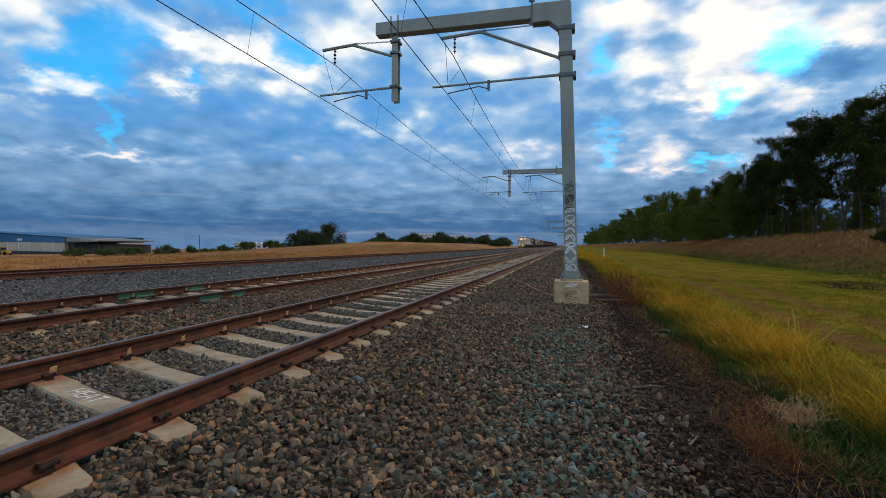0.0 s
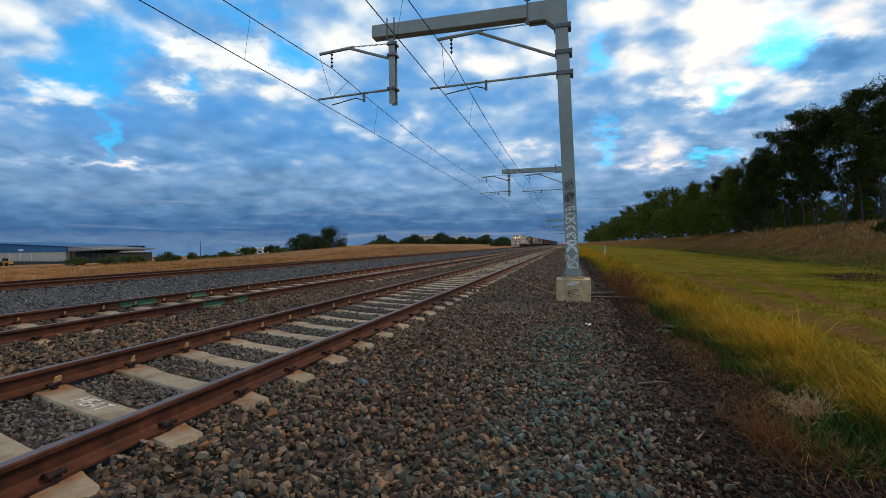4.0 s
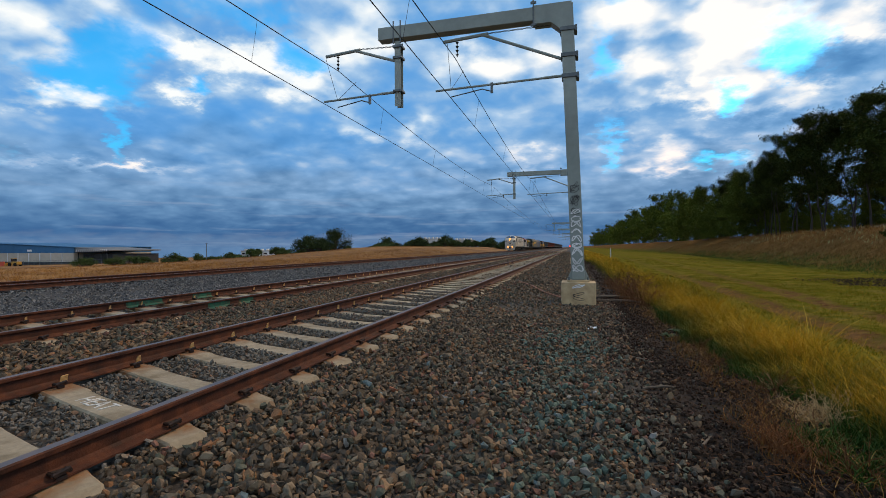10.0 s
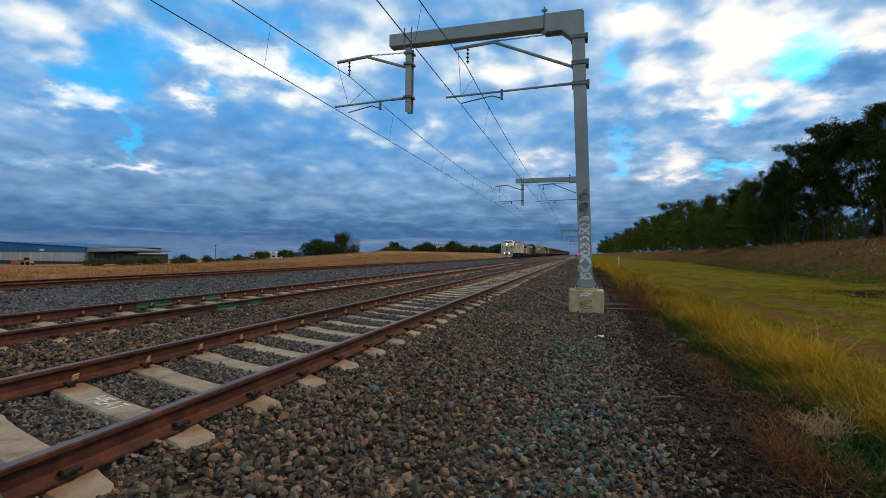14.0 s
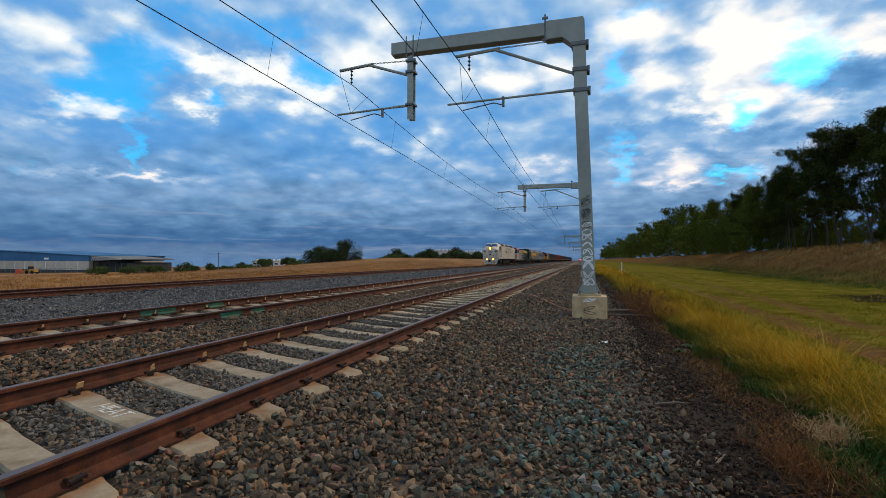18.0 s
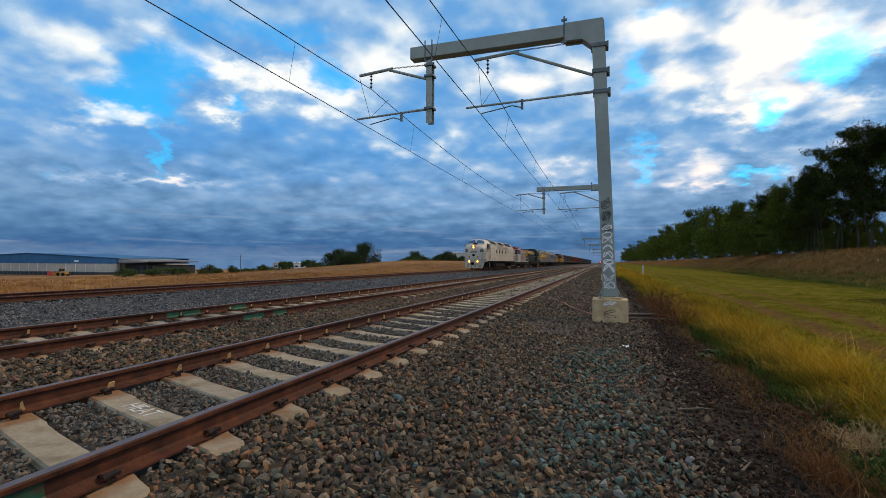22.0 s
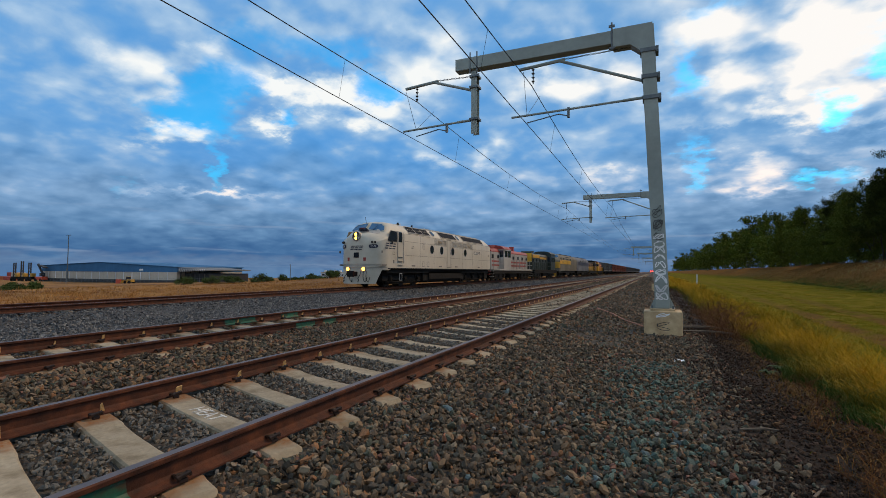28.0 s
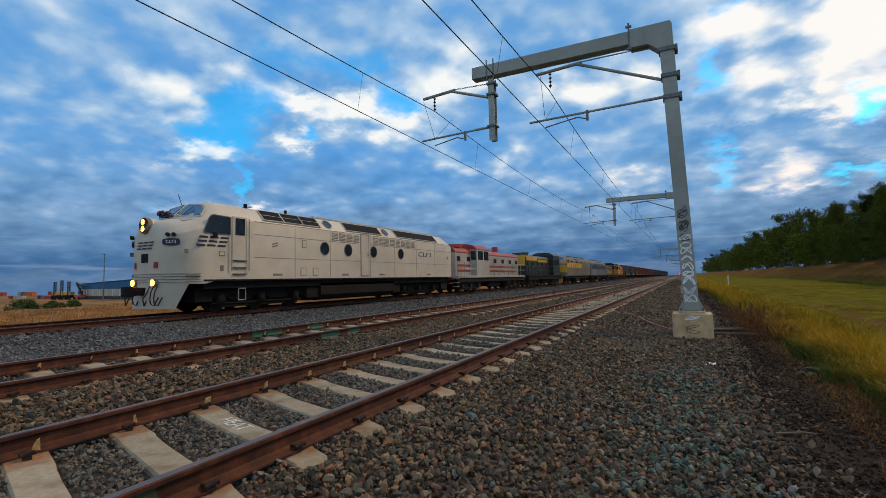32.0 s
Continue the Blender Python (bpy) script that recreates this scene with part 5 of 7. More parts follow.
def streamliner(label, main, band, nose_front, length=17.2):
    """A plainer car-body locomotive; nose_front: its nose leads, else its flat end does."""
    t = thing("diesel_locomotive", label, "locomotive", "locomotives of the train")
    bm = loft(nose_sections(3.3, length, 3.95))
    if not nose_front:
        bmesh.ops.rotate(bm, verts=bm.verts, cent=(0, length / 2, 0), matrix=Matrix.Rotation(math.pi, 3, "Z"))
    part("body", bm, main, t, smooth=True)
    side_plate(t, "colour_band", 1.3 if nose_front else 0.6, length * 0.62 if nose_front else length - 1.4, 2.3, 3.0, band, t=0.01)
    if nose_front:
        windscreen(t)
        bm = loft([(y - 0.012, [(x + 0.012, z) for x, z in ((o[0][0], 1.6), (o[0][0], 2.0), (o[0][0], 2.4), (o[0][0] - 0.02, 2.62), (0.2, 2.64), (0.1, 2.64), (0.05, 2.64), (0.02, 2.64), (0, 2.64))]) for y, o in nose_sections(3.3, length)[:6]])
        part("nose_band", bm, band, t, "yellow nose band")
        part("front_skirt", box(2.0, 0.1, 0.8, (0, 0.55, 0.6), bevel=0.03), band, t)
        for k in range(5):
            part("chevron", box(0.012, 0.18, 0.5, (1.505, 3.2 + k * 1.3, 2.62)), main, t)
    n0 = 3.0
    for k in range(3):
        side_plate(t, "side_window", n0 + 1.2 + k * 3.6, n0 + 2.2 + k * 3.6, 3.05, 3.3, M_GLASS, t=0.015)
        part("roof_fan", rod((0, n0 + 3 + 3 * k, 3.8), (0, n0 + 3 + 3 * k, 4.05), 0.55, seg=16), M_GRILLE, t)
    side_plate(t, "radiator_grille", n0 + 4, n0 + 9, 3.35, 3.6, M_GRILLE, x=1.25, t=0.06)
    side_plate(t, "cab_window", 1.9, 2.6, 2.9, 3.35, M_GLASS, t=0.012) if nose_front else None
    part("roof_hump", box(1.7, length * 0.6, 0.16, (0, length * 0.55, 3.94), bevel=0.05), M_GRILLE, t)
    for y in (4.0, 6.5, 9.0, 11.5, 14.0):
        side_plate(t, "panel_seam", y, y + 0.03, 1.2, 3.25, M_SEAM, t=0.008)
    part("underframe", box(2.6, length - 2, 0.4, (0, length / 2, 0.95)), M_UNDER, t)
    part("fuel_tank", box(2.5, 3.6, 0.6, (0, length / 2, 0.62), bevel=0.1), M_UNDER, t)
    bogie(t, 3.6, (-1.7, 0, 1.7))
    bogie(t, length - 3.4, (-1.7, 0, 1.7))
    return t


def hood_locomotive(label, hood_m, cab_m, roof_m, band_m, length, cab_at, rails_m, cab_hi=3.85, hood_hi=3.45, low_m=None):
    """A hood unit with an outside walkway, handrails and a cab between two hoods."""
    t = thing("diesel_locomotive", label, "locomotive", "locomotives of the train")
    low_m = low_m or M_UNDER
    part("frame", box(2.85, length - 0.6, 0.16, (0, length / 2, 1.15), bevel=0.02), low_m, t)
    part("sill", box(2.7, length - 0.7, 0.34, (0, length / 2, 0.92)), M_UNDER, t)
    c0, c1 = cab_at
    for y0, y1 in ((0.9, c0), (c1, length - 0.9)):
        if y1 - y0 < 0.4:
            continue
        bm = loft([(y, half_outline(0.92, 1.23, hood_hi - 0.35, 0.62, hood_hi - 0.06, hood_hi)) for y in (y0, y0 + 0.2, (y0 + y1) / 2, y1 - 0.2, y1)])
        part("hood", bm, hood_m, t, smooth=True)
        bm = loft([(y, [(0.94, hood_hi - 0.42), (0.94, hood_hi - 0.38), (0.93, hood_hi - 0.33), (0.8, hood_hi - 0.16), (0.64, hood_hi - 0.04), (0.3, hood_hi + 0.015), (0, hood_hi + 0.02)]) for y in (y0 - 0.01, y1 + 0.01)])
        part("hood_roof", bm, roof_m, t)
        n = max(1, int((y1 - y0) / 0.95))
        for k in range(n):
            yy = y0 + 0.1 + k * (y1 - y0 - 0.2) / n
            w = (y1 - y0 - 0.2) / n - 0.06
            for s in (1, -1):
                d = part("hood_door", box(0.02, w, 1.55, (s * 0.925, yy + w / 2, 2.08), bevel=0.006), hood_m, t)
                if k % 2 == 0:
                    part("louvre", box(0.02, w * 0.7, 0.4, (s * 0.937, yy + w / 2, 2.5)), M_GRILLE, d)
        if band_m:
            for s in (1, -1):
                for z in (1.62, 2.02):
                    part("stripe", box(0.012, (y1 - y0) * 0.8, 0.16, (s * 0.944, (y0 + y1) / 2, z)), band_m, t)
    bm = loft([(y, half_outline(1.40, 1.23, cab_hi - 0.42, 0.95, cab_hi - 0.08, cab_hi)) for y in (c0, c0 + 0.06, c1 - 0.06, c1)])
    cab = part("cab", bm, cab_m, t)
    part("cab_roof", loft([(y, [(1.43, cab_hi - 0.42), (1.42, cab_hi - 0.38), (1.2, cab_hi - 0.2), (0.97, cab_hi - 0.06), (0.5, cab_hi + 0.015), (0, cab_hi + 0.02)]) for y in (c0 - 0.06, c1 + 0.06)]), roof_m, t)
    for s in (1, -1):
        for k in range(2):
            y = c0 + 0.25 + k * (c1 - c0 - 0.2) / 2
            part("cab_window", box(0.02, (c1 - c0) / 2 - 0.35, 0.72, (s * 1.405, y + ((c1 - c0) / 2 - 0.35) / 2, 2.85), bevel=0.02), M_GLASS, cab)
        for y in (c0 - 0.012, c1 + 0.012):
            part("cab_window", box(0.40, 0.02, 0.70, (s * 1.12, y, 2.85), bevel=0.01), M_GLASS, cab)
        # handrails along the walkway
        ys = list(np.arange(0.35, length - 0.2, 1.25))
        for y in ys:
            part("handrail_post", rod((s * 1.36, y, 1.2), (s * 1.36, y, 2.28), 0.025, seg=6), rails_m, t)
        for z in (1.75, 2.28):
            part("handrail", rod((s * 1.36, 0.3, z), (s * 1.36, length - 0.3, z), 0.025, seg=6), rails_m, t)
        for y in (0.35, length - 0.35):
            for k in range(3):
                part("step", box(0.4, 0.36, 0.04, (s * 1.2, y, 0.45 + 0.28 * k)), rails_m, t)
    part("exhaust_stack", prism([(c1 + (length - c1) * 0.5 - 0.24, hood_hi - 0.1), (c1 + (length - c1) * 0.5 + 0.24, hood_hi - 0.1), (c1 + (length - c1) * 0.5 + 0.14, hood_hi + 0.55), (c1 + (length - c1) * 0.5 - 0.14, hood_hi + 0.55)], "x", -0.25, 0.25), roof_m, t)
    part("roof_vent", prism([(1.2, hood_hi), (2.6, hood_hi), (2.9, hood_hi + 0.32), (1.3, hood_hi + 0.22)], "x", -0.7, 0.7), roof_m, t)
    part("fuel_tank", box(2.3, 3.0, 0.6, (0, length / 2, 0.62), bevel=0.1), M_UNDER, t)
    part("coupler", box(0.3, length + 0.6, 0.25, (0, length / 2, 0.88)), M_UNDER, t)
    bogie(t, 3.2, (-1.6, 0, 1.6), 0.48, material=M_GRIME)
    bogie(t, length - 3.2, (-1.6, 0, 1.6), 0.48, material=M_GRIME)
    return t


def hopper_wagon(material, label):
    L = 15.0
    t = thing("hopper_wagon", label, "wagon", "hopper wagons of the train")
    out = [(0.5, 3.75), (L - 0.5, 3.75), (L - 0.5, 2.2), (L - 1.9, 1.15), (1.9, 1.15), (0.5, 2.2)]
    part("hopper_body", prism(out, "x", -1.42, 1.42), material, t)
    for k in range(11):
        y = 0.8 + k * (L - 1.6) / 10
        for s in (1, -1):
            part("side_rib", box(0.09, 0.10, 2.2 if 1.6 < y < L - 1.6 else 1.5, (s * 1.46, y, 2.62 if 1.6 < y < L - 1.6 else 2.97)), material, t)
    for s in (1, -1):
        part("top_rail", box(0.14, L - 0.9, 0.12, (s * 1.44, L / 2, 3.76)), material, t)
    part("roof_hatch", box(1.2, L - 2, 0.16, (0, L / 2, 3.85), bevel=0.05), M_WAGGREY, t)
    part("sill", box(2.5, L - 0.4, 0.22, (0, L / 2, 1.02)), M_UNDER, t)
    for y in (0.6, L - 0.6):
        part("end_ladder", box(0.5, 0.06, 2.4, (1.0, y, 2.3)), M_UNDER, t)
    part("coupler", box(0.3, L + 0.9, 0.25, (0, L / 2, 0.88)), M_UNDER, t)
    bogie(t, 2.2, (-0.9, 0.9), 0.45)
    bogie(t, L - 2.2, (-0.9, 0.9), 0.45)
    return t


KEYED_WHEELS = []
TRAIN = []          # (thing, metres behind the leader's nose)
TRAIN.append((lead_locomotive(KEYED_WHEELS), 0.0))
TRAIN.append((hood_locomotive("pale grey diesel hood locomotive with red roof and stripes", M_LGREY, M_LGREY, M_RED, M_RED, 16.8, (3.9, 6.6), M_LGREY, 3.75, 3.4, M_LGREY), 21.9))
TRAIN.append((hood_locomotive("dark green diesel locomotive with yellow roof edge behind the red one", M_DGREEN, M_DGREEN, M_DGREEN, None, 16.0, (11.0, 14.4), M_DGREEN, 4.05, 3.5), 39.6))
TRAIN.append((streamliner("silver-grey and yellow streamlined diesel locomotive in the train", M_SILVER, M_YELLOW, True, 20.0), 56.6))
TRAIN.append((streamliner("blue-grey streamlined diesel locomotive with dark window band", M_BLUEGREY, M_NAVY, False, 19.5), 77.4))
TRAIN.append((hood_locomotive("grimy brown diesel hood locomotive with yellow handrails", M_BROWN, M_BROWN, M_UNDER, M_YELLOW, 16.6, (11.6, 14.4), M_YELLOW, 3.95, 3.5), 97.8))
TRAIN.append((hood_locomotive("orange and red diesel hood locomotive before the wagons", M_ORANGE, M_YELLOW, M_WAGRED, M_RED, 16.6, (2.0, 4.8), M_YELLOW, 3.95, 3.5), 115.2))
green = TRAIN[2][0]
side_plate(green, "colour_band", 1.0, 5.2, 2.85, 3.3, M_YELLOW, x=0.95, label="yellow band along the hood top")
side_plate(green, "colour_band", 5.6, 9.8, 2.75, 3.05, M_YELLOW, x=0.95, label="yellow band along the hood top")
part("hood_front", box(1.7, 0.05, 1.2, (0, 0.87, 2.85)), M_YELLOW, green)
first_red = first_grey = None
for k in range(24):
    grey = k in (0, 1) or k > 7
    off = 132.8 + 15.9 * k
    if grey:
        if first_grey is None:
            first_grey = hopper_wagon(M_WAGGREY, "dark grey ribbed hopper wagon in the train")
            TRAIN.append((first_grey, off))
        else:
            TRAIN.append((copy_thing(first_grey, pose(0, 0, 0)), off))
    else:
        if first_red is None:
            first_red = hopper_wagon(M_WAGRED, "rust-red ribbed hopper wagon in the train")
            TRAIN.append((first_red, off))
        else:
            TRAIN.append((copy_thing(first_red, pose(0, 0, 0)), off))

# ---- loose stones ----
ICO = bmesh.new()
bmesh.ops.create_icosphere(ICO, subdivisions=1, radius=1.0)
ICO_V = np.array([v.co[:] for v in ICO.verts])
ICO.verts.ensure_lookup_table()
ICO_F = np.array([[v.index for v in f.verts] for f in ICO.faces])
ICO.free()
CUBE_V = np.array([(x, y, z) for x in (-0.75, 0.75) for y in (-0.75, 0.75) for z in (-0.75, 0.75)])
CUBE_F = np.array([(0, 1, 3), (0, 3, 2), (4, 6, 7), (4, 7, 5), (0, 4, 5), (0, 5, 1), (2, 3, 7), (2, 7, 6), (0, 2, 6), (0, 6, 4), (1, 5, 7), (1, 7, 3)])


def turns(n, g, flat=1.0):
    """n random rotations as matrices."""
    q = g.normal(size=(n, 4))
    q[:, 1:3] *= flat
    q /= np.linalg.norm(q, axis=1)[:, None]
    w, x, y, z = q.T
    return np.stack([np.stack([1 - 2 * (y * y + z * z), 2 * (x * y - z * w), 2 * (x * z + y * w)], -1),
                     np.stack([2 * (x * y + z * w), 1 - 2 * (x * x + z * z), 2 * (y * z - x * w)], -1),
                     np.stack([2 * (x * z - y * w), 2 * (y * z + x * w), 1 - 2 * (x * x + y * y)], -1)], 1)


def stones(x, y, z, size, base_v, base_f, g):
    n = len(x)
    V = np.repeat(base_v[None], n, 0) * g.uniform(0.65, 1.30, (n, len(base_v), 1))
    V = V * np.stack([g.uniform(0.75, 1.35, n), g.uniform(0.65, 1.05, n), g.uniform(0.42, 0.8, n)], -1)[:, None]
    # knife cuts give each stone flat broken faces
    for k in range(5):
        cut = g.normal(size=(n, 1, 3))
        cut /= np.linalg.norm(cut, axis=2)[..., None]
        V = V - np.maximum((V * cut).sum(-1, keepdims=True) - g.uniform(0.22, 0.55, (n, 1, 1)), 0) * cut
    V = np.einsum("nij,nkj->nki", turns(n, g, 0.6), V * size[:, None, None])
    V += np.stack([x, y, z], -1)[:, None]
    F = base_f[None] + (np.arange(n) * len(base_v))[:, None, None]
    return V.reshape(-1, 3), F.reshape(-1, 3)


def clear_of_tracks(x, y, size=0.03):
    """False where a rail or a sleeper's top lies; size: of the stones, which stay off its edges."""
    ok = np.ones(len(x), bool)
    for xc, g, y0, skew in ((TRACK_1, GAUGE_W, SLEEPER_1, SKEW_1), (TRACK_2, GAUGE_W, SLEEPER_2, SKEW_2), (TRACK_3, GAUGE_S, None, 0.0)):
        for s in (-1, 1):
            ok &= np.abs(x - xc - s * g / 2) > 0.085
        if y0 is not None:
            k = np.abs((y - (x - xc) * math.tan(radians(skew)) - y0 + PITCH / 2) % PITCH - PITCH / 2)
            ok &= ~((np.abs(x - xc) < 1.17) & (k < 0.125 + 0.8 * size))
    return ok


def field_of_stones(name, x0, x1, y0, y1, per_m2, s0, s1, material, base, label, seed, fade=0.0, lift=0.0):
    g = np.random.default_rng(seed)
    n = int((x1 - x0) * (y1 - y0) * per_m2)
    x, y = g.uniform(x0, x1, n), g.uniform(y0, y1, n)
    size = s0 + (s1 - s0) * g.uniform(0, 1, n) ** 2.0
    keep = clear_of_tracks(x, y, size)
    keep &= ~((np.abs(x - 0.155) < 0.42) & (np.abs(y - 12.0) < 0.42))
    if fade:
        edge = np.minimum(x - x0, x1 - x)
        keep &= g.uniform(0, 1, n) < np.clip(edge / fade, 0.05, 1)
    x, y, size = x[keep], y[keep], size[keep]
    hump = 0.018 * np.sin(1.9 * x + 0.7 * y) * np.cos(1.3 * y) + lift
    V, F = stones(x, y, ground_z(x, y) + hump + size * g.uniform(-0.55, 0.9 if size.max() < 0.052 else 0.55, len(x)), size, *base, g)
    ob = new(name, mesh_np(name, V, F, material))
    return tagged(ob, label, "stones", kind="stuff")


ICOS, CUBES = (ICO_V, ICO_F), (CUBE_V, CUBE_F)
field_of_stones("ballast_stones", -2.40, 0.40, -0.6, 8.5, 860, 0.020, 0.045, M_STONE, ICOS, "broken grey and brown ballast stones beside the track", 1, 0.0, 0.02)
field_of_stones("ballast_stones", -0.70, 0.62, 1.2, 7.6, 380, 0.022, 0.050, M_GREEN, ICOS, "greenish grey ballast stones spilt on the shoulder", 2, 0.6, 0.024)
field_of_stones("ballast_stones", -4.25, -2.28, -0.6, 12, 900, 0.016, 0.034, M_PALE, ICOS, "pale dusty ballast stones between the sleepers", 3, 0.0, 0.034)
field_of_stones("ballast_stones", -6.45, -4.2, 0.2, 13, 600, 0.022, 0.050, M_STONE, ICOS, "ballast stones heaped between the two tracks", 4, 0, 0.05)
field_of_stones("ballast_stones", -8.4, -6.4, 1.5, 15, 420, 0.022, 0.046, M_STONE, ICOS, "ballast stones of the second track", 5, 0.0, 0.0)
field_of_stones("ballast_stones", -8.5, 0.9, 8.5, 24, 320, 0.028, 0.060, M_STONE, CUBES, "ballast stones along the tracks", 6)
field_of_stones("ballast_stones", -8.5, 0.9, 24, 55, 60, 0.045, 0.085, M_STONE, CUBES, "distant ballast stones along the tracks", 7)
field_of_stones("ballast_stones", -17.3, -8.3, 0.5, 22, 280, 0.030, 0.060, M_BLUE, CUBES, "bluish grey ballast stones before the main line", 8)
field_of_stones("ballast_stones", -17.3, -8.3, 22, 60, 32, 0.045, 0.09, M_BLUE, CUBES, "distant bluish grey ballast stones", 9)
field_of_stones("ballast_stones", -8.5, 0.9, 55, 120, 14, 0.07, 0.13, M_STONE, CUBES, "ballast stones far along the tracks", 17)
field_of_stones("ballast_stones", -17.3, -8.3, 60, 130, 9, 0.07, 0.14, M_BLUE, CUBES, "bluish grey ballast stones far along the main line", 18)
field_of_stones("gravel_chips", 0.3, 2.2, -0.6, 14, 780, 0.012, 0.034, M_CHIP, ICOS, "small dark gravel chips on the soil", 10, 0.3, 0.012)
field_of_stones("ballast_stones", -2.40, 0.8, -7.5, -0.6, 420, 0.024, 0.050, M_STONE, CUBES, "broken ballast stones farther back along the track", 21, 0.0, 0.02)
field_of_stones("ballast_stones", -9.2, -2.4, -7.5, 0.4, 190, 0.028, 0.055, M_STONE, CUBES, "ballast stones of the tracks farther back", 22, 0.0, 0.02)
field_of_stones("gravel_chips", 0.5, 2.2, -7.5, -0.6, 420, 0.014, 0.036, M_CHIP, CUBES, "small dark gravel chips farther back along the soil", 23, 0.3)
field_of_stones("gravel_chips", 0.5, 2.0, 14, 50, 130, 0.02, 0.055, M_CHIP, CUBES, "small dark gravel chips farther along the soil", 13, 0.3)
field_of_stones("ballast_stones", 0.05, 1.12, -0.6, 12, 560, 0.018, 0.042, M_STONE, ICOS, "ballast stones running out over the soil", 14, 0.55, 0.015)
field_of_stones("ballast_stones", 0.5, 1.85, 0.6, 14, 200, 0.014, 0.036, M_DUSTY, ICOS, "brown stained stones half sunk in the dark soil", 12, 0.3)


def single_stones(n=280):
    """The stones nearest to the eye, each one a piece of its own."""
    g = np.random.default_rng(31)
    meshes = []
    for k in range(14):
        V, F = stones(np.zeros(1), np.zeros(1), np.zeros(1), np.ones(1), ICO_V, ICO_F, g)
        meshes.append(mesh_np("stone", V, F, M_SINGLE))
    ground = bpy.data.objects["ground"]
    for k in range(n):
        x, y = g.uniform(-1.75, 0.6), 1.25 + 3.6 * g.uniform() ** 1.3
        o = new("stone", meshes[k % 14])
        s = g.uniform(0.030, 0.052)
        o.parent = ground
        o.location = (x, y, float(ground_z(x, y)) + s * 0.75 + 0.012)
        o.rotation_euler = tuple(g.uniform(-0.5, 0.5, 2)) + (g.uniform(0, 6.28),)
        o.scale = (s, s, s)


def single_material():
    m = bpy.data.materials.new("single_ballast_stone")
    m.use_nodes = True
    N = Nodes(m.node_tree)
    co = N.put("ShaderNodeNewGeometry").outputs["Position"]
    r = N.put("ShaderNodeObjectInfo").outputs["Random"]
    col = N.ramp(r, STONE_RAMP[:6] + [(0.80, (0.13, 0.165, 0.16)), (0.9, (0.24, 0.22, 0.19)), (0.97, (0.33, 0.13, 0.07))], "CONSTANT")
    n = N.noise(co, 55, 6, 0.65)
    col = N.mix(1.0, col, N.ramp(n, [(0.3, (0.72,) * 3), (0.7, (1.15,) * 3)]), "MULTIPLY")
    bmp = N.put("ShaderNodeBump", {"Strength": 0.5, "Distance": 0.01, "Height": n})
    b = N.put("ShaderNodeBsdfPrincipled", {"Base Color": col, "Roughness": 0.85, "Normal": bmp.outputs[0], "Specular IOR Level": 0.3})
    N.put("ShaderNodeOutputMaterial", {0: b.outputs[0]})
    return m


M_SINGLE = single_material()
single_stones()

# ---- grass ----
def tall_grass_material():
    """Straw-yellow blades, green and shade-darkened near the ground; light comes through them."""
    m = bpy.data.materials.new("tall_yellow_grass")
    m.use_nodes = True
    N = Nodes(m.node_tree)
    geo = N.put("ShaderNodeNewGeometry").outputs
    co, r = geo["Position"], geo["Random Per Island"]
    z = N.put("ShaderNodeSeparateXYZ", {0: co}).outputs[2]
    patch = N.noise(co, 1.1, 4.0, 0.6)
    tip = N.ramp(r, [(0.0, (0.40, 0.215, 0.006)), (0.2, (0.60, 0.320, 0.010)), (0.4, (0.24, 0.165, 0.006)), (0.55, (0.68, 0.390, 0.030)), (0.68, (0.170, 0.160, 0.008)), (0.8, (0.50, 0.215, 0.014)), (0.92, (0.70, 0.440, 0.060))], "CONSTANT")
    # root green, deepened in colour for the shade low among the stems
    root = N.ramp(r, [(0.0, (0.038, 0.063, 0.007)), (0.4, (0.064, 0.088, 0.009)), (0.75, (0.099, 0.088, 0.012))], "CONSTANT")
    h = N.math("ADD", z, N.math("MULTIPLY", N.math("SUBTRACT", patch, 0.5), 0.55))
    h = N.put("ShaderNodeMapRange", {0: h, 1: -0.12, 2: 0.20}, interpolation_type="SMOOTHSTEP").outputs[0]
    col = N.mix(h, root, tip)
    col = N.mix(1.0, col, N.ramp(N.noise(co, 0.5, 3.0), [(0.35, (0.75,) * 3), (0.65, (1.1,) * 3)]), "MULTIPLY")
    b = N.put("ShaderNodeBsdfPrincipled", {"Base Color": col, "Roughness": 0.8, "Specular IOR Level": 0.1})
    t = N.put("ShaderNodeBsdfTranslucent", {0: col})
    mixed = N.put("ShaderNodeMixShader", {0: 0.16, 1: b.outputs[0], 2: t.outputs[0]})
    N.put("ShaderNodeOutputMaterial", {0: mixed.outputs[0]})
    return m


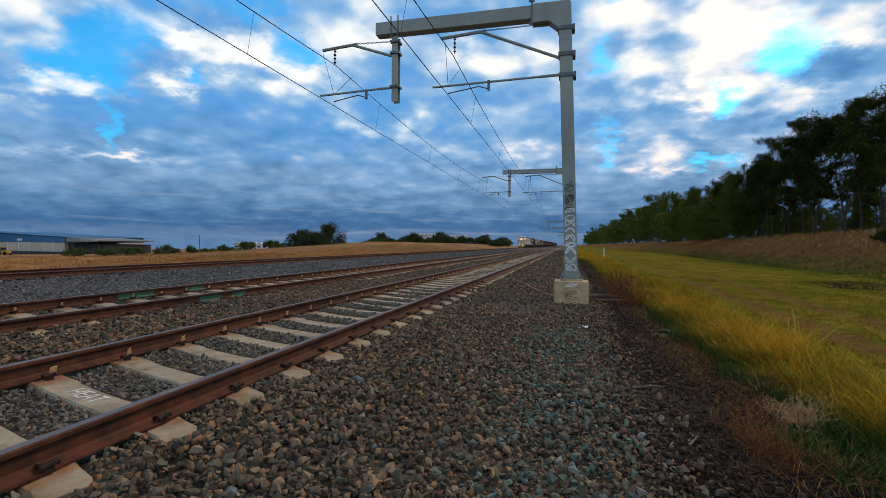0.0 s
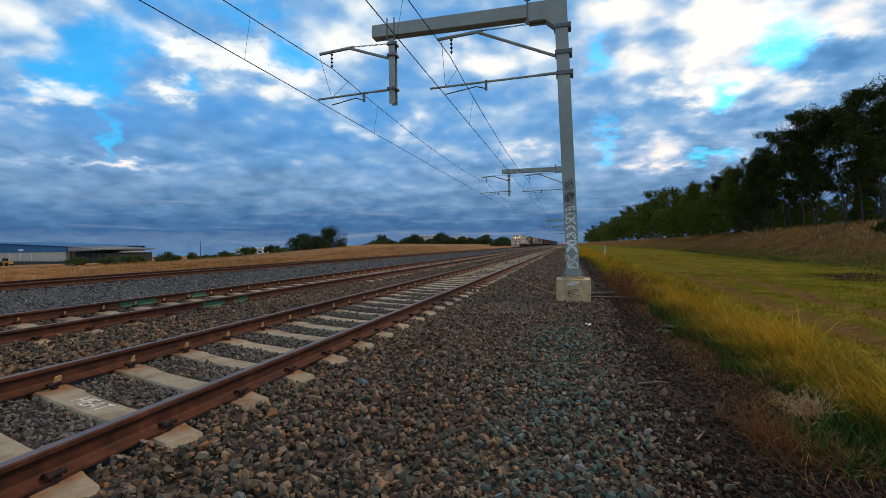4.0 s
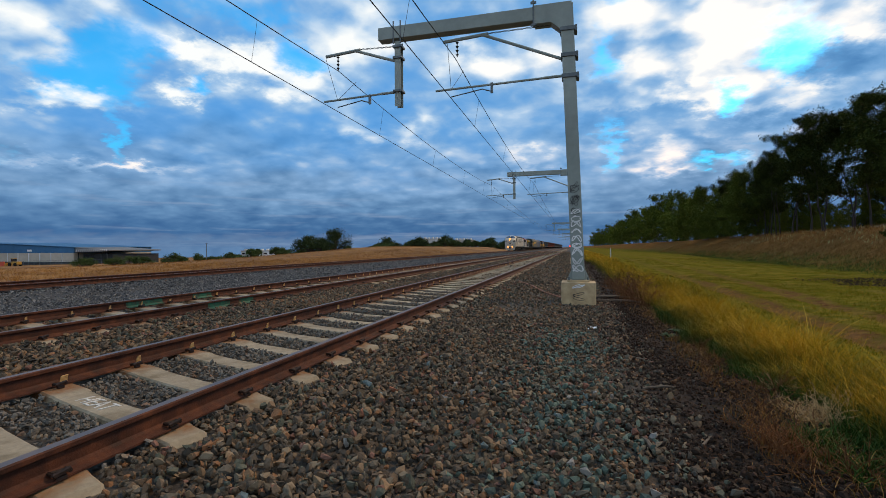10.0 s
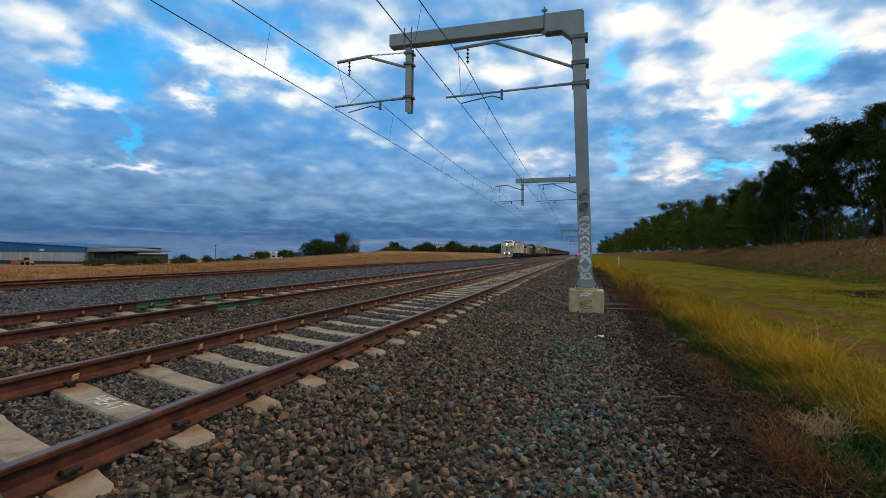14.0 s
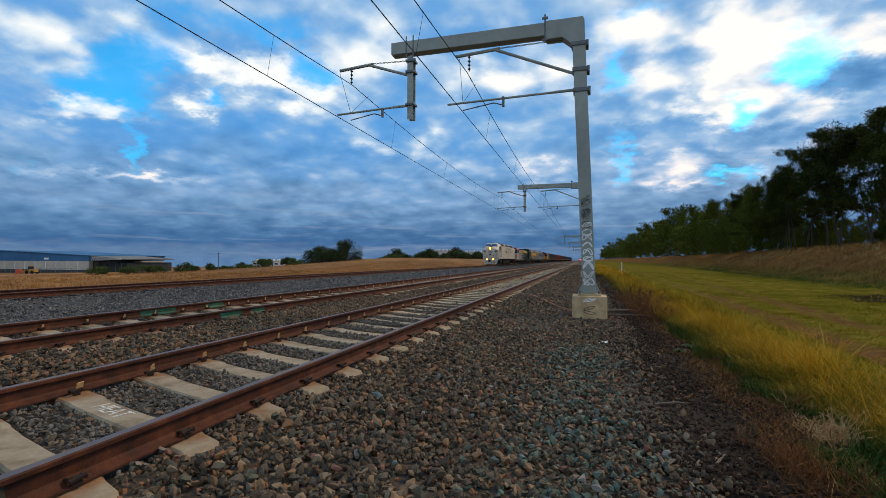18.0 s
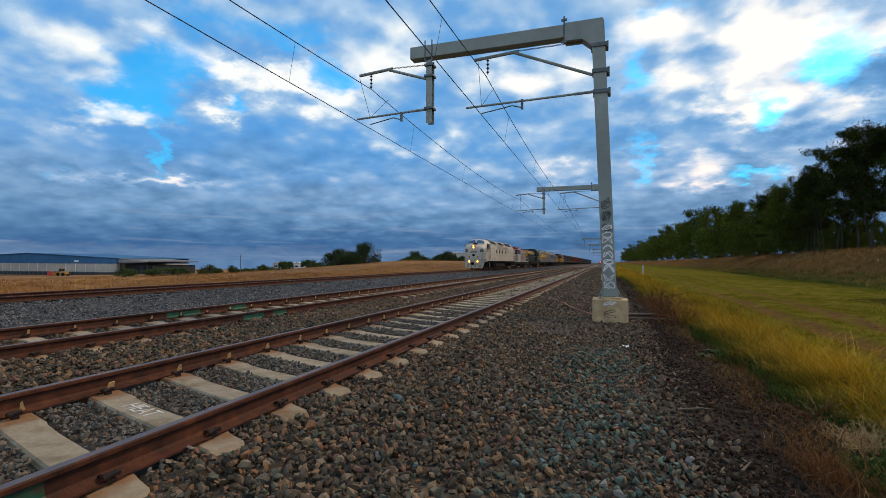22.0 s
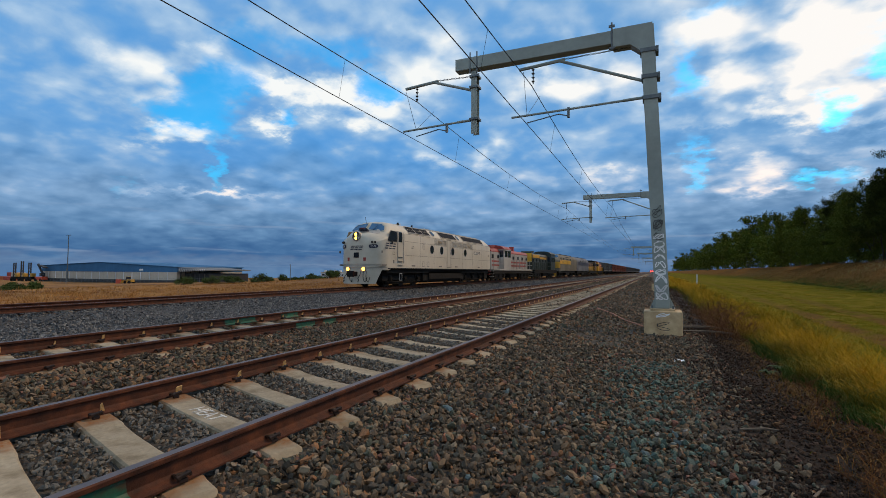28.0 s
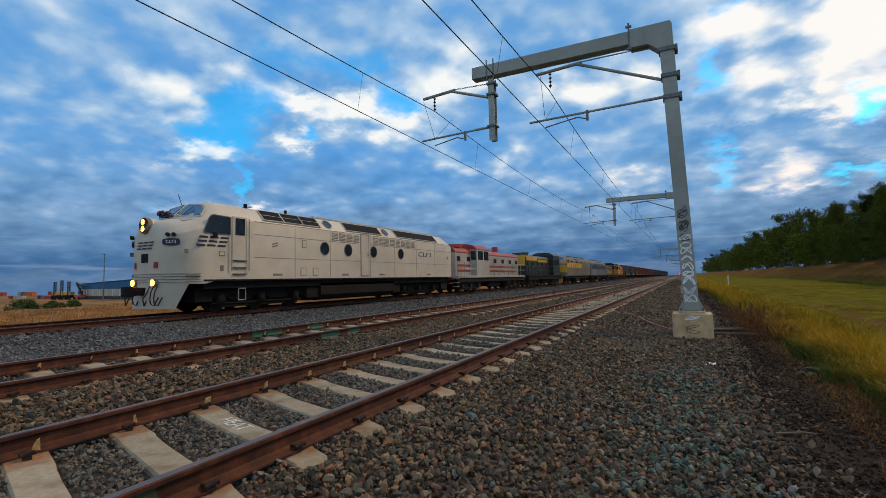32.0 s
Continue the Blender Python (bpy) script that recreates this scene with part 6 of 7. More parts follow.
M_TALL = tall_grass_material()
M_LUSH = mat("lush_green_grass", [(0.022, 0.056, 0.008), (0.050, 0.098, 0.013)], 3, 0.75, spec=0.1, coarse=0.3, world=True,
             island=[(0.0, (0.025, 0.059, 0.008)), (0.4, (0.043, 0.091, 0.013)), (0.75, (0.072, 0.105, 0.020))])
M_SHORT = mat("short_grass", [(0.130, 0.142, 0.005), (0.240, 0.195, 0.009)], 2, 0.8, spec=0.02, coarse=0.45, world=True,
              island=[(0.0, (0.105, 0.108, 0.004)), (0.4, (0.175, 0.152, 0.008)), (0.75, (0.360, 0.200, 0.022))])
M_STRAW = mat("straw_bank_grass", [(0.121, 0.069, 0.022), (0.197, 0.116, 0.040)], 2, 0.85, spec=0.1, coarse=0.4, world=True,
              island=[(0.0, (0.240, 0.097, 0.022)), (0.35, (0.362, 0.162, 0.041)), (0.65, (0.483, 0.261, 0.076)), (0.88, (0.131, 0.112, 0.019))])
M_FIELDG = mat("golden_field_grass", [(0.267, 0.156, 0.055), (0.415, 0.257, 0.091)], 2, 0.85, spec=0.1, coarse=0.62, world=True,
               island=[(0.0, (0.281, 0.116, 0.028)), (0.4, (0.354, 0.161, 0.041)), (0.75, (0.450, 0.229, 0.064))])
M_DEAD = mat("dead_weed", [(0.104, 0.041, 0.016), (0.186, 0.083, 0.034)], 5, 0.85, spec=0.1, coarse=0.3, world=True)


def blades(name, x, y, height, width, bend, material, label, seed, lean=(0, 0), z0=None, category="grass", droop=0.18):
    """Bent, tapered blades of three segments."""
    g = np.random.default_rng(seed)
    n = len(x)
    az, face = g.uniform(0, 2 * np.pi, n), g.uniform(0, 2 * np.pi, n)
    height = height * (0.78 + 0.22 * np.sin(2.1 * x + 1.3 * y) * np.sin(0.9 * y - 1.7 * x) + 0.12 * np.sin(6.0 * y + 4.0 * x))
    out = np.stack([np.cos(az), np.sin(az)], -1) * (bend * height * g.uniform(0.3, 1.2, n))[:, None] + np.array(lean)[None] * height[:, None]
    base = np.stack([x, y, ground_z(x, y) if z0 is None else z0], -1)
    side = np.stack([np.cos(face), np.sin(face), np.zeros(n)], -1) * (width * g.uniform(0.6, 1.3, n) / 2)[:, None]
    pts = []
    for u in (0.0, 0.4, 0.75):
        c = base + np.concatenate([out * u ** 2, (height * (u - droop * u * u))[:, None]], -1)
        w = side * (1 - 0.65 * u)
        pts += [c - w, c + w]
    tip = base + np.concatenate([out * 1.0, (height * (0.98 - droop))[:, None]], -1)
    V = np.stack(pts + [tip], 1).reshape(-1, 3)
    tri = np.array([(0, 1, 3), (0, 3, 2), (2, 3, 5), (2, 5, 4), (4, 5, 6)])
    F = (tri[None] + (np.arange(n) * 7)[:, None, None]).reshape(-1, 3)
    return tagged(new(name, mesh_np(name, V, F, material)), label, category, kind="stuff")


def tufts(n, per, x0, x1, y0, y1, spread, g, power=1.0):
    """Points in clumps, thicker towards y0."""
    cx, cy = g.uniform(x0, x1, n), y0 + (y1 - y0) * g.uniform(0, 1, n) ** power
    x = np.repeat(cx, per) + g.normal(0, spread, n * per)
    y = np.repeat(cy, per) + g.normal(0, spread, n * per)
    return x, y


def on_ruts(x, y):
    return np.min([np.abs(x - c - m * y) for c, m in RUTS], 0) < 0.34


def past_edge(x, y, g, back=0.0):
    """True beyond the uneven edge at which the tall grass begins."""
    edge = np.interp(y, [1.5, 3.0, 4.3, 5.5, 7.5, 14], [2.45, 2.32, 2.12, 1.95, 1.84, 1.84])
    return x > edge - back + 0.10 * np.sin(3.1 * y) + 0.06 * np.sin(7.3 * y + 1) + g.normal(0, 0.05, len(x))


g = np.random.default_rng(5)
x, y = tufts(820, 66, 1.82, 2.95, 0.4, 14, 0.10, g, 1.2)
tall = np.repeat(g.uniform(0.35, 1.3, 820) ** 1.2, 66)
ok = past_edge(x, y, g)
x, y, tall = x[ok], y[ok], tall[ok]
blades("tall_grass", x, y, tall * g.uniform(0.22, 0.74, len(x)) * np.clip((x - 1.72) / 0.6, 0.2, 1) * np.clip((3.5 - x) / 0.9, 0.3, 1), 0.0046, 0.85, M_TALL, "tall yellow dry grass leaning along the verge", 51, (-0.08, 0.0))
# long stems that arch out of the tussocks and hang over
x, y = tufts(620, 26, 1.72, 2.75, 1.2, 13, 0.05, g, 1.3)
tall = np.repeat(g.uniform(0.5, 1.1, 620), 26)
ok = past_edge(x, y, g, 0.06)
x, y, tall = x[ok], y[ok], tall[ok]
blades("arching_grass", x, y, tall * g.uniform(0.45, 0.95, len(x)), 0.0040, 0.75, M_TALL, "long yellow grass stems arching over the gravel edge", 62, (-0.12, -0.05), droop=0.52)
x, y = tufts(1300, 16, 1.8, 3.3, 13, 45, 0.24, g, 1.3)
blades("tall_grass", x, y, np.repeat(g.uniform(0.3, 1.1, 1300), 16) * g.uniform(0.25, 0.8, len(x)), 0.0085, 0.75, M_TALL, "tall yellow dry grass leaning along the verge", 52, (-0.08, 0.0))
x, y = tufts(900, 14, 1.6, 3.4, 45, 150, 0.35, g, 1.2)
blades("tall_grass", x, y, g.uniform(0.4, 0.75, len(x)), 0.05, 0.45, M_TALL, "distant tall yellow grass", 53)
x, y = tufts(700, 22, 1.9, 3.0, -7.5, 0.5, 0.14, g)
blades("tall_grass", x, y, g.uniform(0.2, 0.65, len(x)), 0.008, 0.9, M_TALL, "tall yellow dry grass leaning along the verge", 59, (-0.08, 0.0))
x, y = tufts(2400, 18, 1.66, 3.0, 1.0, 11, 0.10, g)
ok = past_edge(x, y, g, 0.16)
x, y = x[ok], y[ok]
blades("green_grass", x, y, g.uniform(0.08, 0.34, len(x)), 0.009, 0.7, M_LUSH, "lush green grass at the foot of the tall grass", 54)
x, y = tufts(2400, 22, 2.9, 16.0, 3, 62, 0.16, g, 1.7)
track = on_ruts(x, y) & (g.uniform(0, 1, len(x)) < 0.8)
x, y = x[~track], y[~track]
blades("grass_tussocks", x, y, g.uniform(0.03, 0.13, len(x)), 0.010, 1.3, M_SHORT, "rough olive-green tussocks on the worn verge", 63)
x, y = tufts(12000, 5, 2.8, 13.0, 3.0, 26, 0.5, g, 1.5)
track = on_ruts(x, y) & (g.uniform(0, 1, len(x)) < 0.8)
x, y = x[~track], y[~track]
blades("short_grass", x, y, g.uniform(0.02, 0.075, len(x)), 0.010, 0.9, M_SHORT, "short green grass beside the dirt wheel tracks", 55)
x, y = tufts(4600, 16, 13.0, 25.0, 14, 130, 0.34, g, 1.35)
tall = np.repeat(g.uniform(0.35, 1.35, 4600), 16)
ok = x > bank_foot(y) - 0.6 + g.normal(0, 0.9, len(x))
x, y, tall = x[ok], y[ok], tall[ok]
blades("bank_grass", x, y, tall * g.uniform(0.12, 0.50, len(x)) * np.clip(1.5 - (x - bank_foot(y)) / 6, 0.5, 1), 0.020, 1.1, M_STRAW, "brown dry grass on the railway bank", 56)
x, y = tufts(4200, 16, -48, -18.6, 8, 130, 0.5, g, 1.3)
blades("field_grass", x, y, g.uniform(0.16, 0.55, len(x)), 0.016, 0.8, M_FIELDG, "golden dry grass in the field beyond the tracks", 57)
x, y = tufts(2200, 10, -150, -45, 20, 190, 1.2, g, 1.0)
blades("field_grass", x, y, g.uniform(0.15, 0.5, len(x)), 0.06, 0.6, M_FIELDG, "far golden dry grass of the field", 58)


x, y = tufts(700, 14, 5.0, 9.5, 18, 120, 0.5, g, 1.3)
x = x + bank_foot(y)
blades("bank_grass", x, y, g.uniform(0.2, 0.75, len(x)), 0.02, 0.8, M_STRAW, "taller dry grass along the crest of the bank", 61)
x, y = tufts(900, 14, -2.0, 1.2, 15, 90, 0.22, g, 1.3)
x = x + bank_foot(y)
blades("green_grass", x, y, g.uniform(0.06, 0.34, len(x)), 0.016, 0.9, M_LUSH, "dark green rank grass along the foot of the bank", 68)
x, y = tufts(90, 26, 1.25, 2.1, 11.6, 19, 0.13, g)
blades("dead_grass", x, y, g.uniform(0.15, 0.62, len(x)), 0.007, 0.55, M_DEAD, "brown dead grass clumps beside the mast plinth", 64)
x, y = tufts(420, 12, 1.35, 2.0, 1.5, 13, 0.10, g)
blades("dry_grass", x, y, g.uniform(0.04, 0.20, len(x)), 0.005, 1.3, M_STRAW, "low dead straw at the edge of the gravel", 60)


x, y = tufts(60, 16, 1.62, 2.15, 3.05, 3.9, 0.06, g)
blades("green_grass", x, y, g.uniform(0.06, 0.24, len(x)), 0.011, 0.9, M_LUSH, "dark green broad grass among the dead weeds", 65)
x, y = tufts(12, 34, 1.82, 2.0, 4.1, 4.45, 0.045, g)
blades("bleached_grass", x, y, g.uniform(0.08, 0.26, len(x)), 0.006, 0.9, mat("bleached_straw", [(0.20, 0.12, 0.05), (0.36, 0.25, 0.12)], 6, 0.85, spec=0.1), "bleached drooping straw tuft at the edge of the grass", 66, droop=0.6)
x, y = tufts(9, 60, 1.25, 1.55, 3.3, 3.75, 0.05, g)
blades("rusty_weed", x, y, g.uniform(0.05, 0.24, len(x)), 0.0035, 0.9, mat("rusty_dead_stems", [(0.16, 0.055, 0.018), (0.28, 0.11, 0.04)], 6, 0.85, spec=0.1), "rust-brown dead weed on the soil", 67)


def dead_weed(x, y, size, seed, material, label, name="dead_weed"):
    """A dry branching weed: thin twigs that fork twice."""
    rnd = random.Random(seed)
    t = thing(name, label, "weed", "dry weeds on the verge", (x, y, float(ground_z(x, y))))
    bm = bmesh.new()
    for k in range(22):
        az, el = rnd.uniform(0, 6.28), rnd.uniform(0.2, 1.35)
        p = Vector((rnd.uniform(-0.08, 0.08), rnd.uniform(-0.08, 0.08), 0))
        d = Vector((math.cos(az) * math.cos(el), math.sin(az) * math.cos(el), math.sin(el)))
        for j in range(5):
            q = p + d * size * rnd.uniform(0.10, 0.22)
            rod(p, q, (0.0030 - 0.0004 * j) * max(1.0, size / 0.3), bm, 3)
            for f in range(2):
                e = (d + Vector((rnd.uniform(-1, 1), rnd.uniform(-1, 1), rnd.uniform(-0.6, 0.8))) * 0.9).normalized()
                rod(q, q + e * size * rnd.uniform(0.05, 0.16), 0.0014 * max(1.0, size / 0.3), bm, 3)
            d = (d + Vector((rnd.uniform(-1, 1), rnd.uniform(-1, 1), rnd.uniform(-0.7, 0.4))) * 0.55).normalized()
            p = q if q.z > 0.004 else Vector((q.x, q.y, 0.004))
    part("stalk", bm, material, t)
    return t


for k, (wx, wy, ws) in enumerate(((1.48, 3.6, 0.42), (1.70, 3.2, 0.35), (1.85, 5.0, 0.35), (1.55, 4.4, 0.3), (1.42, 5.2, 0.25), (1.6, 6.0, 0.28), (1.72, 7.0, 0.3), (1.35, 3.2, 0.3), (1.5, 13.6, 0.9), (1.9, 15.2, 1.0), (1.65, 12.6, 0.8), (1.55, 14.6, 1.0), (1.3, 3.9, 0.22), (1.72, 11.6, 0.6))):
    dead_weed(wx, wy, ws, 60 + k, M_DEAD, "dry brown branching weed at the edge of the grass")
for k, (wx, wy, ws) in enumerate(((2.01, 4.3, 0.34), (1.92, 4.15, 0.28), (2.08, 4.5, 0.3), (1.88, 4.45, 0.22), (1.95, 5.1, 0.22))):
    dead_weed(wx, wy, ws, 90 + k, mat("bleached_weed", [(0.50, 0.30, 0.12), (0.62, 0.42, 0.2)], 6, 0.85), "bleached straw-coloured weed at the edge of the grass")

# ---- trees ----
M_BARK = mat("gum_bark", [(0.027, 0.022, 0.018), (0.054, 0.045, 0.036), (0.084, 0.072, 0.060)], 2.5, 0.9, 0.6, 12)
M_LEAF = mat("gum_leaves", [(0.030, 0.042, 0.008), (0.055, 0.072, 0.012)], 1.2, 0.7, spec=0.05, coarse=0.35,
             island=[(0.0, (0.065, 0.091, 0.009)), (0.3, (0.105, 0.135, 0.014)), (0.6, (0.162, 0.168, 0.022)), (0.85, (0.082, 0.106, 0.016))], tint=0.22)
# leaf colour dimmed for the shade on the near tall trees; bank shrubs share it
M_DIMMED = mat("dimmed_leaves", [(0.016, 0.024, 0.006), (0.030, 0.042, 0.009)], 1.2, 0.8, spec=0.04, coarse=0.35,
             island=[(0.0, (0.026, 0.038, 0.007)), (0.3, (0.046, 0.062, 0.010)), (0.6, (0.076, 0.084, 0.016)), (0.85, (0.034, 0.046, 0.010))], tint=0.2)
M_FAR = mat("dark_field_tree_leaves", [(0.03, 0.05, 0.02), (0.055, 0.08, 0.03)], 1.2, 0.8, spec=0.08, coarse=0.35,
            island=[(0.0, (0.030, 0.050, 0.018)), (0.35, (0.052, 0.078, 0.026)), (0.7, (0.080, 0.102, 0.036))], tint=0.25)
M_SHRUB = mat("shrub_leaves", [(0.045, 0.075, 0.022), (0.083, 0.112, 0.038)], 1.2, 0.75, spec=0.1, coarse=0.35,
              island=[(0.0, (0.045, 0.079, 0.019)), (0.4, (0.075, 0.112, 0.030)), (0.75, (0.105, 0.131, 0.045))], tint=0.2)


def leaf_cloud(centres, radii, per, size, material, g, droop=0.5):
    """Many small leaf blades about clump centres."""
    n = len(centres) * per
    c = np.repeat(np.array(centres), per, 0)
    r = np.repeat(np.array(radii), per)
    d = g.normal(size=(n, 3))
    d /= np.linalg.norm(d, axis=1)[:, None]
    stretch = np.repeat(g.uniform(0.55, 1.35, (len(centres), 3)), per, 0)
    p = c + d * (r * g.uniform(0.15, 1.0, n) ** 0.6 * g.choice([0.85, 1.0, 1.25], n, p=[0.5, 0.35, 0.15]))[:, None] * np.array([1, 1, 0.72]) * stretch
    a = g.normal(size=(n, 3))
    a[:, 2] -= droop
    a /= np.linalg.norm(a, axis=1)[:, None]
    b = np.cross(a, g.normal(size=(n, 3)))
    b /= np.linalg.norm(b, axis=1)[:, None]
    s = size * g.uniform(0.6, 1.4, n)[:, None]
    V = np.stack([p, p + a * s * 0.55 + b * s * 0.17, p + a * s * 1.25, p + a * s * 0.5 - b * s * 0.17], 1).reshape(-1, 3)
    F = (np.arange(n) * 4)[:, None] + np.arange(4)[None]
    return mesh_np("crown", V, F, material)


def build_tree(height, spread, low, seed, label, leaf=0.18, skirt=40, per=300, material=None, name="gum_tree"):
    rnd = random.Random(seed)
    g = np.random.default_rng(seed)
    t = thing(name, label, "tree", "trees on the railway bank")
    bm = bmesh.new()
    tips, rad = [], []
    for stem in range(rnd.choice((1, 2, 2))):
        p = Vector((rnd.uniform(-0.3, 0.3), rnd.uniform(-0.3, 0.3), -0.3))
        d = Vector((rnd.uniform(-0.25, 0.25), rnd.uniform(-0.25, 0.25), 1)).normalized()
        r = 0.0085 * height
        for j in range(7):
            q = p + d * height * 0.12
            rod(p, q, r, bm, 7, r * 0.83)
            r *= 0.83
            if q.z > low * height * 0.6:
                for f in range(2 if j < 4 else 3):
                    az = rnd.uniform(0, 6.28)
                    e = Vector((math.cos(az), math.sin(az), rnd.uniform(0.25 + 0.12 * j, 0.85 + 0.16 * j))).normalized()
                    L = spread * rnd.uniform(0.5, 1.0) * (1.0, 1.0, 0.95, 0.88, 0.76, 0.62, 0.5)[j]
                    m1 = q + e * L * 0.55
                    e2 = (e + Vector((rnd.uniform(-0.4, 0.4), rnd.uniform(-0.4, 0.4), rnd.uniform(0.0, 0.5)))).normalized()
                    m2 = m1 + e2 * L * 0.5
                    rod(q, m1, r * 0.55, bm, 5, r * 0.35)
                    rod(m1, m2, r * 0.35, bm, 4, r * 0.12)
                    tips += [tuple(m2), tuple(m1.lerp(m2, 0.4))]
                    rad += [spread * rnd.uniform(0.17, 0.30), spread * rnd.uniform(0.13, 0.22)]
            d = (d + Vector((rnd.uniform(-0.25, 0.25), rnd.uniform(-0.25, 0.25), 0.25))).normalized()
            p = q
        tips += [tuple(p + Vector((0, 0, 0.03 * height)))]
        rad += [spread * 0.32]
    for k in range(skirt):
        az, rr = rnd.uniform(0, 6.28), spread * math.sqrt(rnd.uniform(0.02, 0.8))
        tips.append((rr * math.cos(az), rr * math.sin(az), height * (rnd.uniform(0.04, 0.62) if low < 0.3 else rnd.uniform(0.26, 0.88))))
        rad.append(spread * rnd.uniform(0.15, 0.26))
    part("trunk", bm, M_BARK, t, "pale grey-brown trunk and limbs")
    me = leaf_cloud(tips, rad, per, leaf, material or M_LEAF, g)
    part("crown", me, None, t, "dense dark green drooping foliage")
    return t


TALL, BUSHY = "tall gum tree on the railway bank", "bushy olive-green gum tree on the railway bank"
kinds = [build_tree(11.0, 3.4, 0.35, 101, TALL, skirt=30, per=230, material=M_DIMMED),
         build_tree(12.0, 3.3, 0.45, 102, TALL, skirt=26, per=230, material=M_DIMMED),
         build_tree(9.0, 3.6, 0.15, 103, BUSHY, skirt=75, per=210),
         build_tree(8.0, 3.9, 0.10, 104, BUSHY, skirt=80, per=210),
         # the same kinds with fewer, larger, undimmed leaves for the far end of the row
         build_tree(11.0, 3.4, 0.35, 105, TALL, 0.34, 30, 60),
         build_tree(9.0, 3.6, 0.15, 106, BUSHY, 0.34, 60, 60),
         build_tree(8.0, 3.9, 0.10, 107, BUSHY, 0.34, 64, 60)]
tree_rnd = random.Random(9)
spots = []
for yy, kind, s in ((39, 1, 0.95), (43, 0, 1.0), (46, 1, 1.0), (50, 1, 1.05), (53.5, 0, 1.12), (57, 0, 1.15), (61, 1, 1.15), (65, 0, 1.16), (69, 0, 1.0), (73, 1, 0.98), (77, 0, 1.02),
                    (82, 2, 1.2), (88, 2, 1.22), (95, 0, 1.05), (104, 3, 1.35), (112, 2, 1.3), (121, 0, 1.1), (130, 2, 1.4), (141, 3, 1.55), (152, 2, 1.5), (165, 2, 1.75), (180, 0, 1.25),
                    (196, 3, 1.75), (214, 2, 1.6), (236, 0, 1.35), (260, 2, 1.7), (290, 3, 1.85), (325, 2, 1.7), (360, 3, 1.7), (400, 2, 1.8), (445, 3, 1.8), (500, 2, 1.9), (570, 3, 1.9), (650, 2, 2.0), (760, 3, 2.0)):
    spots.append((yy, kind, s, 0.0))
    if tree_rnd.random() < 0.75:
        behind = (yy + tree_rnd.uniform(-2, 2), tree_rnd.choice((0, 2, 3)), s * 0.85, tree_rnd.uniform(4.5, 9))
        if yy > 60:
            spots.append(behind)
for k in range(12):
    spots.append((62 + 2.1 * k + tree_rnd.uniform(-1, 1), tree_rnd.choice((2, 3)), tree_rnd.uniform(0.38, 0.62), tree_rnd.uniform(1.5, 7.0)))
used = set()
for yy, kind, s, back in spots:
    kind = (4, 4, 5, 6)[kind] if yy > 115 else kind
    xx = float(bank_foot(yy)) + 6.6 + tree_rnd.uniform(-0.6, 0.9) + back
    m = pose(xx, yy, float(ground_z(xx, yy)), 0, 0, tree_rnd.uniform(0, 360))
    if kind in used:
        o = copy_thing(kinds[kind], m)
    else:
        o = kinds[kind]
        used.add(kind)
        o.matrix_basis = m
    o.scale = (s, s, s)

# ---- small things on the verge ----
g = np.random.default_rng(77)
x, y = tufts(260, 3, 17.5, 23.0, 22, 75, 0.25, g)
x = x + bank_foot(y) - 14.6
blades("yellow_seed_heads", x, y, g.uniform(0.25, 0.5, len(x)), 0.05, 0.8, mat("yellow_seed_head", [(0.45, 0.36, 0.14), (0.6, 0.5, 0.25)], 4, 0.85, spec=0.1), "pale yellow seed heads of weeds on the bank", 71, category="weeds")
for k, (px, py, pr) in enumerate(((10.6, 22.0, 1.5), (12.6, 23.5, 1.1), (10.2, 16.6, 0.9), (13.4, 20.0, 1.0))):
    field_of_stones("gravel_patch", px - pr, px + pr, py - 1.3 * pr, py + 1.3 * pr, 170, 0.014, 0.042, M_CHIP, CUBES, "patch of dark grey gravel spilt on the green verge", 72 + k, pr * 0.9, 0.01)


def rosette(x, y, r, seed):
    """A flat weed of broad leaves spread from one root."""
    rnd = random.Random(seed)
    t = thing("green_weed", "low grey-green leafy weed on the gravel", "weed", "", (x, y, float(ground_z(x, y)) + 0.03))
    for k in range(14):
        az, L, w = rnd.uniform(0, 6.28), r * rnd.uniform(0.55, 1.0), r * 0.14
        bm = bmesh.new()
        c, s = math.cos(az), math.sin(az)
        prev = None
        for u, ww, z in ((0.05, 0.4, 0.0), (0.35, 1.0, 0.35), (0.7, 0.9, 0.40), (1.0, 0.1, 0.22)):
            mid = Vector((c * L * u, s * L * u, z * r * 0.7))
            cur = (bm.verts.new(mid + Vector((-s, c, 0.15)) * w * ww), bm.verts.new(mid - Vector((-s, c, -0.15)) * w * ww))
            if prev:
                bm.faces.new((prev[0], prev[1], cur[1], cur[0]))
            prev = cur
        part("leaf", bm, mat("weed_leaf", [(0.022, 0.045, 0.018), (0.045, 0.075, 0.032)], 20, 0.8, spec=0.1), t)


rosette(1.44, 7.75, 0.17, 5)
rosette(1.62, 8.2, 0.15, 6)
scrap = thing("paper_scrap", "crumpled white paper scrap on the gravel", "litter", "", (0.34, 8.15, float(ground_z(0.34, 8.15)) + 0.045))
bm = bmesh.new()
bmesh.ops.create_grid(bm, x_segments=4, y_segments=3, size=0.07)
for v in bm.verts:
    v.co.z += 0.02 * math.sin(70 * v.co.x + 40 * v.co.y)
part("sheet", bm, M_WHITEP, scrap)

